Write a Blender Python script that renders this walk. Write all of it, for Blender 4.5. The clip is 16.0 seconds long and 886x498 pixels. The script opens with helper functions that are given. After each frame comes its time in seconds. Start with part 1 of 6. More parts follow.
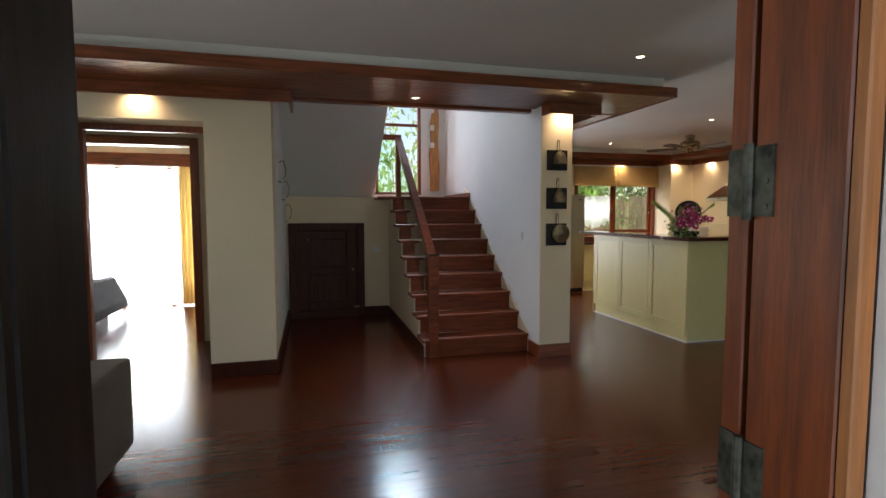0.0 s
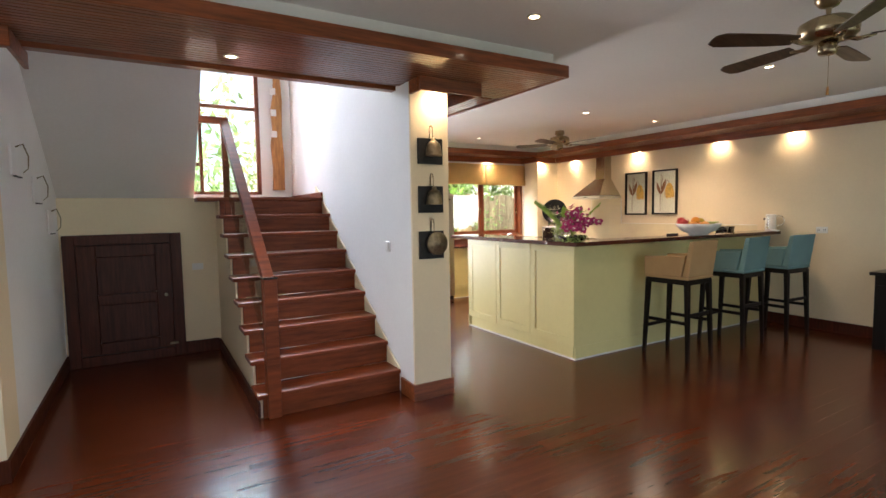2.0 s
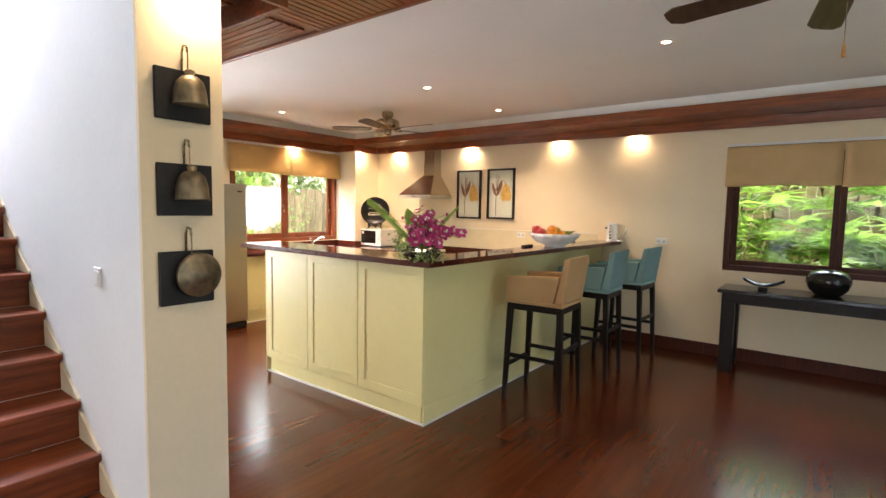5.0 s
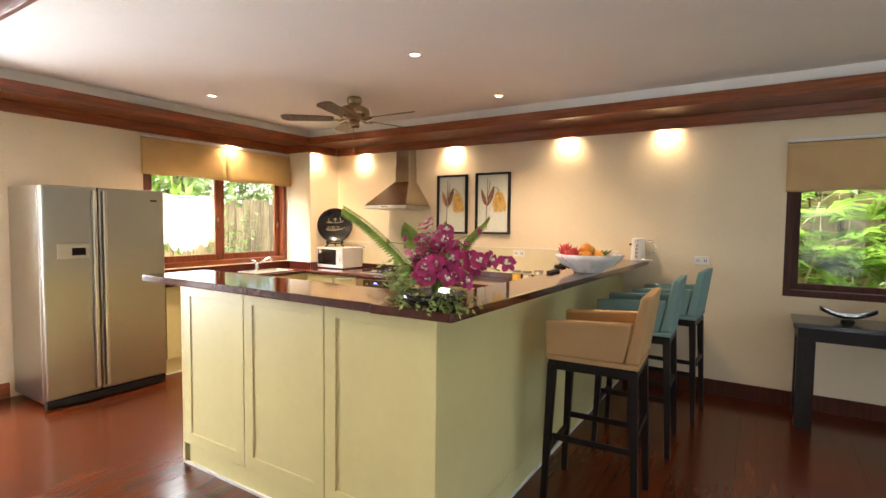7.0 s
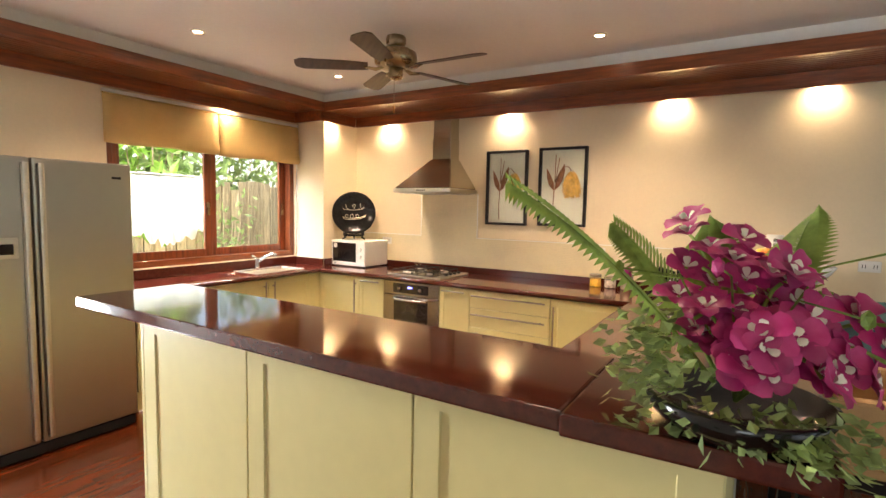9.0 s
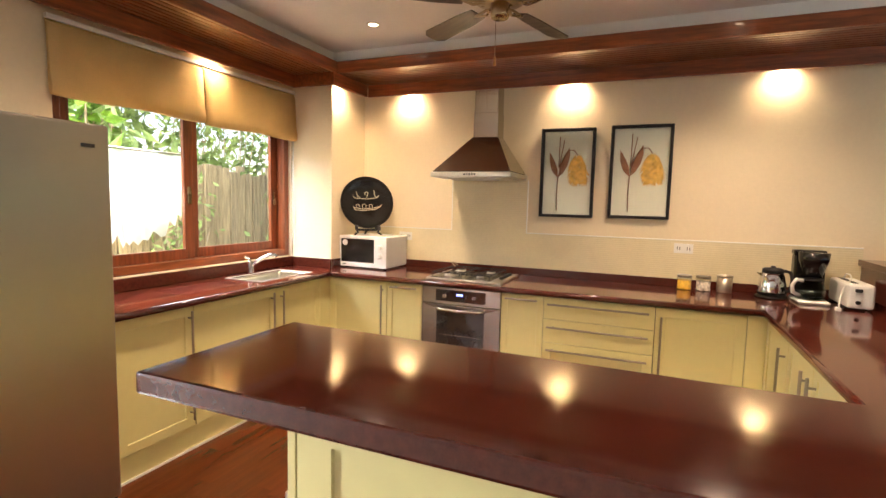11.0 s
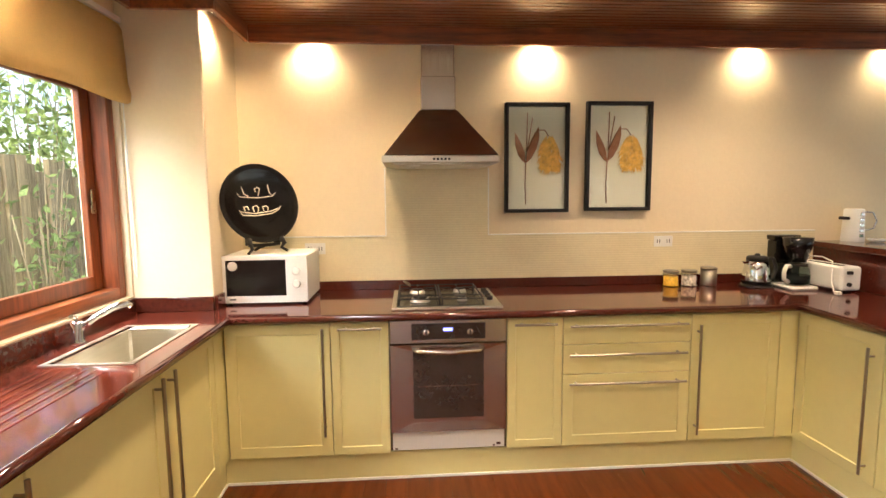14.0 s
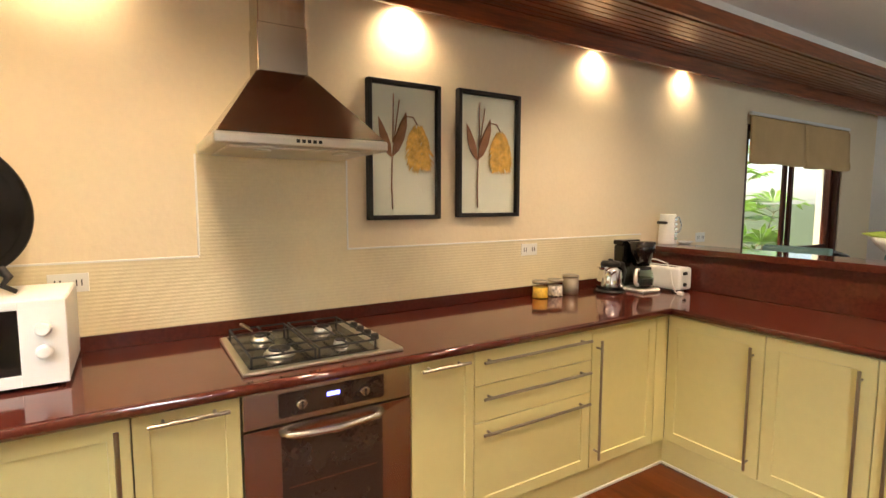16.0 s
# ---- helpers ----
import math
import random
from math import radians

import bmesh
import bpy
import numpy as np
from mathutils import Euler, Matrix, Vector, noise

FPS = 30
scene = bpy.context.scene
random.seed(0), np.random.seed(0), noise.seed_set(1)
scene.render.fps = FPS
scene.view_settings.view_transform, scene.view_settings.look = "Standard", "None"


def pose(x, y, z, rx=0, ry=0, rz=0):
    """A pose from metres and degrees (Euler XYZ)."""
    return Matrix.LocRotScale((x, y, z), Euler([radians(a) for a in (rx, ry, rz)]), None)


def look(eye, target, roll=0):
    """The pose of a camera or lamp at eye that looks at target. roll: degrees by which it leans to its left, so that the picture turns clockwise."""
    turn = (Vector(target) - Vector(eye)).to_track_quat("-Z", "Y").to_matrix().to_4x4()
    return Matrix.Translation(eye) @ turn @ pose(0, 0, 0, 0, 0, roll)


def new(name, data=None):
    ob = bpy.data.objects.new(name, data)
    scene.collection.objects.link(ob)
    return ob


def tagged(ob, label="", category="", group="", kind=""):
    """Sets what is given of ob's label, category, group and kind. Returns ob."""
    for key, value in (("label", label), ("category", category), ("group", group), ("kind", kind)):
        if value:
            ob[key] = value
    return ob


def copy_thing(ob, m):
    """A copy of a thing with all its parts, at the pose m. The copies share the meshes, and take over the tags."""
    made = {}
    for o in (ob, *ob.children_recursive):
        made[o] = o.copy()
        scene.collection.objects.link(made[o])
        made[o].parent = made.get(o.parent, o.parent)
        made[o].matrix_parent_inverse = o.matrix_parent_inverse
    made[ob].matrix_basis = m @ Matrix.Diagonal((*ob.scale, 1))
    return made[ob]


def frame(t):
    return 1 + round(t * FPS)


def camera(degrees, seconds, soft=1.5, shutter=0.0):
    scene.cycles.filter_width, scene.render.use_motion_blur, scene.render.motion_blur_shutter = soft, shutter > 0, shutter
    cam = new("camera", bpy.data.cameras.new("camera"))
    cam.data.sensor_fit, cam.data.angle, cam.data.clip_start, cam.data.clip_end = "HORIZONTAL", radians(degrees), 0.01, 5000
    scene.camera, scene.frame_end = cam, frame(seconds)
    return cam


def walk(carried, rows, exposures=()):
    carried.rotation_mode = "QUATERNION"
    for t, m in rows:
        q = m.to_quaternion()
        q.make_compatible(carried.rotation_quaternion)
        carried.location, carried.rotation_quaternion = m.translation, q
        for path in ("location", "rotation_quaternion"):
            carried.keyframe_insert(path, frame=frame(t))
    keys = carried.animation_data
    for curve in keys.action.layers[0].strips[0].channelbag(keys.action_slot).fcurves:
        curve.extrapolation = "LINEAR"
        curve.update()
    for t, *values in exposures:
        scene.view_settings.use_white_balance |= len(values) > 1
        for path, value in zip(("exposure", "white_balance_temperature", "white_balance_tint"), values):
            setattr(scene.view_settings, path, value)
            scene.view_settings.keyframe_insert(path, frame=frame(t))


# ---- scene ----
cam = camera(82.8, 16.0)
PATH = [
    (0, (-0.403, -0.622, 1.415), (0.104, 1.308, 1.278), -0.1),
    (0.5, (-0.298, -0.315, 1.426), (0.350, 1.572, 1.290), -0.4),
    (1, (-0.194, -0.039, 1.439), (0.581, 1.799, 1.302), -0.5),
    (1.5, (-0.093, 0.219, 1.451), (0.802, 2.002, 1.313), -0.7),
    (2, (0.027, 0.442, 1.472), (1.033, 2.164, 1.325), -0.9),
    (2.5, (0.164, 0.662, 1.498), (1.280, 2.314, 1.339), -0.6),
    (3, (0.305, 0.884, 1.503), (1.533, 2.455, 1.345), -0.1),
    (3.5, (0.443, 1.094, 1.502), (1.784, 2.571, 1.354), 0.3),
    (4, (0.575, 1.299, 1.512), (2.018, 2.676, 1.368), 0.5),
    (4.5, (0.738, 1.545, 1.518), (2.263, 2.829, 1.365), 0.9),
    (4.7, (0.824, 1.647, 1.516), (2.372, 2.903, 1.355), 1.0),
    (7, (1.830, 2.859, 1.513), (3.518, 3.926, 1.405), 0.6),
    (7.5, (2.060, 3.100, 1.508), (3.747, 4.168, 1.389), 0.6),
    (8, (2.255, 3.362, 1.511), (3.942, 4.428, 1.375), 0.7),
    (8.5, (2.437, 3.646, 1.521), (4.125, 4.707, 1.367), 1.0),
    (9, (2.599, 3.960, 1.519), (4.295, 5.008, 1.358), 1.1),
    (9.5, (2.703, 4.276, 1.527), (4.420, 5.288, 1.356), 0.9),
    (10, (2.763, 4.610, 1.499), (4.515, 5.558, 1.324), 0.7),
    (12.3, (3.129, 6.054, 1.456), (5.069, 6.503, 1.271), 1.3),
    (12.5, (3.185, 6.157, 1.452), (5.137, 6.551, 1.268), 0.9),
    (13, (3.330, 6.351, 1.469), (5.303, 6.620, 1.275), 0.1),
    (13.5, (3.504, 6.541, 1.477), (5.492, 6.632, 1.278), -0.3),
    (14, (3.707, 6.720, 1.486), (5.691, 6.589, 1.276), -0.5),
    (14.5, (3.901, 6.851, 1.473), (5.858, 6.492, 1.273), -0.5),
    (15, (4.098, 6.957, 1.461), (5.999, 6.365, 1.272), -0.3),
    (15.5, (4.327, 7.032, 1.465), (6.141, 6.211, 1.277), 0.2),
    (16, (4.579, 7.097, 1.470), (6.273, 6.051, 1.280), 0.1),
]
walk(cam, [(t, look(eye, target, roll)) for t, eye, target, roll in PATH],
     [(0, 0.15, 6500, 16), (1, 0.82, 6500, 17), (2, 1.25, 6550, 18), (3.5, 1.56, 6600, 18.5), (7, 1.50, 6750, 19), (10, 1.30, 6800, 19), (13, 1.25, 6850, 18), (16, 1.22, 6800, 15)])

# ---- light ----
world = bpy.data.worlds.new("sky")
scene.world = world
world.use_nodes = True
wn = world.node_tree
sky = wn.nodes.new("ShaderNodeTexSky")
sky.sky_type, sky.sun_disc = "NISHITA", False
sky.sun_elevation, sky.sun_rotation = radians(60), radians(12)
wn.links.new(sky.outputs[0], wn.nodes["Background"].inputs[0])
wn.nodes["Background"].inputs[1].default_value = 0.15

sun = new("sun", bpy.data.lights.new("sun", "SUN"))
sun.data.energy, sun.data.angle, sun.data.color = 5.0, radians(0.6), (1.0, 0.93, 0.82)
sun.matrix_world = look((1.2, 6.0, 10.2), (0, 0, 0))


def area_lamp(name, eye, target, w, h, power, color):
    d = bpy.data.lights.new(name, "AREA")
    d.shape, d.size, d.size_y, d.energy, d.color = "RECTANGLE", w, h, power, color
    ob = new(name, d)
    ob.matrix_world = look(eye, target)
    return ob


def spot_lamp(name, eye, target, power, degrees, color=(1.0, 0.70, 0.36), blend=0.6, radius=0.025):
    d = bpy.data.lights.new(name, "SPOT")
    d.energy, d.spot_size, d.spot_blend, d.color, d.shadow_soft_size = power, radians(degrees), blend, color, radius
    ob = new(name, d)
    ob.matrix_world = look(eye, target)
    return ob


DAY = (0.86, 0.95, 1.0)
area_lamp("daylight_kitchen", (5.42, 9.6, 3.4), (5.30, 7.6, 1.2), 2.6, 1.6, 240, DAY)
area_lamp("daylight_living", (8.4, 1.75, 3.3), (6.4, 1.75, 1.0), 2.6, 1.6, 65, DAY)
area_lamp("daylight_stair", (0.9, 9.2, 4.9), (1.2, 6.4, 2.0), 2.2, 2.0, 640, (0.74, 0.86, 1.0))
area_lamp("daylight_bedroom", (-2.9, 9.0, 1.3), (-2.7, 5.0, 0.6), 2.4, 2.2, 300, DAY)
# South fill for the living room, through unseen doors added for it
area_lamp("fill_south", (3.25, -0.45, 1.15), (3.25, 4.0, 1.0), 3.8, 2.1, 9, DAY)
area_lamp("daylight_entry", (-0.18, -1.7, 1.25), (-0.18, 4.0, 1.1), 1.4, 2.0, 15, DAY)
# West fill for the living room, likewise through added, unseen doors
area_lamp("fill_west", (-5.6, 1.9, 1.15), (0.0, 1.9, 1.0), 3.0, 2.1, 50, DAY)
# Added lamp that brightens the floor by the fridge and the bar front
area_lamp("fill_back_door", (2.53, 8.75, 1.3), (2.9, 5.5, 0.7), 0.62, 1.8, 120, DAY)

# ---- materials ----


def material(name, color, rough=0.5, metal=0.0, vary=0.12, scale=6.0, stretch=(1, 1, 1), bump=0.0, bump_scale=60.0,
             coat=0.0, per_piece=0.0, rough_vary=0.08, island=False, second=None):
    """A procedural surface: base colour with large and fine variation, roughness variation and fine relief."""
    m = bpy.data.materials.new(name)
    m.use_nodes = True
    n, l = m.node_tree.nodes, m.node_tree.links
    b = n["Principled BSDF"]
    co = n.new("ShaderNodeTexCoord")
    mp = n.new("ShaderNodeMapping")
    mp.inputs["Scale"].default_value = stretch
    l.new(co.outputs["Object"], mp.inputs["Vector"])
    big, fine = n.new("ShaderNodeTexNoise"), n.new("ShaderNodeTexNoise")
    big.inputs["Scale"].default_value, big.inputs["Detail"].default_value = scale, 4
    fine.inputs["Scale"].default_value, fine.inputs["Detail"].default_value = bump_scale, 5
    for t in (big, fine):
        l.new(mp.outputs[0], t.inputs["Vector"])
    mix = n.new("ShaderNodeMix")
    mix.data_type = "RGBA"
    c2 = second or tuple(max(0.0, c * (1 - 2.2 * vary)) for c in color)
    c1 = color if second else tuple(min(1.0, c * (1 + vary)) for c in color)
    mix.inputs[6].default_value, mix.inputs[7].default_value = (*c1, 1), (*c2, 1)
    add = n.new("ShaderNodeMath")
    add.operation = "MULTIPLY_ADD"
    add.inputs[1].default_value, add.inputs[2].default_value = 0.45, 0.0
    l.new(fine.outputs["Fac"], add.inputs[0])
    ramp = n.new("ShaderNodeMapRange")
    ramp.inputs["From Min"].default_value, ramp.inputs["From Max"].default_value = 0.45, 1.0
    s = n.new("ShaderNodeMath")
    s.operation = "ADD"
    l.new(big.outputs["Fac"], s.inputs[0])
    l.new(add.outputs[0], s.inputs[1])
    l.new(s.outputs[0], ramp.inputs["Value"])
    l.new(ramp.outputs[0], mix.inputs["Factor"])
    out = mix.outputs[2]
    if per_piece:
        if island:
            rnd = n.new("ShaderNodeNewGeometry").outputs["Random Per Island"]
        else:
            rnd = n.new("ShaderNodeObjectInfo").outputs["Random"]
        mr = n.new("ShaderNodeMapRange")
        mr.inputs["To Min"].default_value, mr.inputs["To Max"].default_value = 1 - per_piece, 1 + per_piece
        l.new(rnd, mr.inputs["Value"])
        hs = n.new("ShaderNodeHueSaturation")
        l.new(mr.outputs[0], hs.inputs["Value"])
        l.new(out, hs.inputs["Color"])
        out = hs.outputs[0]
    l.new(out, b.inputs["Base Color"])
    rr = n.new("ShaderNodeMapRange")
    rr.inputs["To Min"].default_value = max(0.02, rough - rough_vary)
    rr.inputs["To Max"].default_value = min(1.0, rough + rough_vary)
    l.new(big.outputs["Fac"], rr.inputs["Value"])
    l.new(rr.outputs[0], b.inputs["Roughness"])
    b.inputs["Metallic"].default_value = metal
    b.inputs["Coat Weight"].default_value = coat
    b.inputs["Coat Roughness"].default_value = 0.04
    if bump:
        bp = n.new("ShaderNodeBump")
        bp.inputs["Strength"].default_value, bp.inputs["Distance"].default_value = bump, 0.004
        l.new(fine.outputs["Fac"], bp.inputs["Height"])
        l.new(bp.outputs[0], b.inputs["Normal"])
    return m


CREAM = material("cream_paint", (0.80, 0.68, 0.47), 0.75, vary=0.03, scale=1.2, bump=0.25, bump_scale=45)
WHITE = material("white_paint", (0.80, 0.79, 0.76), 0.75, vary=0.03, scale=1.2, bump=0.25, bump_scale=45)
CEIL = material("ceiling_paint", (0.83, 0.80, 0.75), 0.85, vary=0.03, scale=0.8, bump=0.1, bump_scale=40)
CORNICE = material("cornice_paint", (0.80, 0.79, 0.74), 0.6, vary=0.03, scale=2)
WOODX = material("mahogany_along_x", (0.25, 0.066, 0.018), 0.32, scale=3, stretch=(1, 14, 14), vary=0.28, bump=0.12, bump_scale=14, coat=0.3)
WOODY = material("mahogany_along_y", (0.25, 0.066, 0.018), 0.32, scale=3, stretch=(14, 1, 14), vary=0.28, bump=0.12, bump_scale=14, coat=0.3)
WOODZ = material("mahogany_upright", (0.23, 0.056, 0.016), 0.35, scale=3, stretch=(14, 14, 1), vary=0.28, bump=0.12, bump_scale=14, coat=0.3)
STAIRW = material("stair_wood", (0.22, 0.050, 0.015), 0.42, scale=2.5, stretch=(1, 12, 12), vary=0.25, bump=0.1, bump_scale=14, coat=0.0)
PLANK = material("merbau_floor", (0.104, 0.0215, 0.0055), 0.20, scale=2.2, stretch=(1, 11, 11), vary=0.14, bump=0.0, bump_scale=12, coat=0.0, rough_vary=0.015, per_piece=0.16)
PLANKS = material("merbau_floor_far", (0.104, 0.0215, 0.0055), 0.20, scale=2.2, stretch=(1, 11, 11), vary=0.14, bump=0.0, bump_scale=12, coat=0.0, rough_vary=0.015, per_piece=0.16, island=True)
DARKWOOD = material("dark_stained_wood", (0.075, 0.019, 0.009), 0.4, scale=3, stretch=(14, 14, 1), vary=0.25, bump=0.08, bump_scale=14)
DARKGAP = material("floor_joint", (0.02, 0.008, 0.005), 0.8)
GRANITE = material("maroon_granite", (0.078, 0.0155, 0.009), 0.09, scale=55, vary=0.18, bump_scale=300, coat=0.2, rough_vary=0.02)
EDGE = material("polished_stone_edge", (0.13, 0.026, 0.020), 0.14, scale=55, vary=0.18, bump_scale=220, coat=0.5)
CABINET = material("yellow_cabinet_lacquer", (0.74, 0.665, 0.31), 0.36, vary=0.03, scale=1.5, bump=0.03, bump_scale=20, rough_vary=0.04)
# Carcass darkened so that the gaps between fronts read as dark lines
CABDARK = material("cabinet_carcass", (0.16, 0.13, 0.06), 0.6)
STEEL = material("brushed_steel", (0.66, 0.62, 0.53), 0.34, metal=1.0, scale=3, stretch=(1, 1, 30), vary=0.03, bump=0.02, bump_scale=60, rough_vary=0.04)
STEELV = material("brushed_steel_fridge", (0.50, 0.48, 0.42), 0.30, metal=1.0, scale=1.5, vary=0.02, bump=0.0, bump_scale=20, rough_vary=0.0)
OVST = material("oven_steel", (0.52, 0.47, 0.42), 0.26, metal=1.0, scale=3, stretch=(1, 1, 30), vary=0.04, bump=0.0, rough_vary=0.03)
HOODST = material("polished_hood_steel", (0.56, 0.50, 0.40), 0.20, metal=1.0, scale=3, stretch=(30, 30, 1), vary=0.04, bump=0.02, bump_scale=60, rough_vary=0.04)
PULL = material("satin_steel_pull", (0.40, 0.35, 0.28), 0.30, metal=1.0, vary=0.05, rough_vary=0.04)
HINGE = material("worn_hinge_steel", (0.10, 0.10, 0.075), 0.5, metal=0.6, vary=0.35, scale=30, bump=0.2, bump_scale=60)
# Lighter wood tone: daylight on the entry's outer rim, put into the colour
LITRIM = material("daylit_rim_wood", (0.45, 0.17, 0.05), 0.4, scale=3, stretch=(14, 14, 1), vary=0.2, bump=0.1, bump_scale=14)
CHROME = material("chrome", (0.82, 0.82, 0.82), 0.08, metal=1.0, vary=0.02, rough_vary=0.03)
BRASS = material("antique_brass", (0.42, 0.33, 0.20), 0.28, metal=1.0, vary=0.15, scale=9)
BRONZE = material("aged_bronze", (0.30, 0.25, 0.16), 0.45, metal=0.9, vary=0.3, scale=14, bump=0.3, bump_scale=40)
BLACK = material("black_lacquer", (0.008, 0.0075, 0.007), 0.16, vary=0.2, rough_vary=0.05)
OVENG = material("smoky_oven_glass", (0.040, 0.030, 0.025), 0.09, vary=0.1, rough_vary=0.03, coat=1.0)
BLACKM = material("matt_black", (0.02, 0.019, 0.018), 0.55, vary=0.2)
# Dark furniture wood; also stands in for shade on the entry's left side
ESPRESSO = material("espresso_and_shaded_wood", (0.011, 0.007, 0.005), 0.42, scale=4, stretch=(10, 10, 1), vary=0.3, bump=0.05, bump_scale=20)
FANBLADE = material("walnut_blade", (0.07, 0.035, 0.018), 0.4, scale=4, stretch=(1, 10, 10), vary=0.3)
TAN = material("tan_upholstery", (0.50, 0.31, 0.14), 0.85, vary=0.08, scale=3, bump=0.35, bump_scale=260)
TEAL = material("teal_upholstery", (0.15, 0.27, 0.27), 0.85, vary=0.08, scale=3, bump=0.35, bump_scale=260)
SOFA = material("grey_beige_upholstery", (0.23, 0.20, 0.16), 0.9, vary=0.1, scale=3, bump=0.4, bump_scale=220)
PLASTIC = material("white_plastic", (0.78, 0.77, 0.72), 0.35, vary=0.02, scale=3)
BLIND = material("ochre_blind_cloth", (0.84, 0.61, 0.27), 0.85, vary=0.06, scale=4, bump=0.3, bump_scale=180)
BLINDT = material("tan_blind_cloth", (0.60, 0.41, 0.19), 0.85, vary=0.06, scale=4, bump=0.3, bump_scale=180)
CURTAIN = material("yellow_drape", (0.66, 0.50, 0.24), 0.85, vary=0.08, scale=4, bump=0.2, bump_scale=120)
DARKCLOTH = material("dark_bedspread", (0.018, 0.015, 0.02), 0.9, vary=0.2, scale=5)
TEAKPALE = material("carved_teak", (0.52, 0.24, 0.07), 0.5, scale=4, stretch=(8, 8, 1), vary=0.2, bump=0.3, bump_scale=14)
MAT_PAPER = material("pale_mount", (0.80, 0.78, 0.66), 0.6, vary=0.02)
PETALBROWN = material("dried_leaf", (0.34, 0.15, 0.075), 0.8, vary=0.2, scale=20)
PETALGOLD = material("dried_golden_plume", (0.85, 0.50, 0.12), 0.85, vary=0.2, scale=30)
FERN = material("palm_leaf", (0.32, 0.48, 0.10), 0.5, vary=0.3, scale=8, per_piece=0.25)
LEAF = material("garden_leaf", (0.24, 0.42, 0.06), 0.42, vary=0.35, scale=8, per_piece=0.45, island=True)
LEAFP = material("pale_foliage", (0.36, 0.48, 0.17), 0.5, vary=0.3, scale=10, per_piece=0.35, island=True)
ORCHID = material("magenta_orchid", (0.34, 0.003, 0.10), 0.5, vary=0.25, scale=34, per_piece=0.40, island=True, second=(0.42, 0.045, 0.17))
STONEW = material("garden_stone", (0.42, 0.31, 0.14), 0.9, vary=0.25, scale=6, bump=0.5, bump_scale=30, per_piece=0.25)
FENCEW = material("weathered_fence", (0.44, 0.33, 0.20), 0.8, scale=4, stretch=(10, 10, 1), vary=0.25, bump=0.3, bump_scale=20, per_piece=0.25)
RENDERW = material("white_garden_wall", (0.82, 0.81, 0.78), 0.9, vary=0.05, scale=2, bump=0.3, bump_scale=40)
GRASS = material("garden_soil", (0.10, 0.13, 0.045), 0.95, vary=0.3, scale=3, bump=0.5, bump_scale=40)
for dull, level in ((PLANK, 0.36), (PLANKS, 0.36), (STAIRW, 0.28), (ESPRESSO, 0.22), (BLACKM, 0.25), (DARKWOOD, 0.18)):
    dull.node_tree.nodes["Principled BSDF"].inputs["Specular IOR Level"].default_value = level
for leafy, pass_through in ((FERN, 0.5), (LEAF, 0.5), (LEAFP, 0.5), (BLIND, 0.4)):
    n_, l_ = leafy.node_tree.nodes, leafy.node_tree.links
    p_, o_ = n_["Principled BSDF"], n_["Material Output"]
    tr_, mx_ = n_.new("ShaderNodeBsdfTranslucent"), n_.new("ShaderNodeMixShader")
    l_.new(p_.inputs["Base Color"].links[0].from_socket, tr_.inputs["Color"])
    mx_.inputs[0].default_value = pass_through
    l_.new(p_.outputs[0], mx_.inputs[1])
    l_.new(tr_.outputs[0], mx_.inputs[2])
    l_.new(mx_.outputs[0], o_.inputs["Surface"])
GLOWBULB = bpy.data.materials.new("lit_bulb")
GLOWBULB.use_nodes = True
GLOWBULB.node_tree.nodes["Principled BSDF"].inputs["Emission Color"].default_value = (1.0, 0.80, 0.52, 1)
GLOWBULB.node_tree.nodes["Principled BSDF"].inputs["Emission Strength"].default_value = 14.0
DISPLAY = bpy.data.materials.new("blue_display")
DISPLAY.use_nodes = True
DISPLAY.node_tree.nodes["Principled BSDF"].inputs["Emission Color"].default_value = (0.12, 0.16, 1.0, 1)
DISPLAY.node_tree.nodes["Principled BSDF"].inputs["Emission Strength"].default_value = 3.0


def clear_glass(name, color, rough=0.0, mixf=0.90):
    m = bpy.data.materials.new(name)
    m.use_nodes = True
    n, l = m.node_tree.nodes, m.node_tree.links
    n.remove(n["Principled BSDF"])
    t, g, x, f = n.new("ShaderNodeBsdfTransparent"), n.new("ShaderNodeBsdfGlossy"), n.new("ShaderNodeMixShader"), n.new("ShaderNodeLayerWeight")
    t.inputs[0].default_value, g.inputs["Roughness"].default_value = (*color, 1), rough
    pw, mr = n.new("ShaderNodeMath"), n.new("ShaderNodeMapRange")
    pw.operation, pw.inputs[1].default_value = "POWER", 4.0
    mr.inputs["To Min"].default_value, mr.inputs["To Max"].default_value = 0.009, 0.6
    l.new(f.outputs["Facing"], pw.inputs[0])
    l.new(pw.outputs[0], mr.inputs["Value"])
    l.new(mr.outputs[0], x.inputs[0])
    l.new(t.outputs[0], x.inputs[1])
    l.new(g.outputs[0], x.inputs[2])
    l.new(x.outputs[0], n["Material Output"].inputs["Surface"])
    return m


GLASS = clear_glass("window_glass", (0.96, 0.98, 0.97))
GLASSG = clear_glass("green_tinted_glass", (0.86, 0.95, 0.90))
SHEER = bpy.data.materials.new("sheer_white_curtain")
SHEER.use_nodes = True
_n, _l = SHEER.node_tree.nodes, SHEER.node_tree.links
_n.remove(_n["Principled BSDF"])
_t, _d, _x = _n.new("ShaderNodeBsdfTranslucent"), _n.new("ShaderNodeBsdfTransparent"), _n.new("ShaderNodeMixShader")
_t.inputs[0].default_value = (0.92, 0.91, 0.88, 1)
_x.inputs[0].default_value = 0.35
_l.new(_t.outputs[0], _x.inputs[1])
_l.new(_d.outputs[0], _x.inputs[2])
_l.new(_x.outputs[0], _n["Material Output"].inputs["Surface"])


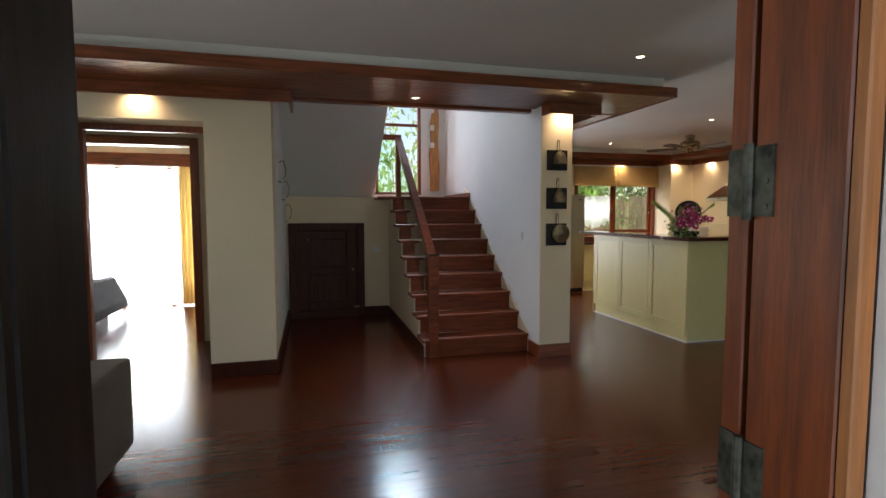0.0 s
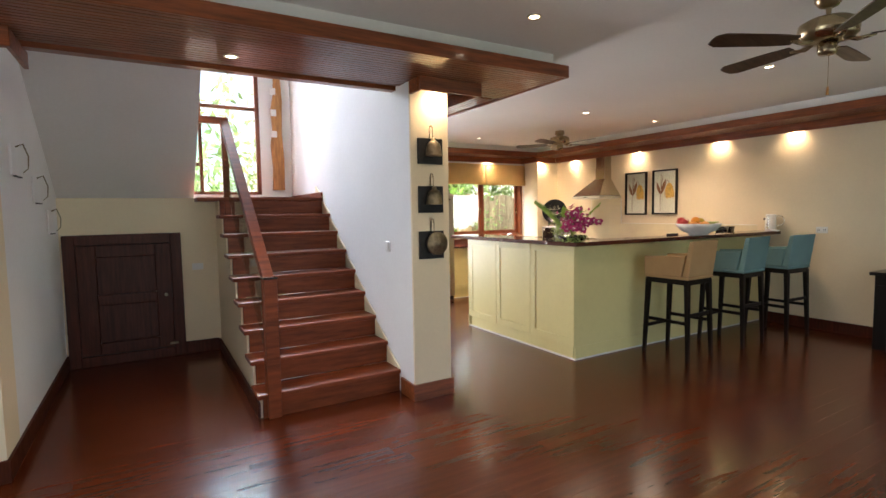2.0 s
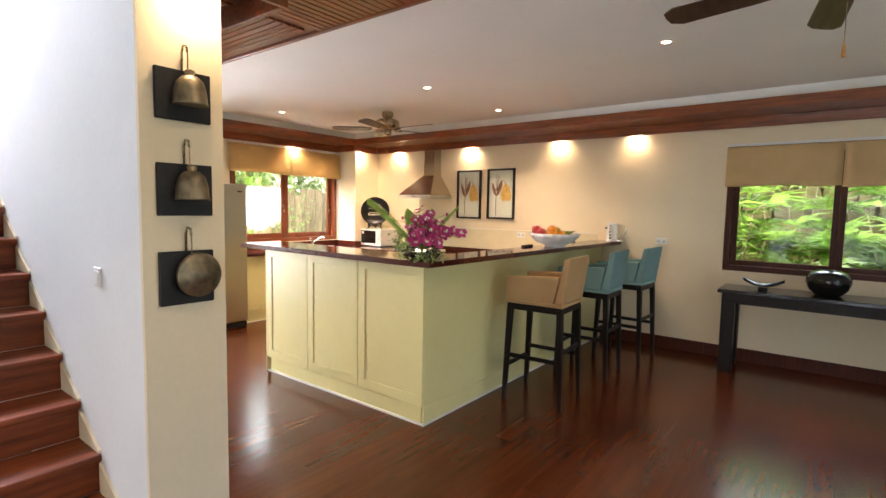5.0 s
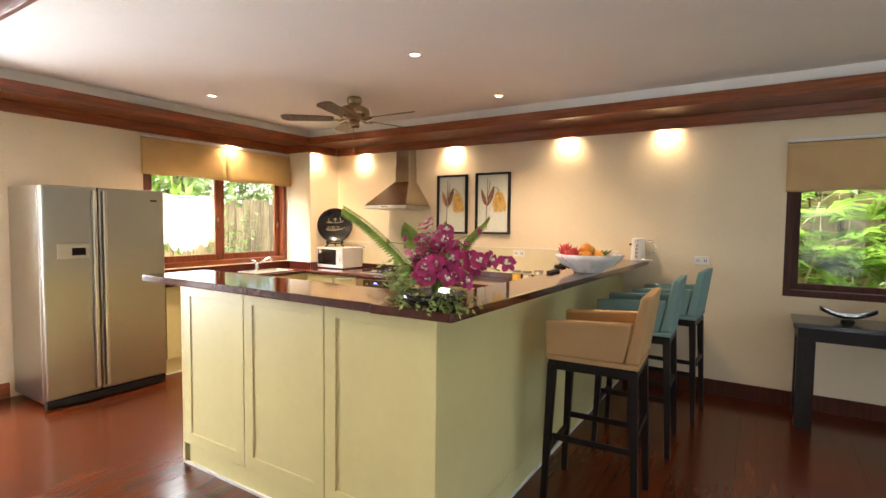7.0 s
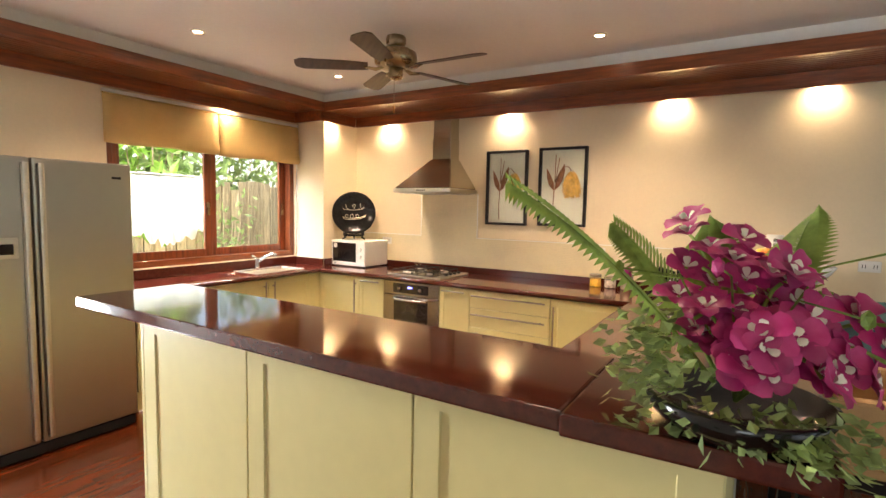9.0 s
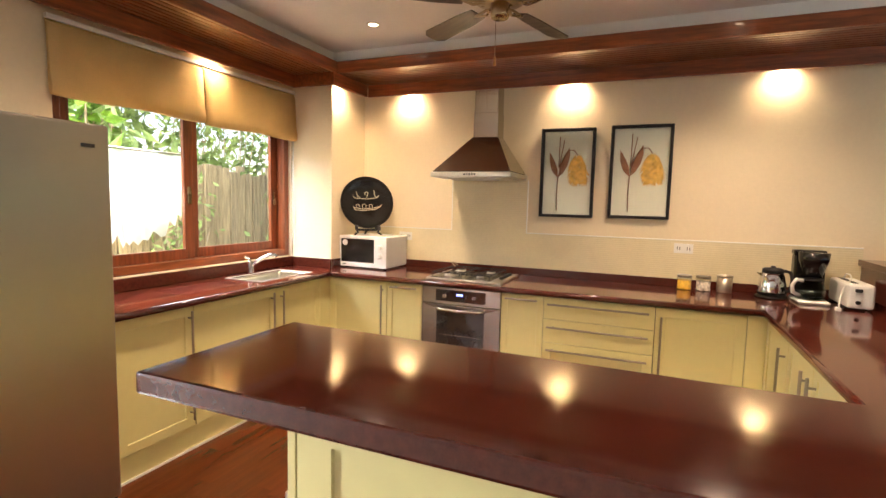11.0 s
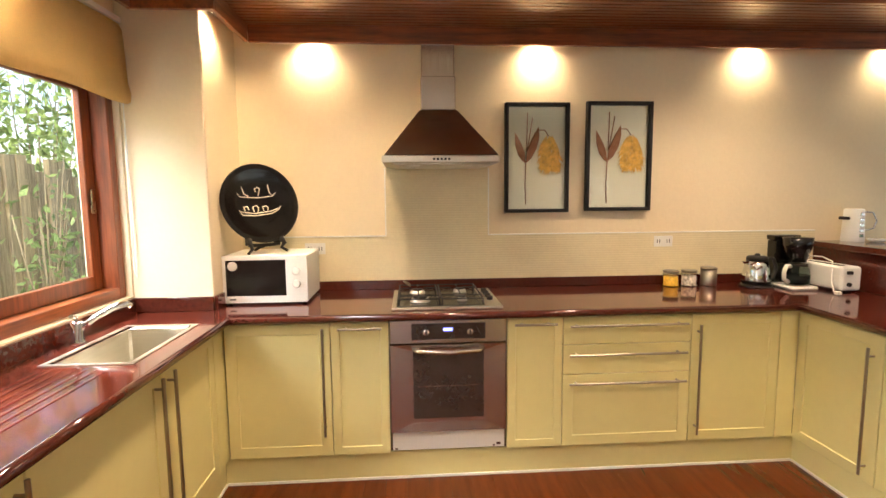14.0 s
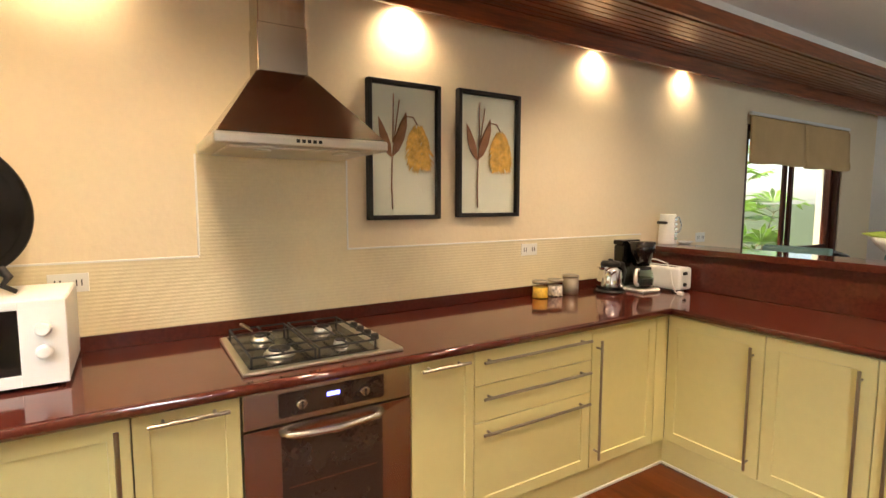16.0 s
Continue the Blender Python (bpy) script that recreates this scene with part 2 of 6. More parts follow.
def ribbed(name, color):
    """Cream tile with fine level ribs, about 14 mm apart."""
    m = material(name, color, 0.45, vary=0.05, scale=3)
    n, l = m.node_tree.nodes, m.node_tree.links
    co, w, bp = n.new("ShaderNodeTexCoord"), n.new("ShaderNodeTexWave"), n.new("ShaderNodeBump")
    w.bands_direction, w.wave_profile = "Z", "SIN"
    w.inputs["Scale"].default_value, w.inputs["Distortion"].default_value, w.inputs["Detail"].default_value, w.inputs["Detail Scale"].default_value = 21, 1.2, 2, 3.0
    bp.inputs["Strength"].default_value, bp.inputs["Distance"].default_value = 0.18, 0.005
    l.new(co.outputs["Object"], w.inputs["Vector"])
    l.new(w.outputs["Fac"], bp.inputs["Height"])
    l.new(bp.outputs[0], n["Principled BSDF"].inputs["Normal"])
    return m


RIBTILE = ribbed("ribbed_cream_tile", (0.74, 0.65, 0.42))

# ---- building helpers ----
ROOTS = {}


def box(bm, x0, x1, y0, y1, z0, z1, bevel=0.0, seg=1):
    x0, x1, y0, y1, z0, z1 = min(x0, x1), max(x0, x1), min(y0, y1), max(y0, y1), min(z0, z1), max(z0, z1)
    r = bmesh.ops.create_cube(bm, size=1.0, matrix=Matrix.Translation(((x0 + x1) / 2, (y0 + y1) / 2, (z0 + z1) / 2)) @ Matrix.Diagonal((x1 - x0, y1 - y0, z1 - z0, 1)))
    if bevel:
        edges = list({e for v in r["verts"] for e in v.link_edges})
        bmesh.ops.bevel(bm, geom=edges, offset=bevel, segments=seg, affect="EDGES", profile=0.6)
    return bm


def B(*a, bevel=0.0, seg=1):
    return box(bmesh.new(), *a, bevel=bevel, seg=seg)


def boxes(*rows, bevel=0.0):
    bm = bmesh.new()
    for r in rows:
        box(bm, *r, bevel=bevel)
    return bm


def prism(bm, poly, z0, z1, axis="z", bevel=0.0):
    """A polygon pushed along an axis. axis x: points are (y, z); axis y: (x, z); axis z: (x, y)."""
    def place(p, h):
        return {"x": (h, p[0], p[1]), "y": (p[0], h, p[1]), "z": (p[0], p[1], h)}[axis]
    lo = [bm.verts.new(place(p, z0)) for p in poly]
    hi = [bm.verts.new(place(p, z1)) for p in poly]
    faces = [bm.faces.new(lo), bm.faces.new(hi[::-1])]
    for i in range(len(poly)):
        j = (i + 1) % len(poly)
        faces.append(bm.faces.new((lo[j], lo[i], hi[i], hi[j])))
    bmesh.ops.recalc_face_normals(bm, faces=faces)
    if bevel:
        bmesh.ops.bevel(bm, geom=list({e for f in faces for e in f.edges}), offset=bevel, segments=2, affect="EDGES", profile=0.6)
    return bm


def rod(bm, p, q, r, seg=10, r2=None):
    p, q = Vector(p), Vector(q)
    d = q - p
    m = Matrix.Translation((p + q) / 2) @ d.to_track_quat("Z", "Y").to_matrix().to_4x4()
    bmesh.ops.create_cone(bm, cap_ends=True, segments=seg, radius1=r, radius2=r if r2 is None else r2, depth=d.length, matrix=m)
    return bm


def lathe(bm, profile, at=(0, 0, 0), seg=28, wave=0.0, waves=0, m=None):
    """Rings of (radius, height) turned round a standing axis; wave and waves flute the rings."""
    m = m or Matrix.Translation(at)
    rings = []
    for r, z in profile:
        ring = []
        for i in range(seg):
            a = 2 * math.pi * i / seg
            k = r * (1 + wave * math.cos(waves * a)) if waves else r
            ring.append(bm.verts.new(m @ Vector((k * math.cos(a), k * math.sin(a), z))))
        rings.append(ring)
    for a, b in zip(rings, rings[1:]):
        for i in range(seg):
            j = (i + 1) % seg
            f = bm.faces.new((a[i], a[j], b[j], b[i]))
            f.smooth = True
    for ring, flip in ((rings[0], True), (rings[-1], False)):
        bm.faces.new(ring[::-1] if flip else ring)
    return bm


def tube(bm, pts, r, seg=8, taper=None):
    """A round rod along a line of points."""
    pts = [Vector(p) for p in pts]
    rings = []
    for i, p in enumerate(pts):
        d = (pts[min(i + 1, len(pts) - 1)] - pts[max(i - 1, 0)]).normalized()
        side = d.orthogonal().normalized() if i == 0 else (side - d * side.dot(d)).normalized()
        up = d.cross(side)
        rr = r if taper is None else r + (taper - r) * i / (len(pts) - 1)
        rings.append([bm.verts.new(p + rr * (math.cos(2 * math.pi * k / seg) * side + math.sin(2 * math.pi * k / seg) * up)) for k in range(seg)])
    for a, b in zip(rings, rings[1:]):
        for k in range(seg):
            f = bm.faces.new((a[k], a[(k + 1) % seg], b[(k + 1) % seg], b[k]))
            f.smooth = True
    bm.faces.new(rings[0][::-1])
    bm.faces.new(rings[-1])
    return bm


def thing(name, at, label, category, group="", kind=""):
    ob = new(name)
    ob.empty_display_size = 0.1
    ob.location = at
    ROOTS[ob] = Vector(at)
    return tagged(ob, label, category, group, kind)


def mesh_of(name, bm, mat, at=(0, 0, 0), smooth=False):
    bmesh.ops.translate(bm, verts=bm.verts, vec=-Vector(at))
    me = bpy.data.meshes.new(name)
    bm.to_mesh(me)
    bm.free()
    me.materials.append(mat)
    if smooth:
        for p in me.polygons:
            p.use_smooth = True
    return me


def part(name, bm, mat, parent, label="", smooth=False):
    """One mesh under a thing or a part; bm is laid out where the thing stands."""
    at = ROOTS[parent]
    ob = new(name, mesh_of(name, bm, mat, at, smooth))
    ob.parent = parent
    ROOTS[ob] = at
    if label:
        ob["label"] = label
    return ob


def solid(name, bm, mat, label, category="", kind="", group="", at=None, smooth=False):
    """One mesh that is a thing or a piece of the setting by itself."""
    c = Vector(at) if at else Vector((0, 0, 0))
    ob = new(name, mesh_of(name, bm, mat, c, smooth))
    ob.location = c
    ROOTS[ob] = c
    return tagged(ob, label, category, group, kind)


def setting(name, bm, mat, label, category):
    return solid(name, bm, mat, label, category, "structure")


# ---- the setting ----
XW, YW, ZC = 6.88, 8.15, 2.63        # hood wall, kitchen window wall, ceiling
ZS, ZV = 2.455, 2.355                # underside of the wooden shelf, lower edge of the valance

floor = setting("floor", B(-5.2, 6.88, -0.2, 8.6, -0.12, -0.012), DARKGAP, "dark red polished hardwood plank floor", "floor")

# hood wall with the living-room window
W2 = (0.82, 2.69, 0.925, 2.12)
wall_east = setting("wall_east", boxes((XW, 7.1, -0.3, W2[0], 0, 2.8), (XW, 7.1, W2[1], 8.6, 0, 2.8), (XW, 7.1, W2[0], W2[1], 0, W2[2]), (XW, 7.1, W2[0], W2[1], W2[3], 2.8)),
                    CREAM, "cream painted wall behind the cooker and stools", "wall")
# kitchen window wall
W1 = (4.52, 6.36, 0.985, 2.12)
wall_north = setting("wall_north", boxes((2.085, 2.18, YW, YW + 0.22, 0, 2.8), (2.88, W1[0], YW, YW + 0.22, 0, 2.8), (2.18, 2.88, YW, YW + 0.22, 2.1, 2.8), (W1[1], XW, YW, YW + 0.22, 0, 2.8), (W1[0], W1[1], YW, YW + 0.22, 0, W1[2]), (W1[0], W1[1], YW, YW + 0.22, W1[3], 2.8)),
                     CREAM, "cream painted kitchen wall round the sliding window", "wall")
pilaster = setting("wall_pilaster", B(6.37, XW, 7.745, YW, 0, 2.6, bevel=0.006), CREAM, "boxed cream wall corner beside the sink", "wall")
# stair wall, whose end is the pillar
stair_wall = setting("wall_stair", boxes((1.765, 2.085, 3.89, YW + 0.22, 0, 5.2)), WHITE, "white stair wall with a plain face", "wall")
pillar = setting("wall_pillar", B(1.761, 2.089, 3.87, 3.89, 0, 2.6), CREAM, "cream painted end face of the stair wall", "wall")
# wall with the bedroom doorway, and the side of the stair nook
wall_bed = setting("wall_bedroom", boxes((-5.2, -2.30, 4.02, 4.35, 0, 2.8), (-1.26, -0.72, 4.02, 4.35, 0, 2.8), (-2.30, -1.26, 4.02, 4.35, 2.2, 2.8)), CREAM,
                   "cream wall with an open doorway to the bedroom", "wall")
wall_nook = setting("wall_nook_side", boxes((-0.94, -0.72, 4.35, 8.3, 0, 5.2)), WHITE, "white side wall of the stair nook", "wall")
wall_back = setting("wall_nook_back", boxes((-0.72, -0.70, 6.42, 6.5, 0, 1.66), (0.31, 0.66, 6.42, 6.5, 0, 1.66), (-0.70, 0.31, 6.42, 6.5, 1.30, 1.66)), CREAM,
                    "low cream wall under the stair landing", "wall")
# back wall of the landing with its tall window
WS = (0.10, 1.36, 1.74, 4.2)
wall_land = setting("wall_landing", boxes((-0.72, WS[0], 7.5, 7.7, 1.5, 5.2), (WS[1], 1.765, 7.5, 7.7, 1.5, 5.2), (WS[0], WS[1], 7.5, 7.7, 1.5, WS[2]), (WS[0], WS[1], 7.5, 7.7, WS[3], 5.2)),
                    WHITE, "white landing wall round a tall window", "wall")
stairwell_top = setting("ceiling_stairwell", B(-0.94, 2.15, 4.1, 7.7, 5.2, 5.3), CEIL, "white stairwell ceiling", "ceiling")
wall_upper = setting("wall_upper", B(-0.94, 2.15, 4.0, 4.1, 2.63, 5.2), WHITE, "white wall above the stair opening", "wall")
# underside of the upper flight
flight = setting("wall_upper_flight", prism(bmesh.new(), [(6.48, 1.655), (6.48, 1.80), (4.32, 3.35), (4.32, 3.18)], -0.72, 0.46, "x"), WHITE, "white sloping underside of the upper stair flight", "wall")
# living-room shell
wall_south = setting("wall_south", boxes((-5.2, -0.70, -0.14, 0.03, 0, 2.8), (0.33, 1.3, -0.14, 0.03, 0, 2.8), (5.2, 6.88, -0.14, 0.03, 0, 2.8), (1.3, 5.2, -0.14, 0.03, 2.2, 2.8), (-0.70, 0.33, -0.14, 0.03, 2.25, 2.8)), WHITE, "white wall with the entry doorway", "wall")
wall_reveal = setting("wall_entry_reveal", boxes((0.311, 0.329, -0.42, -0.137, 0, 2.6), (0.329, 1.3, -0.42, -0.142, 0, 2.6), (-1.3, -0.70, -0.42, -0.142, 0, 2.6)), RENDERW, "white plastered reveal outside the entry door", "wall")
wall_west = setting("wall_west", boxes((-5.35, -5.2, -0.3, 0.4, 0, 2.8), (-5.35, -5.2, 3.4, 8.6, 0, 2.8), (-5.35, -5.2, 0.4, 3.4, 2.2, 2.8)), CREAM, "cream end wall of the living room and bedroom", "wall")
ceiling = setting("ceiling", boxes((-5.2, XW, -0.14, 4.1, ZC, 2.75), (2.15, XW, 4.1, YW + 0.2, ZC, 2.75), (-5.2, -0.94, 4.1, 8.6, ZC, 2.75)), CEIL, "white plastered ceiling", "ceiling")
# Unseen porch, added; its short ceiling sets how much skylight reaches the entry
porch = setting("ceiling_porch", B(-1.6, 1.6, -1.25, -0.14, 2.5, 2.6), CEIL, "unseen white porch ceiling added to limit skylight at the entry", "ceiling")
porch_wall = setting("wall_porch", boxes((-1.75, -1.6, -2.6, -0.14, 0, 2.6), (1.6, 1.75, -2.6, -0.14, 0, 2.6)), RENDERW, "unseen white porch side walls added to limit skylight", "wall")
# bedroom
wall_bed2 = setting("wall_bedroom_inner", boxes((-1.58, -0.94, 5.45, 5.57, 0, 2.63), (-5.2, -2.95, 5.45, 5.57, 0, 2.63), (-2.95, -1.58, 5.45, 5.57, 2.25, 2.63)), CREAM, "cream inner wall of the bedroom", "wall")
wall_bedwin = setting("wall_bedroom_window", boxes((-5.2, -4.0, 8.1, 8.3, 0, 2.63), (-1.75, -0.94, 8.1, 8.3, 0, 2.63), (-4.0, -1.75, 8.1, 8.3, 2.15, 2.63)), CREAM, "cream bedroom wall round the garden doors", "wall")


def shelf(name, x0, x1, y0, y1, along, inner, label):
    """Slatted wooden ceiling shelf with a fascia board on the inner edges; slats run along one axis. One mesh."""
    bm = bmesh.new()
    box(bm, x0, x1, y0, y1, ZS + 0.012, ZS + 0.06)
    w, gap = 0.036, 0.009
    a, b = (y0, y1) if along == "x" else (x0, x1)
    k = a + 0.03
    while k + w < b - 0.02:
        if along == "x":
            box(bm, x0, x1, k, k + w, ZS, ZS + 0.012)
        else:
            box(bm, k, k + w, y0, y1, ZS, ZS + 0.012)
        k += w + gap
    for f in inner:
        box(bm, *f, ZS - 0.008, ZS + 0.08, bevel=0.003)
    return setting(name, bm, WOODX if along == "x" else WOODY, label, "ceiling trim")


# shelf along the hood wall, the window wall, and round the stair pillar
shelf("ceiling_shelf_east", 6.265, XW, 0.03, YW, "y", [(6.24, 6.265, 0.03, 7.63)], "mahogany slatted ceiling shelf along the wall")
shelf("ceiling_shelf_north", 2.772, 6.263, 7.63, YW, "x", [(2.772, 6.24, 7.605, 7.63)], "mahogany slatted ceiling shelf above the sink window")
shelf("ceiling_shelf_stair", -5.2, 2.745, 3.27, 4.12, "x", [(-5.2, 2.77, 3.245, 3.27)], "mahogany slatted ceiling shelf before the stairs")
shelf("ceiling_shelf_side", 2.09, 2.745, 4.12, YW, "y", [(2.745, 2.77, 3.27, 8.14)], "mahogany slatted ceiling shelf beside the stair wall")


def cornice(name, rows):
    setting(name, boxes(*[(*r, ZS + 0.06, ZC) for r in rows]), CORNICE, "white cornice step above the wooden shelf", "cornice")


cornice("cornice", [(6.32, XW, 0.03, 7.69), (2.69, XW, 7.69, YW), (-5.2, 2.69, 3.33, 4.1), (2.09, 2.69, 4.1, YW)])


def valance(name, rows, mat):
    setting(name, boxes(*[(*r, ZV, ZS - 0.002) for r in rows], bevel=0.003), mat, "mahogany valance board hiding the wall lights", "trim")


valance("trim_valance_east", [(6.70, 6.725, 0.05, 7.61)], WOODY)
valance("trim_valance_north", [(2.34, 6.20, 7.98, 8.005), (6.20, 6.225, 7.61, 8.005), (6.225, 6.70, 7.61, 7.635)], WOODX)
valance("trim_valance_pillar", [(1.755, 2.30, 3.70, 3.725), (2.275, 2.30, 3.725, 7.975), (1.755, 1.78, 3.725, 3.868)], WOODX)
valance("trim_valance_bedroom", [(-5.2, -0.54, 3.84, 3.865), (-0.565, -0.54, 3.865, 4.32)], WOODX)
setting("trim_stair_opening", B(-0.72, 1.765, 4.12, 4.20, ZS - 0.02, 2.8), WOODX, "dark wooden edge of the stair opening", "trim")

# baseboards
setting("baseboard_east", boxes((XW - 0.018, XW, 0.03, 3.95, 0, 0.13), bevel=0.003), DARKWOOD, "dark mahogany baseboard", "baseboard")
setting("baseboard_pillar", boxes((1.743, 2.107, 3.852, 3.87, 0, 0.13), (2.089, 2.107, 3.87, 8.14, 0, 0.13), (1.743, 1.761, 3.87, 4.10, 0, 0.13), bevel=0.003), WOODX, "dark mahogany baseboard round the pillar", "baseboard")
setting("baseboard_north", boxes((2.88, 3.4, 8.132, 8.15, 0, 0.13), bevel=0.003), WOODX, "dark mahogany baseboard", "baseboard")
setting("baseboard_bedroom", boxes((-5.2, -2.30, 4.002, 4.02, 0, 0.13), (-1.26, -0.702, 4.002, 4.02, 0, 0.13), (-0.72, -0.702, 4.02, 6.42, 0, 0.13), bevel=0.003), DARKWOOD, "dark mahogany baseboard", "baseboard")
setting("baseboard_nook", boxes((0.31, 0.64, 6.402, 6.42, 0, 0.13), (0.640, 0.658, 4.16, 6.42, 0, 0.12), bevel=0.003), DARKWOOD, "dark mahogany baseboard of the stair nook", "baseboard")


def sliding_window(name, x0, x1, z0, z1, y, thick, mids, label, horizontal=True, handle=True, wood=None, stile=0.05):
    """A wooden sliding window in a wall along x (horizontal) or y, with a real pane in each sash."""
    root = thing(name, ((x0 + x1) / 2, y, z0) if horizontal else (y, (x0 + x1) / 2, z0), label, "window", kind="structure")
    f = 0.055

    def bx(a0, a1, d0, d1, c0, c1, bevel=0.003):
        return B(a0, a1, y + d0, y + d1, c0, c1, bevel=bevel) if horizontal else B(y + d0, y + d1, a0, a1, c0, c1, bevel=bevel)
    wx, wz = wood or (WOODX if horizontal else WOODY), wood or WOODZ
    fr = part("window_frame", bx(x0, x0 + f, 0, thick, z0, z1), wz, root)
    for nm, bm in (("window_frame", bx(x1 - f, x1, 0, thick, z0, z1)), ("window_frame", bx(x0 + f, x1 - f, 0, thick, z1 - f, z1)), ("window_sill", bx(x0 + f, x1 - f, 0, thick, z0, z0 + f))):
        part(nm, bm, wz if nm == "window_frame" else wx, root)
    cuts = [x0 + f, *mids, x1 - f]
    for i, (a, b) in enumerate(zip(cuts, cuts[1:])):
        d = 0.045 + 0.035 * (i % 2)
        s = stile
        for q in ((a, a + s, z0 + f, z1 - f), (b - s, b, z0 + f, z1 - f), (a + s, b - s, z0 + f, z0 + f + s), (a + s, b - s, z1 - f - s, z1 - f)):
            part("sash", bx(q[0], q[1], d, d + 0.03, q[2], q[3]), wz, root)
        p = part("pane", bx(a + s, b - s, d + 0.012, d + 0.018, z0 + f + s, z1 - f - s, bevel=0), GLASS, root)
        p.visible_shadow = False
        if handle:
            part("handle", bx(b - s * 0.75, b - s * 0.3, d - 0.012, d - 0.001, z0 + 0.43, z0 + 0.55, bevel=0.004), BRASS, root, "recessed brass pull")
    return root


sliding_window("window_1", *W1, YW + 0.03, 0.13, [5.43], "mahogany sliding kitchen window above the sink", stile=0.07)
sliding_window("window_2", *W2, XW + 0.01, 0.13, [1.76], "mahogany sliding window looking onto palms", horizontal=False, handle=False, wood=DARKWOOD)
# The next two glazed doors are out of view, added to admit fill light
sliding_window("window_5", 1.3, 5.2, 0.0, 2.2, -0.13, 0.12, [2.6, 3.9], "unseen mahogany glazed doors added on the south for fill light")
sliding_window("window_6", 0.4, 3.4, 0.0, 2.2, -5.33, 0.12, [1.9], "unseen mahogany glazed doors added on the west for fill light", horizontal=False)
# Unseen back door, added as an opening for the fill lamp behind it
sliding_window("window_7", 2.18, 2.88, 0.0, 2.1, YW + 0.03, 0.10, [], "unseen mahogany glazed door added to light the floor by the fridge")
# tall landing window: fixed panes between thin bars
ws = thing("window_3", (0.73, 7.52, WS[2]), "tall landing window with slim wooden bars", "window", kind="structure")
for q in ((WS[0], WS[0] + 0.05, WS[2], WS[3]), (WS[1] - 0.05, WS[1], WS[2], WS[3]), (0.62, 0.66, WS[2], WS[3]), (WS[0], WS[1], WS[2], WS[2] + 0.04), (WS[0], WS[1], WS[3] - 0.05, WS[3])):
    part("window_frame", B(q[0], q[1], 7.50, 7.58, q[2], q[3], bevel=0.003), WOODZ, ws)
for x0, x1, z in ((0.66, 1.31, 2.86), (0.15, 0.62, 2.86), (0.15, 0.62, 2.12), (0.66, 1.31, 3.55)):
    part("bar", B(x0, x1, 7.51, 7.56, z - 0.022, z + 0.022, bevel=0.003), WOODX, ws)
for x0, x1 in ((0.15, 0.62), (0.66, 1.31)):
    part("pane", B(x0, x1, 7.535, 7.541, WS[2] + 0.04, WS[3] - 0.05), GLASS, ws).visible_shadow = False

# bedroom garden doors and curtains
wb = thing("window_4", (-2.87, 8.12, 0.0), "tall glazed bedroom doors behind sheer curtains", "window", kind="structure")
for x in (-4.0, -3.28, -2.56, -1.81):
    part("window_frame", B(x, x + 0.06, 8.12, 8.2, 0, 2.15, bevel=0.003), WOODZ, wb)
part("pane", B(-3.94, -1.81, 8.15, 8.156, 0.02, 2.1), GLASS, wb).visible_shadow = False


def drape(name, x0, x1, y, z0, z1, mat, label, waves, depth=0.035):
    bm = bmesh.new()
    nx = waves * 8
    cols = []
    for i in range(nx + 1):
        u = i / nx
        yy = y + depth * math.sin(u * waves * 2 * math.pi) + 0.012 * math.sin(u * 37)
        cols.append([bm.verts.new((x0 + (x1 - x0) * u + 0.01 * math.sin(z * 3 + i), yy, z)) for z in (z0, z0 + 0.4, (z0 + z1) / 2, z1)])
    for a, b in zip(cols, cols[1:]):
        for k in range(3):
            bm.faces.new((a[k], b[k], b[k + 1], a[k + 1])).smooth = True
    bmesh.ops.solidify(bm, geom=bm.faces[:], thickness=0.003)
    return solid(name, bm, mat, label, "curtain", at=((x0 + x1) / 2, y, z0))


drape("sheer_curtain", -3.95, -2.36, 7.98, 0.02, 2.12, SHEER, "white sheer curtain glowing with daylight", 16, 0.03)
drape("drape", -2.36, -2.02, 7.95, 0.02, 2.2, CURTAIN, "yellow drape hanging beside the sheer curtain", 5, 0.03)
drape("drape", -4.25, -3.95, 7.95, 0.02, 2.2, CURTAIN, "yellow drape hanging beside the sheer curtain", 5, 0.03)
setting("trim_bedroom_pelmet", B(-4.6, -1.9, 7.86, 7.90, 2.15, 2.34, bevel=0.003), WOODX, "dark wooden pelmet above the bedroom curtains", "trim")
setting("trim_bedroom_beam", B(-5.2, -0.94, 6.55, 6.65, 2.38, 2.63), WOODX, "dark wooden bedroom ceiling beam", "trim")
d1 = thing("door_1", (-2.26, 5.42, 0), "mahogany door frame of the bedroom", "door frame", kind="structure")
part("jamb", B(-1.66, -1.58, 5.40, 5.60, 0, 2.25, bevel=0.004), WOODZ, d1)
part("jamb", B(-2.95, -2.87, 5.40, 5.60, 0, 2.25, bevel=0.004), WOODZ, d1)
part("head", B(-2.87, -1.66, 5.40, 5.60, 2.16, 2.25, bevel=0.004), WOODX, d1)
setting("trim_doorway", boxes((-2.30, -1.26, 4.33, 4.37, 2.14, 2.20), (-2.30, -2.25, 4.30, 4.37, 0, 2.14)), WOODZ, "dark wooden stop inside the doorway", "trim")

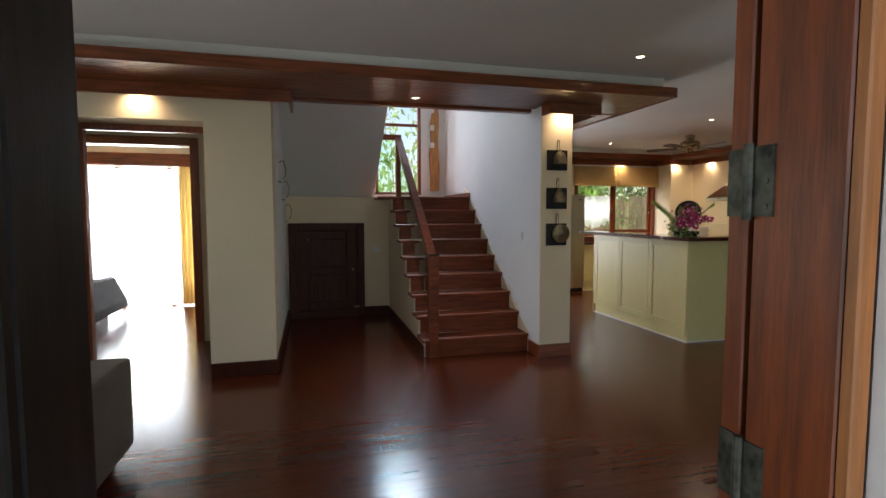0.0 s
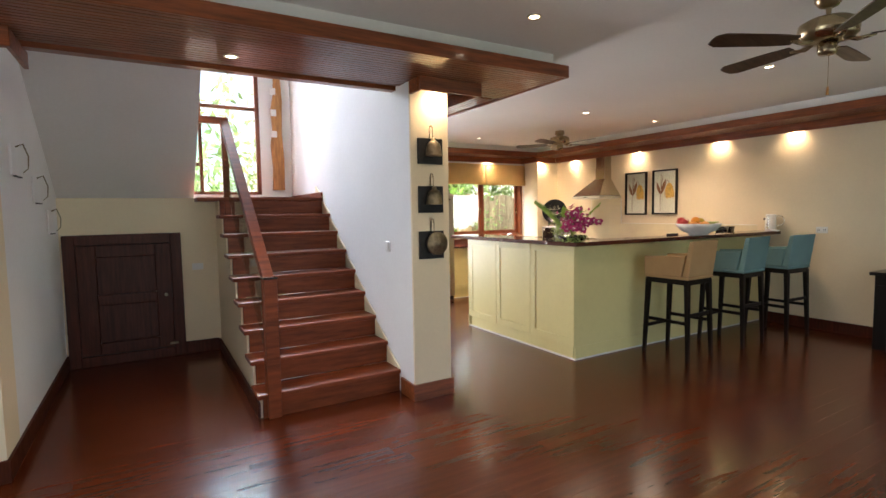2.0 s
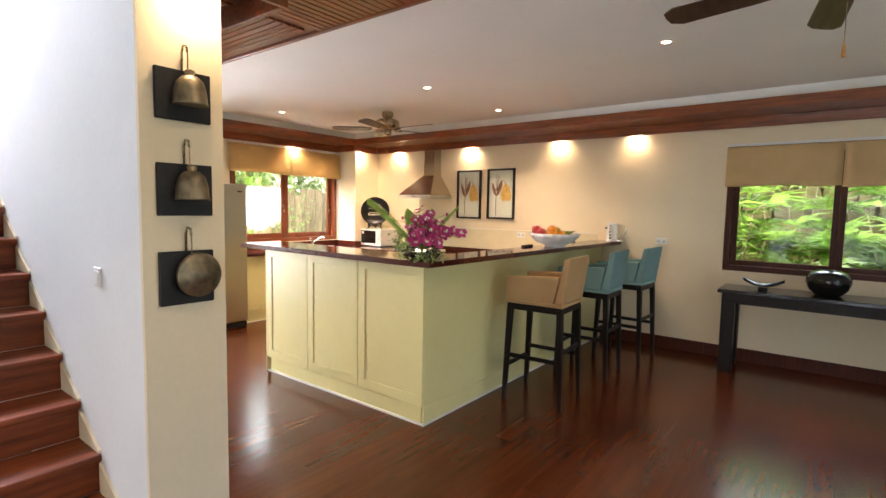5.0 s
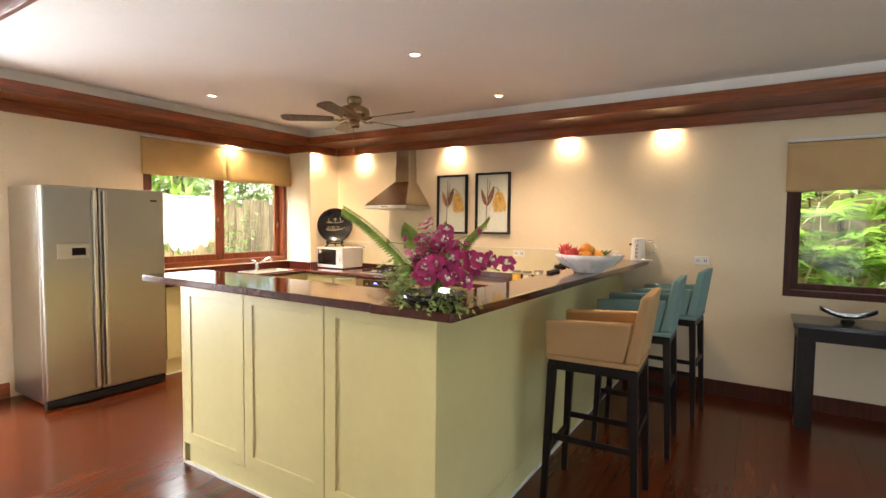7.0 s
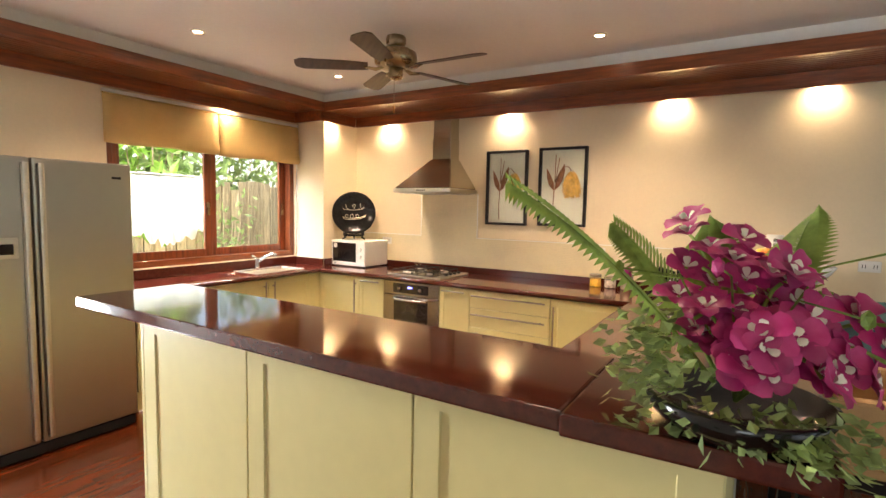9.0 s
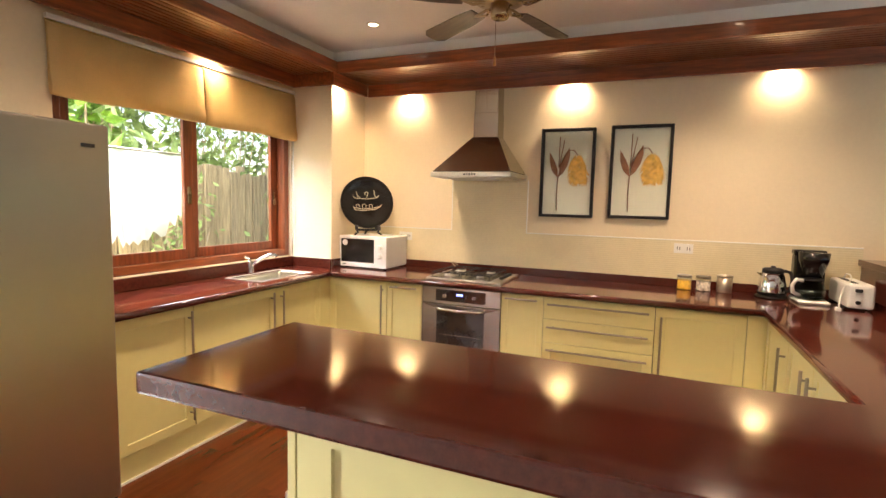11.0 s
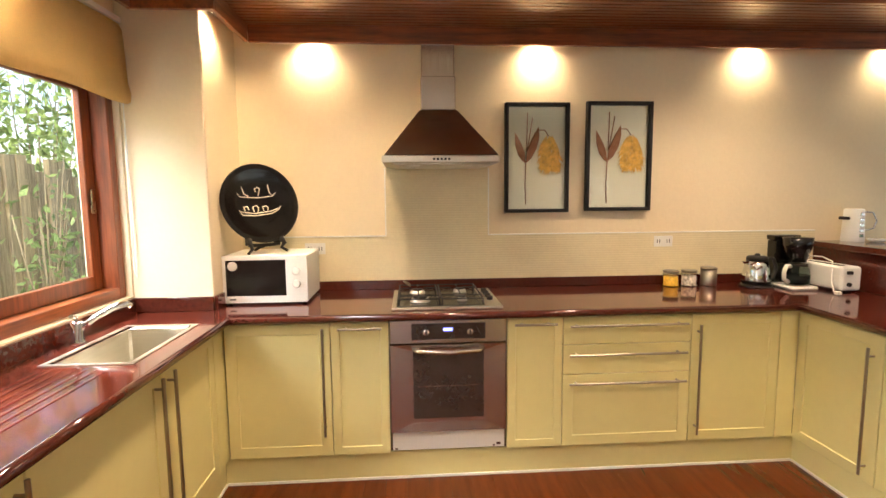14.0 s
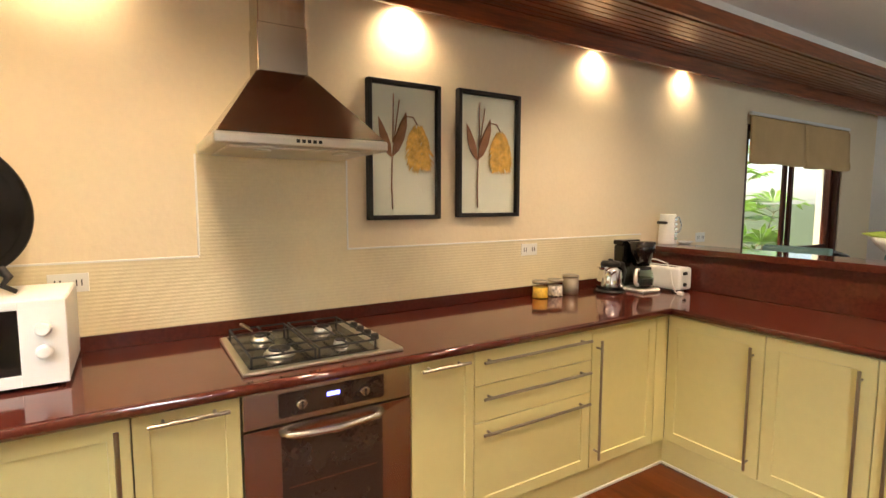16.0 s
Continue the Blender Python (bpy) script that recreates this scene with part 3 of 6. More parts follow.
# entry door frame with folded leaves
en = thing("door_2", (-0.18, -0.05, 0), "mahogany entry door frame with steel hinges, left side coloured as shaded", "door frame", kind="structure")
for s, xj in ((1, 0.33), (-1, -0.70)):
    # Left side takes near-black wood: its shade is put into the colour
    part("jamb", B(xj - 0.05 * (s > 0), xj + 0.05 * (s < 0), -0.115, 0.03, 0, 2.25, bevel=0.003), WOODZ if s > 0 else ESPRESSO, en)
    # The right edge board is coloured as if lit from outside
    part("architrave", B(xj - 0.049 * s, xj - 0.020 * s, -0.136, -0.116, 0, 2.25, bevel=0.003), LITRIM if s > 0 else ESPRESSO, en, "edge board with daylight put into its colour" if s > 0 else "")
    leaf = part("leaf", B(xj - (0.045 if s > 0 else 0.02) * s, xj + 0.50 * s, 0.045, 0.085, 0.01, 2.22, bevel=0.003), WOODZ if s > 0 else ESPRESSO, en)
    for z in (0.35, 0.99, 1.466) if s > 0 else ():
        hg = bmesh.new()
        xx = xj - 0.052 * s
        box(hg, xx - 0.002, xx + 0.002, -0.008, 0.028, z - 0.055, z + 0.055)
        rod(hg, (xx - 0.006 * s, 0.034, z - 0.06), (xx - 0.006 * s, 0.034, z + 0.06), 0.008, 10)
        box(hg, xj - 0.049 * s, xj - 0.045 * s, 0.044, 0.083, z - 0.055, z + 0.055)
        for dz in (-0.04, 0, 0.04):
            rod(hg, (xx - 0.001, 0.004, z + dz), (xx - 0.004 * s, 0.004, z + dz), 0.005, 8)
        part("hinge", hg, HINGE, en, "worn steel butt hinge")
part("head", B(-0.65, 0.28, -0.115, 0.03, 2.2, 2.25, bevel=0.003), WOODX, en)

# ---- stairs ----
N, RISE, Y0, RUN = 9, 0.1844, 4.142, 0.248
st = thing("staircase", (1.23, 4.2, 0), "mahogany staircase with cream stringer and glazed balustrade", "staircase", kind="structure")
for i in range(N):
    y, z = Y0 + RUN * i, RISE * (i + 1)
    last = i == N - 1
    part("riser", B(0.675, 1.762, y + 0.012, y + 0.034, z - RISE, z - 0.035, bevel=0.002), STAIRW, st)
    if not last:
        part("tread", B(0.635, 1.762, y - 0.015, y + RUN + 0.012, z - 0.035, z, bevel=0.008, seg=2), STAIRW, st)
part("landing", B(0.46, 1.762, Y0 + RUN * 8 - 0.015, 7.5, RISE * 9 - 0.04, RISE * 9, bevel=0.006), STAIRW, st)
poly = [(Y0 + 0.036, 0.0)]
for i in range(N):
    poly += [(Y0 + 0.036 + RUN * i, RISE * (i + 1) - 0.037), (Y0 + 0.036 + RUN * (i + 1), RISE * (i + 1) - 0.037)]
poly[-1] = (6.42, RISE * 9 - 0.042)
poly += [(6.42, 0.0)]
part("stringer", prism(bmesh.new(), poly, 0.66, 0.70, "x"), CREAM, st, "cream plastered stringer")
for i in range(N):
    y, z = Y0 + RUN * i, RISE * (i + 1)
    part("skirting", prism(bmesh.new(), [(y + 0.002, z), (y + RUN, z), (y + RUN, z + RISE - 0.045), (y + 0.002, z + 0.012)], 1.752, 1.764, "x"), CREAM, st)
part("landing_skirting", boxes((1.36, 1.762, 7.482, 7.5, RISE * 9, RISE * 9 + 0.05), (1.745, 1.763, 6.13, 7.482, RISE * 9, RISE * 9 + 0.06)), STAIRW, st)
nz = 1.015
rail_top = (Y0 + RUN * 8 + 0.02, nz + RISE * 8 - 0.02)
part("newel", B(0.705, 0.80, 4.115, 4.215, RISE * 0 + 0.0, nz, bevel=0.005), STAIRW, st)
part("newel_cap", B(0.70, 0.805, 4.11, 4.22, nz, nz + 0.012, bevel=0.003), BLACK, st, "dark metal cap")
part("top_newel", B(0.72, 0.785, rail_top[0] - 0.03, rail_top[0] + 0.035, RISE * 8, rail_top[1], bevel=0.004), STAIRW, st)
part("handrail", prism(bmesh.new(), [(4.165, nz - 0.085), (rail_top[0], rail_top[1] - 0.075), (rail_top[0], rail_top[1] + 0.01), (4.165, nz - 0.004)], 0.712, 0.793, "x", bevel=0.006), STAIRW, st)
part("landing_rail", B(0.12, 0.793, rail_top[0] - 0.03, rail_top[0] + 0.05, rail_top[1] - 0.055, rail_top[1] + 0.012, bevel=0.005), STAIRW, st)
gp = part("glass_panel", prism(bmesh.new(), [(4.22, RISE + 0.09), (rail_top[0] - 0.04, RISE * 9 + 0.03), (rail_top[0] - 0.04, rail_top[1] - 0.085), (4.22, nz - 0.08)], 0.748, 0.757, "x"), GLASSG, st, "clear tempered glass panel")
gp.visible_shadow = False
part("glass_panel", B(0.47, 0.70, rail_top[0] + 0.005, rail_top[0] + 0.013, RISE * 9 + 0.03, rail_top[1] - 0.06), GLASSG, st).visible_shadow = False

# cupboard door under the landing
cd = thing("cupboard_door", (-0.2, 6.42, 0.0), "dark mahogany panelled cupboard door under the stairs", "door")
part("frame", boxes((-0.70, -0.60, 6.385, 6.43, 0.0, 1.30), (0.21, 0.31, 6.385, 6.43, 0, 1.30), (-0.60, 0.21, 6.385, 6.43, 1.20, 1.30), (-0.60, 0.21, 6.385, 6.43, 0.0, 0.10), bevel=0.004), DARKWOOD, cd)
part("rebate", boxes((-0.606, -0.59, 6.404, 6.428, 0.095, 1.205), (0.20, 0.216, 6.404, 6.428, 0.095, 1.205), (-0.59, 0.20, 6.404, 6.428, 1.188, 1.206), (-0.59, 0.20, 6.404, 6.428, 0.094, 0.112)), BLACKM, cd)
part("door_frame", boxes((-0.598, -0.44, 6.40, 6.435, 0.105, 1.195), (0.07, 0.208, 6.40, 6.435, 0.105, 1.195), (-0.44, 0.07, 6.40, 6.435, 1.08, 1.195), (-0.44, 0.07, 6.40, 6.435, 0.60, 0.70), (-0.44, 0.07, 6.40, 6.435, 0.105, 0.22), bevel=0.004), DARKWOOD, cd)
for z0, z1 in ((0.22, 0.60), (0.70, 1.08)):
    part("panel", B(-0.44, 0.07, 6.412, 6.43, z0, z1, bevel=0.006), DARKWOOD, cd)
part("knob", rod(bmesh.new(), (0.15, 6.40, 0.66), (0.15, 6.365, 0.66), 0.016, 12), BRONZE, cd, "small bronze knob")
part("bolt", B(0.16, 0.24, 6.372, 6.385, 0.13, 0.155, bevel=0.003), BRONZE, cd)

# wooden carving on the landing wall
cv = bmesh.new()
pts = [(1.50, 1.80), (1.655, 1.80), (1.66, 2.2), (1.64, 2.55), (1.655, 3.0), (1.63, 3.4), (1.64, 3.75), (1.55, 3.78), (1.56, 3.4), (1.54, 3.05), (1.50, 2.86), (1.52, 2.62), (1.49, 2.4), (1.51, 2.1)]
prism(cv, pts, 7.455, 7.495, "y", bevel=0.006)
carving = thing("wall_carving", (1.57, 7.49, 1.80), "tall carved teak plank hung on the landing wall", "wall art")
part("plank", cv, TEAKPALE, carving)
for z in (2.50, 2.78, 3.06):
    part("block", B(1.50, 1.57, 7.43, 7.456, z, z + 0.085, bevel=0.004), WHITE, carving, "small white block")

# switches and sockets


def plate(name, at, axis, w=0.085, h=0.085, label="white plastic light switch on the wall", cat="switch", holes=0):
    """axis: the way in which the plate faces."""
    x, y, z = at
    ob = thing(name, at, label, cat)
    s = {"-x": (-1, 0), "-y": (0, -1)}[axis]
    if s[0]:
        part("cover", B(x - 0.009, x, y - w / 2, y + w / 2, z - h / 2, z + h / 2, bevel=0.003), PLASTIC, ob)
        if not holes:
            part("rocker", B(x - 0.013, x - 0.008, y - w / 4, y + w / 4, z - h / 3, z + h / 3, bevel=0.002), PLASTIC, ob)
        for k in range(holes):
            yy = y + w * (k + 0.5) / holes - w / 2
            part("socket", boxes((x - 0.0105, x - 0.0088, yy - 0.010, yy - 0.006, z - 0.012, z + 0.012), (x - 0.0105, x - 0.0088, yy + 0.006, yy + 0.010, z - 0.012, z + 0.012)), BLACKM, ob)
    else:
        part("cover", B(x - w / 2, x + w / 2, y - 0.009, y, z - h / 2, z + h / 2, bevel=0.003), PLASTIC, ob)
        part("rocker", B(x - w / 4, x + w / 4, y - 0.013, y - 0.008, z - h / 3, z + h / 3, bevel=0.002), PLASTIC, ob)
    return ob


plate("light_switch", (1.765, 4.34, 1.188), "-x")
plate("light_switch", (0.46, 6.42, 0.93), "-y", 0.11, 0.07, "cream plastic switch on the wall under the stairs")
plate("wall_socket", (XW, 7.31, 1.165), "-x", 0.13, 0.075, "white double wall socket above the worktop", "socket", 2)
plate("wall_socket", (XW, 5.07, 1.18), "-x", 0.13, 0.075, "white double wall socket above the worktop", "socket", 2)
plate("wall_socket", (XW, 3.30, 1.19), "-x", 0.12, 0.075, "white double wall socket beside the bar", "socket", 2)

# ---- kitchen units ----


def bar_handle(bm, p, q, out, r=0.0068, standoff=0.032):
    """A round bar pull between p and q, held off the door along out."""
    p, q, o = Vector(p), Vector(q), Vector(out) * standoff
    rod(bm, p + o, q + o, r, 10)
    d = (q - p).normalized() * 0.04
    for e in (p + d, q - d):
        rod(bm, e, e + o, r * 0.8, 8)
    return bm


def front(unit, name, plane, a0, a1, z0, z1, face, shaker=True, handle=None, rim=0.075):
    """A door or drawer front. plane: (axis, value, way); a0..a1 runs along the other level axis. handle: ('v', a, z0, z1) or ('h', a0, a1, z)."""
    axis, v, way = plane
    g, th = 0.0022, 0.018

    def bx(p0, p1, d0, d1, q0, q1, bevel=0.0015):
        lo, hi = v + way * d0, v + way * d1
        return (lo, hi, p0, p1, q0, q1) if axis == "x" else (p0, p1, lo, hi, q0, q1)
    a0, a1, z0, z1 = a0 + g, a1 - g, z0 + g, z1 - g
    bm = bmesh.new()
    if shaker and (a1 - a0) > 0.18 and (z1 - z0) > 0.2:
        r = rim if (a1 - a0) > 0.35 else rim * 0.75
        box(bm, *bx(a0, a1, 0, th, z0, z1))
        k = 0 if axis == "x" else 1
        outer = max(bm.faces, key=lambda f: f.calc_center_median()[k] * way)
        bmesh.ops.bevel(bm, geom=list(outer.edges), offset=0.002, segments=1, affect="EDGES")
        outer = max(bm.faces, key=lambda f: (round(f.calc_center_median()[k] * way, 5), f.calc_area()))
        bmesh.ops.inset_region(bm, faces=[outer], thickness=r)
        bmesh.ops.inset_region(bm, faces=[outer], thickness=0.004)
        for corner in outer.verts:
            corner.co[k] -= way * 0.006
    else:
        box(bm, *bx(a0, a1, 0, th, z0, z1), bevel=0.0018)
    ob = part(name, bm, CABINET, unit)
    if handle:
        d = v + way * th
        if handle[0] == "v":
            _, a, h0, h1 = handle
            p, q = ((d, a, h0), (d, a, h1)) if axis == "x" else ((a, d, h0), (a, d, h1))
        else:
            _, h0, h1, z = handle
            p, q = ((d, h0, z), (d, h1, z)) if axis == "x" else ((h0, d, z), (h1, d, z))
        part("handle", bar_handle(bmesh.new(), p, q, (way, 0, 0) if axis == "x" else (0, way, 0)), PULL, ob, "brushed steel bar handle")
    return ob


ZK, ZT, ZB = 0.15, 0.855, 0.90      # kick top, door top, worktop
UX = 6.238                          # carcass front of the hood-side run
PX = ("x", UX, -1)
GR = "kitchen base units"


def unit_x(y0, y1, label):
    u = thing("base_cabinet", (6.5, (y0 + y1) / 2, 0), label, "cabinet", GR)
    part("body", boxes((UX, 6.87, y0, y1, ZK, 0.862)), CABDARK, u)
    return u


u = unit_x(7.13, 7.66, "pale yellow shaker corner base cabinet under the worktop")
front(u, "door", PX, 7.13, 7.655, ZK, ZT, -1, handle=("v", 7.165, 0.27, 0.83))
u = unit_x(6.835, 7.13, "narrow pale yellow shaker base cabinet beside the oven")
front(u, "door", PX, 6.835, 7.13, ZK, ZT, -1, handle=("h", 6.87, 7.09, 0.825))
u = unit_x(5.93, 6.225, "narrow pale yellow shaker base cabinet beside the oven")
front(u, "door", PX, 5.93, 6.225, ZK, ZT, -1, handle=("h", 5.97, 6.19, 0.825))
u = unit_x(5.235, 5.93, "pale yellow three-drawer base cabinet under the worktop")
for z0, z1, zh in ((0.705, ZT, 0.81), (0.545, 0.705, 0.655), (ZK, 0.545, 0.50)):
    front(u, "drawer", PX, 5.235, 5.93, z0, z1, -1, handle=("h", 5.27, 5.90, zh))
u = unit_x(4.70, 5.235, "pale yellow shaker corner base cabinet beside the drawers")
front(u, "door", PX, 4.74, 5.235, ZK, ZT, -1, handle=("v", 5.20, 0.20, 0.80))
part("filler", B(UX - 0.018, UX, 4.64, 4.738, ZK, ZT), CABINET, u)

# run under the window
PY = ("y", 7.678, -1)


def unit_y(x0, x1, label):
    u = thing("base_cabinet", ((x0 + x1) / 2, 7.9, 0), label, "cabinet", GR)
    part("body", boxes((x0, x1, 7.678, 8.14, ZK, 0.70), (x0, x1, 7.678, 7.71, 0.70, 0.862)), CABDARK, u)
    return u


u = unit_y(4.46, 4.925, "pale yellow shaker base cabinet beside the fridge")
front(u, "door", PY, 4.46, 4.925, ZK, ZT, -1, handle=("v", 4.89, 0.20, 0.83))
u = unit_y(4.925, 5.60, "pale yellow shaker base cabinet under the drainer")
front(u, "door", PY, 4.925, 5.60, ZK, ZT, -1, handle=("v", 5.55, 0.20, 0.83))
u = unit_y(5.60, 6.235, "pale yellow shaker sink cabinet in the corner")
front(u, "door", PY, 5.60, 6.10, ZK, ZT, -1, handle=("v", 5.645, 0.20, 0.83))
part("filler", B(6.102, 6.235, 7.66, 7.678, ZK, ZT), CABINET, u)

# run behind the bar, facing the cooker side
PB = ("y", 4.622, 1)


def unit_b(x0, x1, label):
    u = thing("base_cabinet", ((x0 + x1) / 2, 4.3, 0), label, "cabinet", GR)
    part("body", boxes((x0, x1, 4.02, 4.622, ZK, 0.862)), CABDARK, u)
    return u


u = unit_b(5.725, 6.236, "pale yellow shaker base cabinet behind the bar")
front(u, "door", PB, 5.725, 6.22, ZK, ZT, 1, handle=("v", 5.775, 0.19, 0.79))
u = unit_b(5.31, 5.725, "pale yellow shaker base cabinet behind the bar")
front(u, "door", PB, 5.31, 5.725, ZK, ZT, 1, handle=("v", 5.36, 0.19, 0.80))
u = unit_b(4.45, 5.31, "pale yellow shaker base cabinet behind the bar")
front(u, "door", PB, 4.45, 5.31, ZK, ZT, 1, handle=("v", 5.26, 0.19, 0.80))
u = unit_b(3.86, 4.45, "pale yellow shaker base cabinet in the inner corner of the bar")
front(u, "door", PB, 3.86, 4.45, ZK, ZT, 1)

# one plinth along the three runs, with a white sealing strip
pl = thing("cabinet_plinth", (6.25, 6.2, 0), "pale yellow plinth under the base units", "plinth")
part("board", boxes((6.244, 6.258, 4.60, 7.70, 0.006, ZK - 0.002), bevel=0.001), CABINET, pl)
part("board", boxes((4.46, 6.243, 7.686, 7.70, 0.006, ZK - 0.002), bevel=0.001), CABINET, pl)
part("board", boxes((3.86, 6.243, 4.60, 4.614, 0.006, ZK - 0.002), bevel=0.001), CABINET, pl)
part("strip", boxes((6.236, 6.2435, 4.622, 7.678, 0.0, 0.012), (4.46, 6.236, 7.678, 7.6855, 0.0, 0.012), (3.86, 6.236, 4.6145, 4.622, 0.0, 0.012)), PLASTIC, pl, "white sealing strip along the floor")

# worktop: one maroon stone slab round three sides with a sink cut-out
SX0, SX1, SY0, SY1 = 5.52, 6.06, 7.72, 8.02
wt = thing("worktop", (6.3, 6.2, 0.862), "polished maroon granite worktop with upstand", "worktop")
slab = bmesh.new()
for q in ((6.195, XW, 4.662, 7.62, 0.862, 0.90), (3.84, XW, 4.02, 4.662, 0.862, 0.90), (6.06, XW, 7.62, 7.745, 0.862, 0.90), (6.06, 6.37, 7.745, YW, 0.862, 0.90),
          (4.42, SX0, 7.62, YW, 0.862, 0.90), (SX0, SX1, 7.62, SY0, 0.862, 0.90), (SX0, SX1, SY1, YW, 0.862, 0.90)):
    box(slab, *q)
bmesh.ops.remove_doubles(slab, verts=slab.verts, dist=0.0005)
part("slab", slab, GRANITE, wt)
nos = bmesh.new()
rod(nos, (6.195, 4.662, 0.881), (6.195, 7.62, 0.881), 0.0188, 14)
rod(nos, (4.42, 7.62, 0.881), (6.195, 7.62, 0.881), 0.0188, 14)
rod(nos, (3.84, 4.662, 0.881), (6.195, 4.662, 0.881), 0.0188, 14)
for f in nos.faces:
    f.smooth = True
part("rounded_edge", nos, GRANITE, wt)
part("upstand", boxes((XW - 0.02, XW, 4.04, 7.745, 0.90, 0.958), (6.37, 6.88, 7.727, 7.745, 0.90, 0.975), (6.352, 6.37, 7.745, YW, 0.90, 0.975), (4.42, 6.352, YW - 0.018, YW, 0.90, 0.978), bevel=0.002), GRANITE, wt)
for k in range(7):
    part("drainer_groove", B(4.95, 5.46, 7.76 + k * 0.038, 7.772 + k * 0.038, 0.9003, 0.9022, bevel=0.0008), EDGE, wt)

tile = setting("wall_splashback", boxes((XW - 0.008, XW, 4.03, 7.745, 0.958, 1.235), (XW - 0.008, XW, 6.225, 6.865, 1.235, 1.70)), RIBTILE, "ribbed cream tile splashback behind the cooker", "splashback")

edge = bmesh.new()
for q in ((4.03, 6.222, 1.235, 1.243), (6.868, 7.745, 1.235, 1.243), (6.217, 6.225, 1.243, 1.66), (6.865, 6.873, 1.243, 1.66)):
    box(edge, XW - 0.011, XW, *q, bevel=0.001)
setting("trim_splashback", edge, CORNICE, "pale tile edge strip round the splashback", "trim")

# sink and tap
sk = thing("sink", (5.79, 7.87, 0.72), "stainless steel sink bowl set into the worktop", "sink")
bm = bmesh.new()
box(bm, SX0 + 0.004, SX1 - 0.004, SY0 + 0.004, SY1 - 0.004, 0.73, 0.899, bevel=0.03, seg=3)
bmesh.ops.delete(bm, geom=[f for f in bm.faces if f.calc_center_median().z > 0.893], context="FACES")
bmesh.ops.solidify(bm, geom=bm.faces[:], thickness=0.002)
part("bowl", bm, STEEL, sk)
part("rim", boxes((SX0 - 0.012, SX1 + 0.012, SY0 - 0.012, SY0 + 0.006, 0.9005, 0.904), (SX0 - 0.012, SX1 + 0.012, SY1 - 0.006, SY1 + 0.012, 0.9005, 0.904),
                  (SX0 - 0.012, SX0 + 0.006, SY0 + 0.006, SY1 - 0.006, 0.9005, 0.904), (SX1 - 0.006, SX1 + 0.012, SY0 + 0.006, SY1 - 0.006, 0.9005, 0.904)), STEEL, sk)
part("drain", lathe(bmesh.new(), [(0.035, 0), (0.035, 0.004), (0.01, 0.005)], (5.79, 7.87, 0.734)), CHROME, sk)
tp = thing("tap", (5.80, 8.075, 0.90), "chrome mixer tap beside the sink", "tap")
part("base", lathe(bmesh.new(), [(0.027, 0), (0.027, 0.012), (0.022, 0.02), (0.022, 0.085), (0.018, 0.095)], (5.80, 8.075, 0.90)), CHROME, tp)
part("spout", tube(bmesh.new(), [(5.80, 8.07, 0.955), (5.83, 8.02, 1.0), (5.86, 7.96, 1.035), (5.885, 7.92, 1.045), (5.89, 7.905, 1.03)], 0.014, 10), CHROME, tp)
part("lever", tube(bmesh.new(), [(5.80, 8.075, 0.99), (5.77, 8.06, 1.015), (5.70, 8.03, 1.035)], 0.009, 8), CHROME, tp)

# ---- oven, hob, hood ----
ov = thing("oven", (6.3, 6.53, 0.15), "built-in stainless steel oven with a glass door", "oven")
part("body", B(UX, 6.75, 6.227, 6.833, 0.17, 0.862), CABDARK, ov)
part("control_panel", B(UX - 0.02, UX, 6.23, 6.83, 0.735, 0.855, bevel=0.002), OVST, ov)
part("control_glass", B(UX - 0.023, UX - 0.0202, 6.34, 6.72, 0.755, 0.838, bevel=0.001), OVENG, ov, "smoky control strip")
part("display", B(UX - 0.0245, UX - 0.0232, 6.510, 6.556, 0.800, 0.814), DISPLAY, ov, "blue lit clock display")
for y in (6.42, 6.645):
    part("knob", lathe(bmesh.new(), [(0.018, 0), (0.018, 0.012), (0.014, 0.018)], m=Matrix.Translation((UX - 0.023, y, 0.795)) @ Matrix.Rotation(-math.pi / 2, 4, "Y")), OVST, ov)
bm = B(UX - 0.022, UX, 6.23, 6.83, 0.262, 0.728)
face = min(bm.faces, key=lambda f: f.calc_center_median().x)
bmesh.ops.inset_region(bm, faces=[face], thickness=0.07)
for corner in face.verts:
    corner.co.y = 6.345 if corner.co.y < 6.5 else 6.715
    corner.co.x += 0.004
    corner.co.z = 0.692 if corner.co.z > 0.5 else corner.co.z
part("door", bm, OVST, ov)
part("door_glass", B(UX - 0.0205, UX - 0.017, 6.347, 6.713, 0.335, 0.690), OVENG, ov, "smoky glass oven window")
for y in (6.42, 6.645):
    part("dial_mark", B(UX - 0.0425, UX - 0.0412, y - 0.0025, y + 0.0025, 0.782, 0.808), BLACKM, ov)
part("rack", boxes((UX - 0.0212, UX - 0.0207, 6.37, 6.69, 0.505, 0.509)), OVST, ov)
part("handle", tube(bmesh.new(), [(UX - 0.022, 6.35, 0.703), (UX - 0.05, 6.38, 0.70), (UX - 0.062, 6.53, 0.695), (UX - 0.05, 6.68, 0.70), (UX - 0.022, 6.71, 0.703)], 0.013, 10), OVST, ov)
part("plinth", B(UX - 0.004, UX, 6.235, 6.825, 0.158, 0.258), PLASTIC, ov, "chipped white filler strip")
for y, z, w in ((6.255, 0.170, 0.022), (6.285, 0.163, 0.012), (6.80, 0.162, 0.014)):
    part("chip", B(UX - 0.0048, UX - 0.0041, y, y + w, z, z + 0.6 * w), DARKWOOD, ov, "chipped brown patch on the strip")

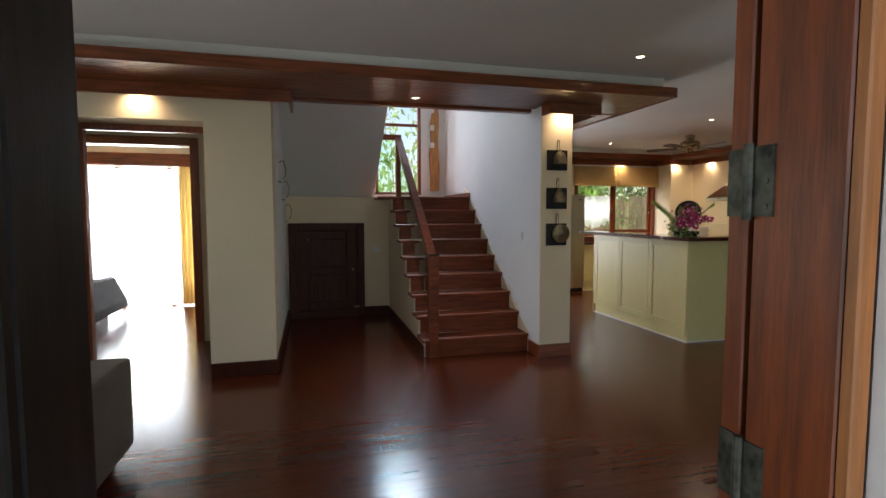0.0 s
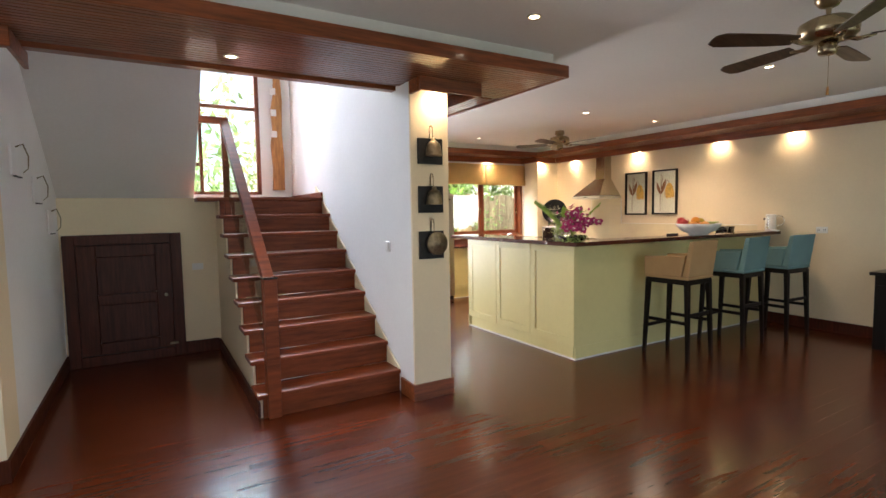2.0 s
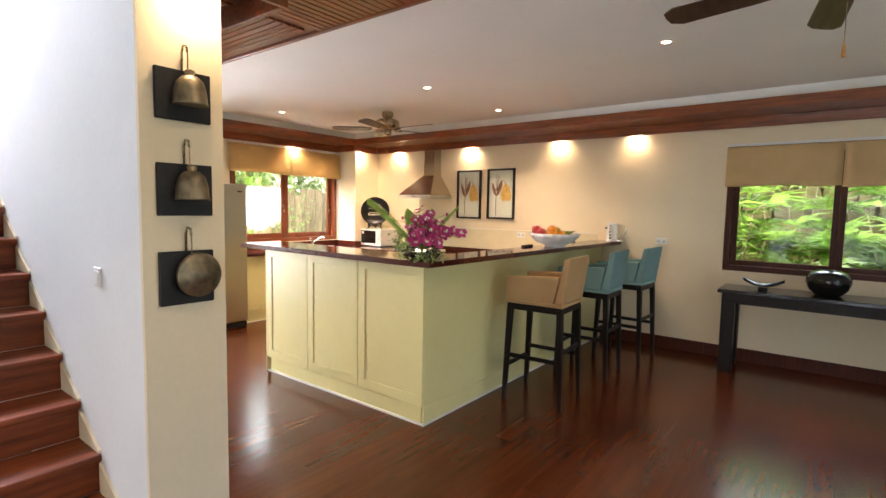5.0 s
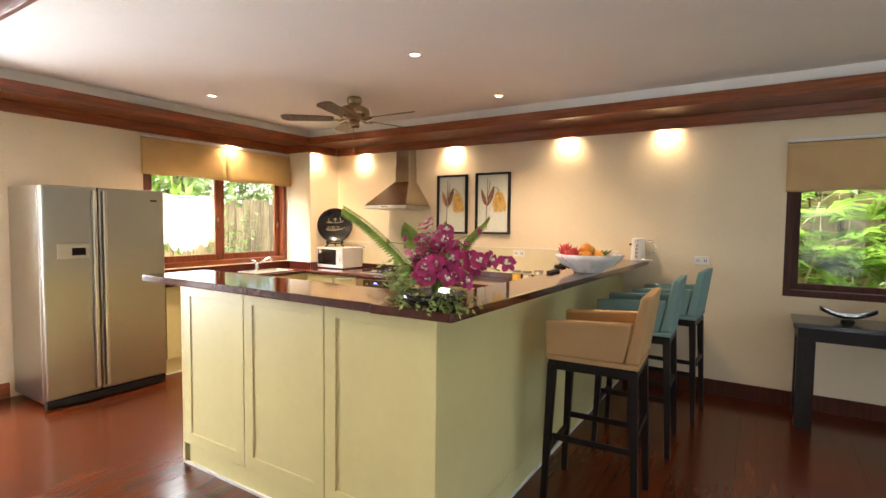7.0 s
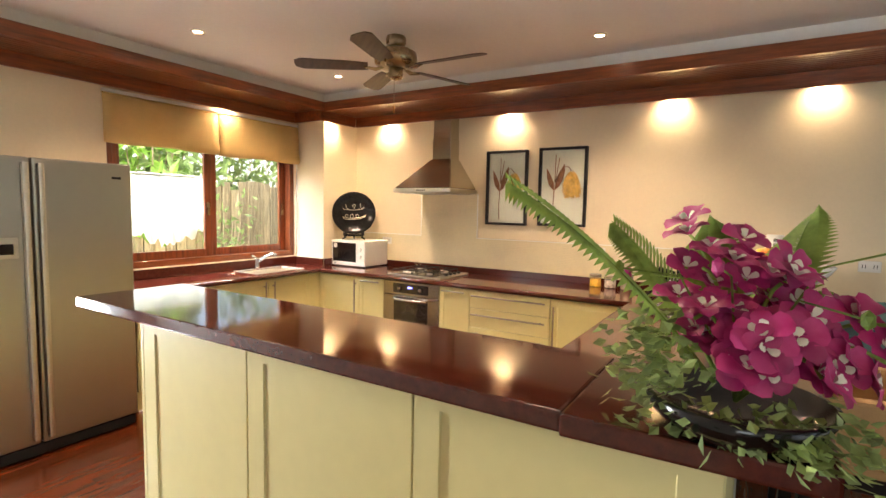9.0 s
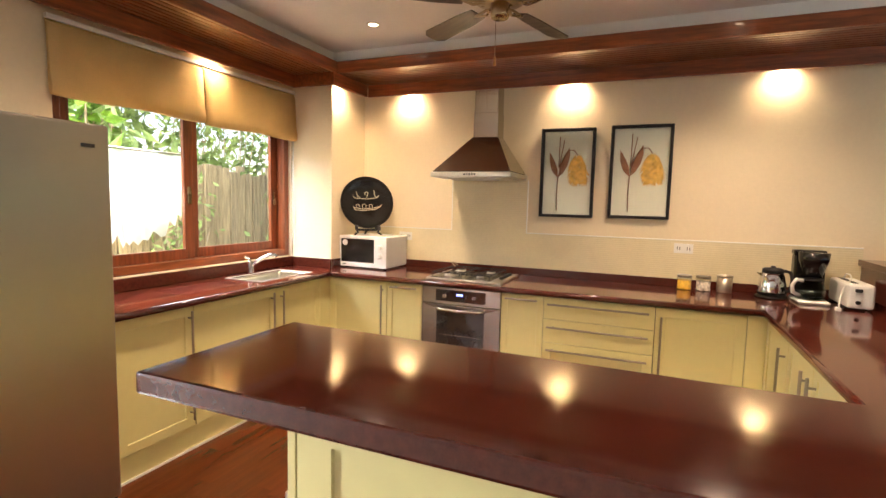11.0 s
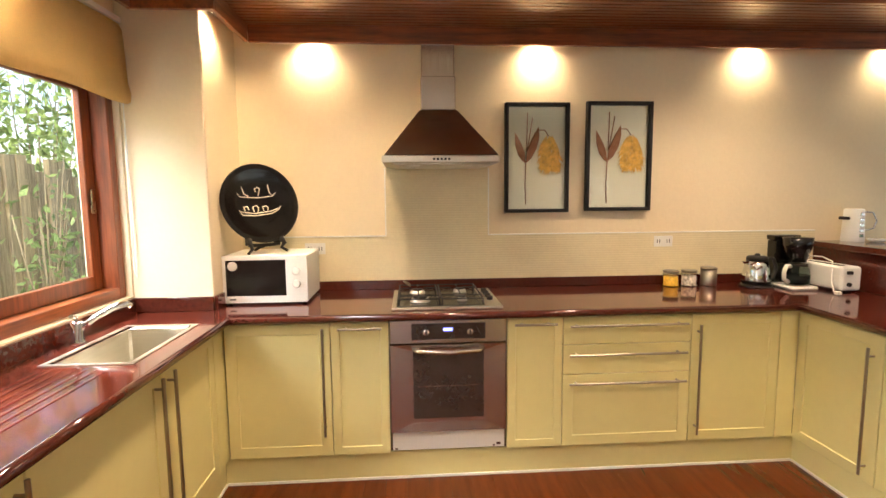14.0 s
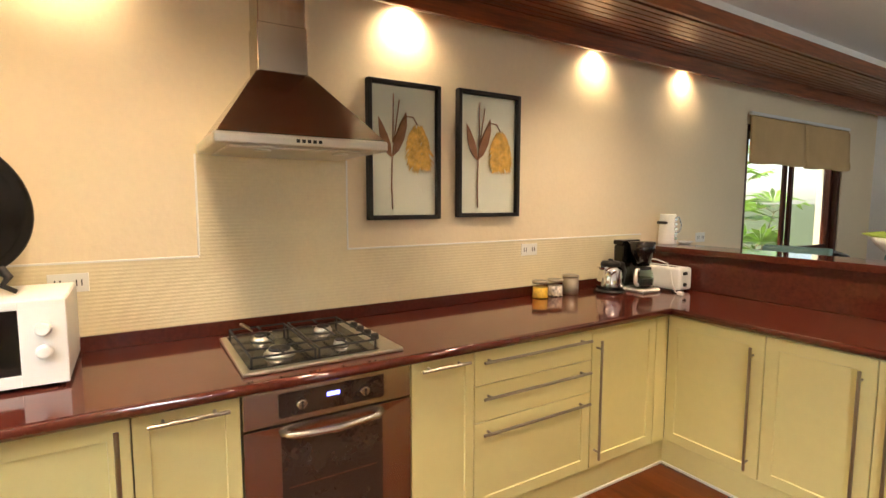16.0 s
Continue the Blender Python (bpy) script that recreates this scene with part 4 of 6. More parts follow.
hb = thing("gas_hob", (6.52, 6.53, 0.90), "four-burner stainless gas hob with black pan stands", "hob")
part("tray", B(6.25, 6.76, 6.24, 6.82, 0.9005, 0.915, bevel=0.006, seg=2), STEEL, hb)
part("well", B(6.275, 6.735, 6.33, 6.795, 0.9155, 0.9185, bevel=0.001), BLACK, hb, "dark glossy hob top")
for x, y, r in ((6.39, 6.67, 0.055), (6.62, 6.68, 0.045), (6.63, 6.43, 0.038), (6.39, 6.44, 0.028)):
    br = part("burner", lathe(bmesh.new(), [(r, 0), (r, 0.008), (r * 0.85, 0.014), (r * 0.85, 0.018), (r * 0.3, 0.020)], (x, y, 0.9185), 20), STEEL, hb)
    part("cap", lathe(bmesh.new(), [(r * 0.7, 0), (r * 0.7, 0.006), (r * 0.4, 0.008)], (x, y, 0.9388), 20), BLACKM, br)
for y0, y1 in ((6.57, 6.785), (6.34, 6.555)):
    bm = bmesh.new()
    z = 0.950
    ring = [(6.29, y0), (6.72, y0), (6.72, y1), (6.29, y1)]
    for i in range(4):
        a, b = ring[i], ring[(i + 1) % 4]
        rod(bm, (*a, z), (*b, z), 0.004, 6)
        rod(bm, (*a, 0.917), (*a, z), 0.004, 6)
    m = (y0 + y1) / 2
    rod(bm, (6.29, m, z), (6.36, m, z), 0.004, 6)
    rod(bm, (6.43, m, z), (6.58, m, z), 0.004, 6)
    rod(bm, (6.66, m, z), (6.72, m, z), 0.004, 6)
    for x in (6.39, 6.62):
        rod(bm, (x, y0, z), (x, m - 0.035, z), 0.004, 6)
        rod(bm, (x, y1, z), (x, m + 0.035, z), 0.004, 6)
    part("pan_stand", bm, BLACKM, hb)
for k in range(4):
    part("knob", lathe(bmesh.new(), [(0.017, 0), (0.016, 0.018), (0.012, 0.02)], (6.42 + 0.075 * k, 6.285, 0.915), 16), BLACKM, hb)
part("simmer_ring", tube(bmesh.new(), [(6.60, 6.72, 0.964), (6.60, 6.75, 0.985), (6.63, 6.76, 0.99), (6.66, 6.75, 0.985), (6.66, 6.72, 0.964)], 0.004, 6), BRASS, hb)

hd = thing("cooker_hood", (6.63, 6.545, 1.66), "stainless steel pyramid cooker hood on the wall", "cooker hood")
bm = bmesh.new()
lo = [bm.verts.new(p) for p in ((6.385, 6.24, 1.70), (6.878, 6.24, 1.70), (6.878, 6.85, 1.70), (6.385, 6.85, 1.70))]
hi = [bm.verts.new(p) for p in ((6.705, 6.435, 1.99), (6.878, 6.435, 1.99), (6.878, 6.648, 1.99), (6.705, 6.648, 1.99))]
for i in range(4):
    bm.faces.new((lo[i], lo[(i + 1) % 4], hi[(i + 1) % 4], hi[i]))
bm.faces.new(hi)
bm.faces.new(lo[::-1])
bmesh.ops.recalc_face_normals(bm, faces=bm.faces)
bmesh.ops.bevel(bm, geom=[e for e in bm.edges], offset=0.006, segments=2, affect="EDGES")
part("canopy", bm, HOODST, hd)
part("lip", B(6.38, 6.878, 6.235, 6.862, 1.66, 1.70, bevel=0.012, seg=3), STEEL, hd)
part("chimney", boxes((6.722, 6.878, 6.446, 6.638, 1.988, 2.455), bevel=0.004), HOODST, hd)
part("chimney_sleeve", boxes((6.716, 6.878, 6.441, 6.643, 1.984, 2.18), bevel=0.003), HOODST, hd)
part("filter", B(6.42, 6.84, 6.28, 6.81, 1.652, 1.660, bevel=0.002), STEEL, hd)
for y in (6.40, 6.69):
    part("lamp", lathe(bmesh.new(), [(0.03, 0), (0.03, 0.005), (0.02, 0.006)], (6.47, y, 1.647), 18), PLASTIC, hd)
for k in range(5):
    part("button", B(6.377, 6.3805, 6.50 + 0.02 * k, 6.512 + 0.02 * k, 1.674, 1.686), BLACKM, hd)

# ---- fridge ----
fr = thing("fridge", (3.89, 7.8, 0), "side-by-side stainless steel fridge freezer", "fridge")
FY = 7.475
part("body", B(3.425, 4.355, FY + 0.07, 8.12, 0.05, 1.765, bevel=0.006), STEELV, fr, "grey enamelled sides")
part("door", B(3.425, 3.806, FY, FY + 0.066, 0.085, 1.765, bevel=0.014, seg=3), STEELV, fr)
part("door", B(3.816, 4.355, FY, FY + 0.066, 0.085, 1.765, bevel=0.014, seg=3), STEELV, fr)
for x in (3.775, 3.848):
    part("handle", B(x - 0.016, x + 0.016, FY - 0.045, FY - 0.005, 0.12, 1.735, bevel=0.010, seg=2), STEEL, fr, "full-height steel handle")
part("kick_plate", B(3.43, 4.35, FY + 0.02, FY + 0.07, 0.012, 0.075, bevel=0.004), BLACKM, fr)
part("dispenser", B(3.52, 3.74, FY - 0.004, FY, 1.19, 1.31, bevel=0.002), STEEL, fr, "brushed dispenser panel")
part("dispenser_screen", B(3.62, 3.715, FY - 0.007, FY - 0.0042, 1.215, 1.275), BLACK, fr)
part("badge", B(4.235, 4.29, FY - 0.003, FY, 1.665, 1.68), BLACKM, fr, "small dark badge")

# ---- bar ----
br = thing("breakfast_bar", (4.8, 4.2, 0), "pale yellow panelled breakfast bar with an L-shaped plan", "breakfast bar")
part("body", boxes((3.575, 3.80, 3.99, 5.83, 0.13, 1.127), (3.80, XW - 0.002, 3.99, 4.015, 0.0, 1.127), (3.62, 3.78, 4.015, 5.80, 0.0, 0.13)), CABINET, br)
part("back_panel", B(3.575, XW - 0.002, 3.975, 3.99, 0.13, 1.127, bevel=0.001), CABINET, br)
part("plinth", B(3.575, XW - 0.002, 3.972, 3.99, 0.012, 0.13, bevel=0.001), CABINET, br)
part("plinth", B(3.572, 3.62, 4.0, 5.80, 0.012, 0.13, bevel=0.001), CABINET, br)
part("white_strip", boxes((3.56, XW - 0.03, 3.962, 3.972, 0.0, 0.014), (3.558, 3.572, 3.962, 5.83, 0.0, 0.014)), PLASTIC, br, "white sealing strip along the floor")
PF = ("x", 3.575, -1)
for a0, a1 in ((3.975, 4.628), (4.628, 5.245), (5.245, 5.83)):
    front(br, "panel", PF, a0, a1, 0.13, 1.127, -1, rim=0.10)
part("end_panel", B(3.557, 3.81, 5.83, 5.848, 0.0, 1.127, bevel=0.0015), CABINET, br)
part("end_handle", bar_handle(bmesh.new(), (3.60, 5.848, 0.80), (3.60, 5.848, 0.92), (0, 1, 0)), STEEL, br, "brushed steel bar handle")
part("granite_back", prism(bmesh.new(), [(3.86, 4.017), (XW - 0.002, 4.017), (XW - 0.002, 4.033), (3.86, 4.068)], 0.902, 1.127), GRANITE, br, "maroon stone riser behind the worktop")

bt = thing("granite_worktop", (4.8, 4.0, 1.128), "polished maroon granite bar top with reflections", "worktop")
bm = bmesh.new()
prism(bm, [(3.84, 4.23), (3.865, 6.085), (3.45, 6.085), (3.438, 4.23)], 1.128, 1.168, "z", bevel=0.006)
part("slab", bm, GRANITE, bt)
bm = bmesh.new()
prism(bm, [(3.44, 3.835), (XW - 0.002, 3.745), (XW - 0.002, 4.052), (3.838, 4.12), (3.838, 4.229), (3.425, 4.229)], 1.128, 1.168, "z", bevel=0.006)
part("slab", bm, GRANITE, bt)

# ---- blinds ----


def roman_blind(name, a0, a1, v, z0, z1, axis, mat, label):
    """A folded cloth blind with a round bottom bar; axis: the level way it runs; v: its face."""
    ob = thing(name, ((a0 + a1) / 2, v, z0) if axis == "x" else (v, (a0 + a1) / 2, z0), label, "blind")
    bm = bmesh.new()
    prof = [(0.03, z1), (0.012, z1 - 0.03), (0.006, z1 - 0.12), (0.0, z0 + 0.10), (-0.012, z0 + 0.05), (-0.008, z0 + 0.01), (0.012, z0), (0.02, z0 + 0.03), (0.022, z1 - 0.01)]
    n = 14
    rings = []
    for i in range(n + 1):
        u = i / n
        a = a0 + (a1 - a0) * u
        sag = 0.006 * math.sin(u * math.pi) + 0.003 * math.sin(u * 19)
        rings.append([bm.verts.new((a, v + d + (sag if k < 6 else 0), z - (0.006 * math.sin(u * 9) if 3 < k < 8 else 0)) if axis == "x" else (v + d + (sag if k < 6 else 0), a, z - (0.006 * math.sin(u * 9) if 3 < k < 8 else 0))) for k, (d, z) in enumerate(prof)])
    for r, s in zip(rings, rings[1:]):
        for k in range(len(prof)):
            q = (k + 1) % len(prof)
            bm.faces.new((r[k], s[k], s[q], r[q])).smooth = True
    bm.faces.new(rings[0])
    bm.faces.new(rings[-1][::-1])
    bmesh.ops.recalc_face_normals(bm, faces=bm.faces)
    part("cloth", bm, mat, ob)
    hr = (a0, a1, v + 0.012, v + 0.04, z1, z1 + 0.025) if axis == "x" else (v + 0.012, v + 0.04, a0, a1, z1, z1 + 0.025)
    part("headrail", B(*hr, bevel=0.002), PLASTIC, ob)
    return ob


roman_blind("roman_blind", 4.49, 5.43, YW - 0.05, 1.965, 2.34, "x", BLIND, "ochre cloth roman blind half drawn over the sink window")
roman_blind("roman_blind", 5.435, 6.365, YW - 0.05, 1.955, 2.34, "x", BLIND, "ochre cloth roman blind half drawn over the sink window")
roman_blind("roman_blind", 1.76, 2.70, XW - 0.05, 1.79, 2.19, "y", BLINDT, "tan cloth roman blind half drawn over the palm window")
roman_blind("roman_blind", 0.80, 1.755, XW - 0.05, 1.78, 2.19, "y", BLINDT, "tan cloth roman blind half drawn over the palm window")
solid("blind_cord", tube(bmesh.new(), [(6.345, YW - 0.03, 1.96), (6.345, YW - 0.025, 1.5), (6.335, YW - 0.03, 1.12), (6.35, YW - 0.035, 1.08), (6.36, YW - 0.03, 1.15), (6.355, YW - 0.025, 1.96)], 0.0025, 6), PLASTIC, "white looped blind cord beside the window", "cord", at=(6.35, YW - 0.03, 1.96))

# ---- pictures ----


def picture(y0, y1, z0, z1, plume):
    p = thing("framed_picture", (XW, (y0 + y1) / 2, z0), "black framed picture of dried flowers behind glass", "picture", "pictures on the hood wall")
    x, f = XW - 0.004, 0.022
    part("frame", boxes((x - 0.04, x, y0, y0 + f, z0, z1), (x - 0.04, x, y1 - f, y1, z0, z1), (x - 0.04, x, y0 + f, y1 - f, z1 - f, z1), (x - 0.04, x, y0 + f, y1 - f, z0, z0 + f), bevel=0.003), BLACKM, p)
    part("mount", B(x - 0.010, x - 0.004, y0 + f, y1 - f, z0 + f, z1 - f), MAT_PAPER, p)
    g = part("glass", B(x - 0.034, x - 0.031, y0 + f, y1 - f, z0 + f, z1 - f), GLASS, p)
    g.visible_shadow = False
    w, h, yc, xf = y1 - y0, z1 - z0, y1 - 0.33 * (y1 - y0), x - 0.016

    def leaf(pts):
        bm = bmesh.new()
        prism(bm, [(yc + a * w, z0 + b * h) for a, b in pts], xf, xf + 0.004, "x")
        return bm

    def stalk(name, pts, r):
        part(name, tube(bmesh.new(), [(xf - 0.003, yc + a * w, z0 + b * h) for a, b in pts], r, 6), PETALBROWN, p)
    stalk("stem", [(0.0, 0.075), (0.012, 0.25), (0.0, 0.47)], 0.0036)
    part("leaf", leaf([(0, 0.455), (0.05, 0.475), (0.12, 0.53), (0.165, 0.62), (0.175, 0.74), (0.13, 0.70), (0.06, 0.62), (0.015, 0.55)]), PETALBROWN, p)
    part("leaf", leaf([(0, 0.455), (-0.02, 0.55), (-0.06, 0.63), (-0.12, 0.71), (-0.20, 0.79), (-0.21, 0.69), (-0.17, 0.59), (-0.09, 0.50)]), PETALBROWN, p)
    stalk("stalk", [(-0.01, 0.56), (-0.02, 0.91)], 0.0032)
    stalk("stalk", [(-0.02, 0.56), (-0.10, 0.87)], 0.0032)
    stalk("stalk", [(-0.03, 0.58), (-0.12, 0.70), (-0.20, 0.755), (-0.29, 0.755), (-0.35, 0.70)], 0.0034)
    rnd = random.Random(int(plume * 100))
    bm = bmesh.new()
    for k in range(260):
        b = 0.385 + 0.28 * rnd.random()
        half = 0.165 * math.sin(math.pi * min(1.0, max(0.0, (0.70 - b) / 0.40))) ** 0.6
        a = rnd.uniform(-1, 1) * half
        cy, cz = yc - w * (0.35 + 0.10 * (0.7 - b) - a), z0 + h * b
        t = a * 4.2 + rnd.uniform(-0.25, 0.25)
        ca, sa = math.cos(t), math.sin(t)
        xo = xf + 0.004 * rnd.random()
        prism(bm, [(cy - sa * 0.03, cz + ca * 0.03), (cy + ca * 0.006, cz + sa * 0.006), (cy + sa * 0.034, cz - ca * 0.034), (cy - ca * 0.006, cz - sa * 0.006)], xo - 0.006, xo - 0.005, "x")
    part("plume", bm, PETALGOLD, p)


picture(5.714, 6.121, 1.377, 2.056, 1)
picture(5.180, 5.604, 1.383, 2.064, 2)

# ---- things on the worktop ----
mw = thing("microwave", (6.68, 7.52, 0.90), "white microwave oven with two dials", "microwave")
MX = 6.475
part("body", B(MX + 0.012, 6.85, 7.285, 7.738, 0.912, 1.172, bevel=0.006), PLASTIC, mw)
part("front", boxes((MX, MX + 0.0118, 7.285, 7.40, 0.912, 1.172), (MX, MX + 0.0118, 7.72, 7.738, 0.912, 1.172), (MX, MX + 0.0118, 7.40, 7.72, 1.147, 1.172), (MX, MX + 0.0118, 7.40, 7.72, 0.912, 0.950), bevel=0.0015), PLASTIC, mw)
part("door_glass", B(MX + 0.002, MX + 0.0115, 7.40, 7.72, 0.950, 1.147), BLACK, mw, "dark glossy door window")
part("sticker", rod(bmesh.new(), (MX + 0.0018, 7.683, 1.115), (MX + 0.0005, 7.683, 1.115), 0.026, 20), PLASTIC, mw, "round white sticker")
part("badge", B(MX - 0.001, MX, 7.67, 7.705, 0.928, 0.936), BLACKM, mw)
for z in (1.085, 1.015):
    part("dial", lathe(bmesh.new(), [(0.022, 0), (0.021, 0.016), (0.015, 0.019)], m=Matrix.Translation((MX, 7.342, z)) @ Matrix.Rotation(-math.pi / 2, 4, "Y"), seg=20), PLASTIC, mw)
for x in (MX + 0.03, 6.82):
    for y in (7.31, 7.71):
        part("foot", rod(bmesh.new(), (x, y, 0.90), (x, y, 0.913), 0.012, 10), BLACKM, mw)

dp = thing("display_plate", (6.63, 7.565, 1.172), "black lacquer plate with pale boat drawings on a stand", "plate")
tilt = Matrix.Translation((6.63, 7.565, 1.452)) @ Matrix.Scale(1.137, 4) @ Matrix.Rotation(radians(40), 4, "Z") @ Matrix.Rotation(radians(-78), 4, "Y")
part("dish", lathe(bmesh.new(), [(0.0001, -0.022), (0.09, -0.02), (0.17, -0.006), (0.197, 0.008), (0.2, 0.012), (0.194, 0.014), (0.165, 0.002), (0.09, -0.010), (0.0001, -0.012)], m=tilt, seg=56), BLACK, dp)
STAND = Matrix.Translation((6.63, 7.565, 1.172)) @ Matrix.Rotation(radians(40), 4, "Z")


def stand_leg(*runs):
    bm = bmesh.new()
    for pts, r0, r1 in runs:
        tube(bm, [STAND @ Vector(q) for q in pts], r0, 8, r1)
    part("stand_leg", bm, BLACKM, dp, "curved black stand leg")


for sgn in (0.085, -0.085):
    stand_leg(([(-0.052, sgn * 1.1, 0.082), (-0.082, sgn * 1.15, 0.056), (-0.070, sgn, 0.03), (-0.086, sgn * 1.35, 0.008)], 0.015, 0.008),
              ([(-0.052, sgn * 1.1, 0.070), (0.0, sgn, 0.052), (0.07, sgn * 0.7, 0.13), (0.085, sgn * 0.3, 0.25)], 0.011, 0.007))
stand_leg(([(-0.03, 0, 0.045), (0.03, 0, 0.03), (0.09, 0, 0.008)], 0.012, 0.008))
part("stand_bar", tube(bmesh.new(), [STAND @ Vector(q) for q in ((-0.04, -0.09, 0.05), (-0.03, 0, 0.045), (-0.04, 0.09, 0.05))], 0.010, 8), BLACKM, dp)


def drawn(pts, r=0.0035):
    """A raised line on the dish: pts are (across, up) from its middle."""
    bm = bmesh.new()
    tube(bm, [tilt @ Vector((b, -a, -0.0105 + 0.16 * (a * a + b * b) ** 1.0)) for a, b in pts], r, 5)
    return bm


INK = material("pale_gold_ink", (0.62, 0.56, 0.42), 0.5, vary=0.1)
for pts in ([(-0.10, 0.085), (-0.105, 0.05), (-0.09, 0.035), (0.0, 0.03), (0.075, 0.04), (0.095, 0.06)], [(-0.10, 0.08), (-0.08, 0.085), (-0.07, 0.05), (-0.05, 0.04)],
            [(0.055, 0.10), (0.06, 0.06), (0.07, 0.045)], [(-0.01, 0.06), (-0.015, 0.075), (0.0, 0.085), (0.012, 0.075), (0.006, 0.06), (0.0, 0.04)],
            [(-0.105, -0.03), (-0.09, -0.055), (-0.03, -0.06), (0.06, -0.05), (0.10, -0.03), (0.11, -0.012)], [(-0.10, -0.038), (-0.03, -0.048), (0.06, -0.038), (0.095, -0.025)],
            [(-0.03, -0.04), (-0.035, -0.015), (-0.015, -0.008), (-0.005, -0.02), (-0.01, -0.04)], [(0.02, -0.035), (0.017, -0.014), (0.035, -0.01), (0.045, -0.02), (0.04, -0.035)],
            [(-0.075, -0.035), (-0.08, -0.015), (-0.06, -0.012), (-0.055, -0.03)]):
    part("drawing", drawn(pts), INK, dp, "pale gold line drawing")

HONEY = material("amber_contents", (0.75, 0.42, 0.03), 0.5, vary=0.2, scale=30)
SUGAR = material("pale_contents", (0.62, 0.52, 0.45), 0.7, vary=0.3, scale=60)
for y, h, cont, lab in ((5.055, 0.085, HONEY, "glass jar of amber preserve with a steel lid"), (4.935, 0.085, SUGAR, "glass jar of pale sweets with a steel lid"), (4.805, 0.115, None, "tall steel canister with a lid")):
    c = (6.785, y, 0.90)
    j = thing("jar" if cont else "canister", c, lab, "jar")
    if cont:
        part("contents", lathe(bmesh.new(), [(0.048, 0.003), (0.044, 0.01), (0.044, h - 0.02)], c, 24), cont, j)
        part("glass", lathe(bmesh.new(), [(0.046, 0), (0.048, 0.008), (0.048, h - 0.006), (0.043, h)], c, 24), GLASS, j)
        part("lid", lathe(bmesh.new(), [(0.047, h + 0.0005), (0.048, h + 0.014), (0.044, h + 0.017)], c, 24), PULL, j)
    else:
        part("body", lathe(bmesh.new(), [(0.046, 0), (0.048, 0.006), (0.048, h - 0.012)], c, 24), PULL, j)
        part("lid", lathe(bmesh.new(), [(0.050, h - 0.0115), (0.050, h), (0.03, h + 0.006)], c, 24), PULL, j)

c = (6.70, 4.545, 0.90)
kt = thing("kettle", c, "steel electric kettle with a black lid on its base", "kettle")
part("base", lathe(bmesh.new(), [(0.098, 0), (0.10, 0.012), (0.085, 0.02), (0.08, 0.024)], c), BLACK, kt)
part("body", lathe(bmesh.new(), [(0.080, 0.026), (0.083, 0.036), (0.079, 0.085), (0.069, 0.14), (0.060, 0.165)], c, 36), CHROME, kt)
part("collar", lathe(bmesh.new(), [(0.0835, 0.030), (0.0838, 0.042), (0.0825, 0.044)], c, 36), BLACK, kt)
part("lid", lathe(bmesh.new(), [(0.061, 0.1655), (0.060, 0.188), (0.05, 0.195), (0.016, 0.197), (0.014, 0.209), (0.005, 0.211)], c), BLACKM, kt)
part("spout", prism(bmesh.new(), [(4.603, 1.035), (4.640, 1.062), (4.600, 1.064)], 6.682, 6.718, "x"), CHROME, kt)
part("handle", tube(bmesh.new(), [(6.69, 4.492, 1.082), (6.68, 4.452, 1.075), (6.675, 4.436, 1.02), (6.68, 4.452, 0.955), (6.69, 4.468, 0.945)], 0.011, 8), BLACKM, kt)
cm = thing("coffee_maker", (6.64, 4.345, 0.90), "black filter coffee maker with a glass jug", "coffee maker")
part("base", boxes((6.53, 6.77, 4.265, 4.435, 0.90, 0.924), bevel=0.010), PLASTIC, cm, "pale base")
part("tower", B(6.69, 6.77, 4.265, 4.435, 0.9245, 1.19, bevel=0.012, seg=2), BLACK, cm)
part("water_tank", B(6.70, 6.775, 4.262, 4.438, 1.1905, 1.222, bevel=0.008, seg=2), BLACK, cm)
part("brew_head", lathe(bmesh.new(), [(0.0001, 0.0), (0.050, 0.0), (0.078, 0.10), (0.083, 0.150), (0.0001, 0.152)], (6.62, 4.35, 1.065), 28), BLACK, cm)
jug = part("jug", lathe(bmesh.new(), [(0.045, 0.0), (0.064, 0.015), (0.068, 0.05), (0.058, 0.095), (0.047, 0.115)], (6.61, 4.345, 0.9265)), GLASSG, cm)
part("coffee", lathe(bmesh.new(), [(0.043, 0.003), (0.062, 0.016), (0.064, 0.06)], (6.61, 4.345, 0.9265)), BLACK, jug)
part("jug_lid", lathe(bmesh.new(), [(0.050, 0.1155), (0.050, 0.128), (0.02, 0.132)], (6.61, 4.345, 0.9265)), BLACKM, jug)
part("jug_handle", tube(bmesh.new(), [(6.60, 4.402, 1.040), (6.585, 4.440, 1.045), (6.575, 4.462, 1.01), (6.58, 4.455, 0.965), (6.595, 4.415, 0.945)], 0.012, 8), PLASTIC, jug, "pale plastic jug handle")
part("hot_plate", lathe(bmesh.new(), [(0.07, 0), (0.07, 0.0015)], (6.61, 4.345, 0.9245)), STEEL, cm)
to = thing("toaster", (6.62, 4.17, 0.90), "long white toaster with dark controls", "toaster")
part("body", B(6.44, 6.80, 4.085, 4.215, 0.912, 1.055, bevel=0.022, seg=3), PLASTIC, to)
part("slot", B(6.49, 6.76, 4.155, 4.185, 1.0545, 1.057), BLACKM, to)
part("lever", B(6.428, 6.441, 4.15, 4.185, 1.01, 1.03, bevel=0.003), BLACKM, to)
part("knob", rod(bmesh.new(), (6.441, 4.168, 0.95), (6.428, 4.168, 0.95), 0.012, 12), BLACKM, to)
for x in (6.47, 6.75):
    part("foot", B(x, x + 0.02, 4.12, 4.22, 0.90, 0.913), BLACKM, to)
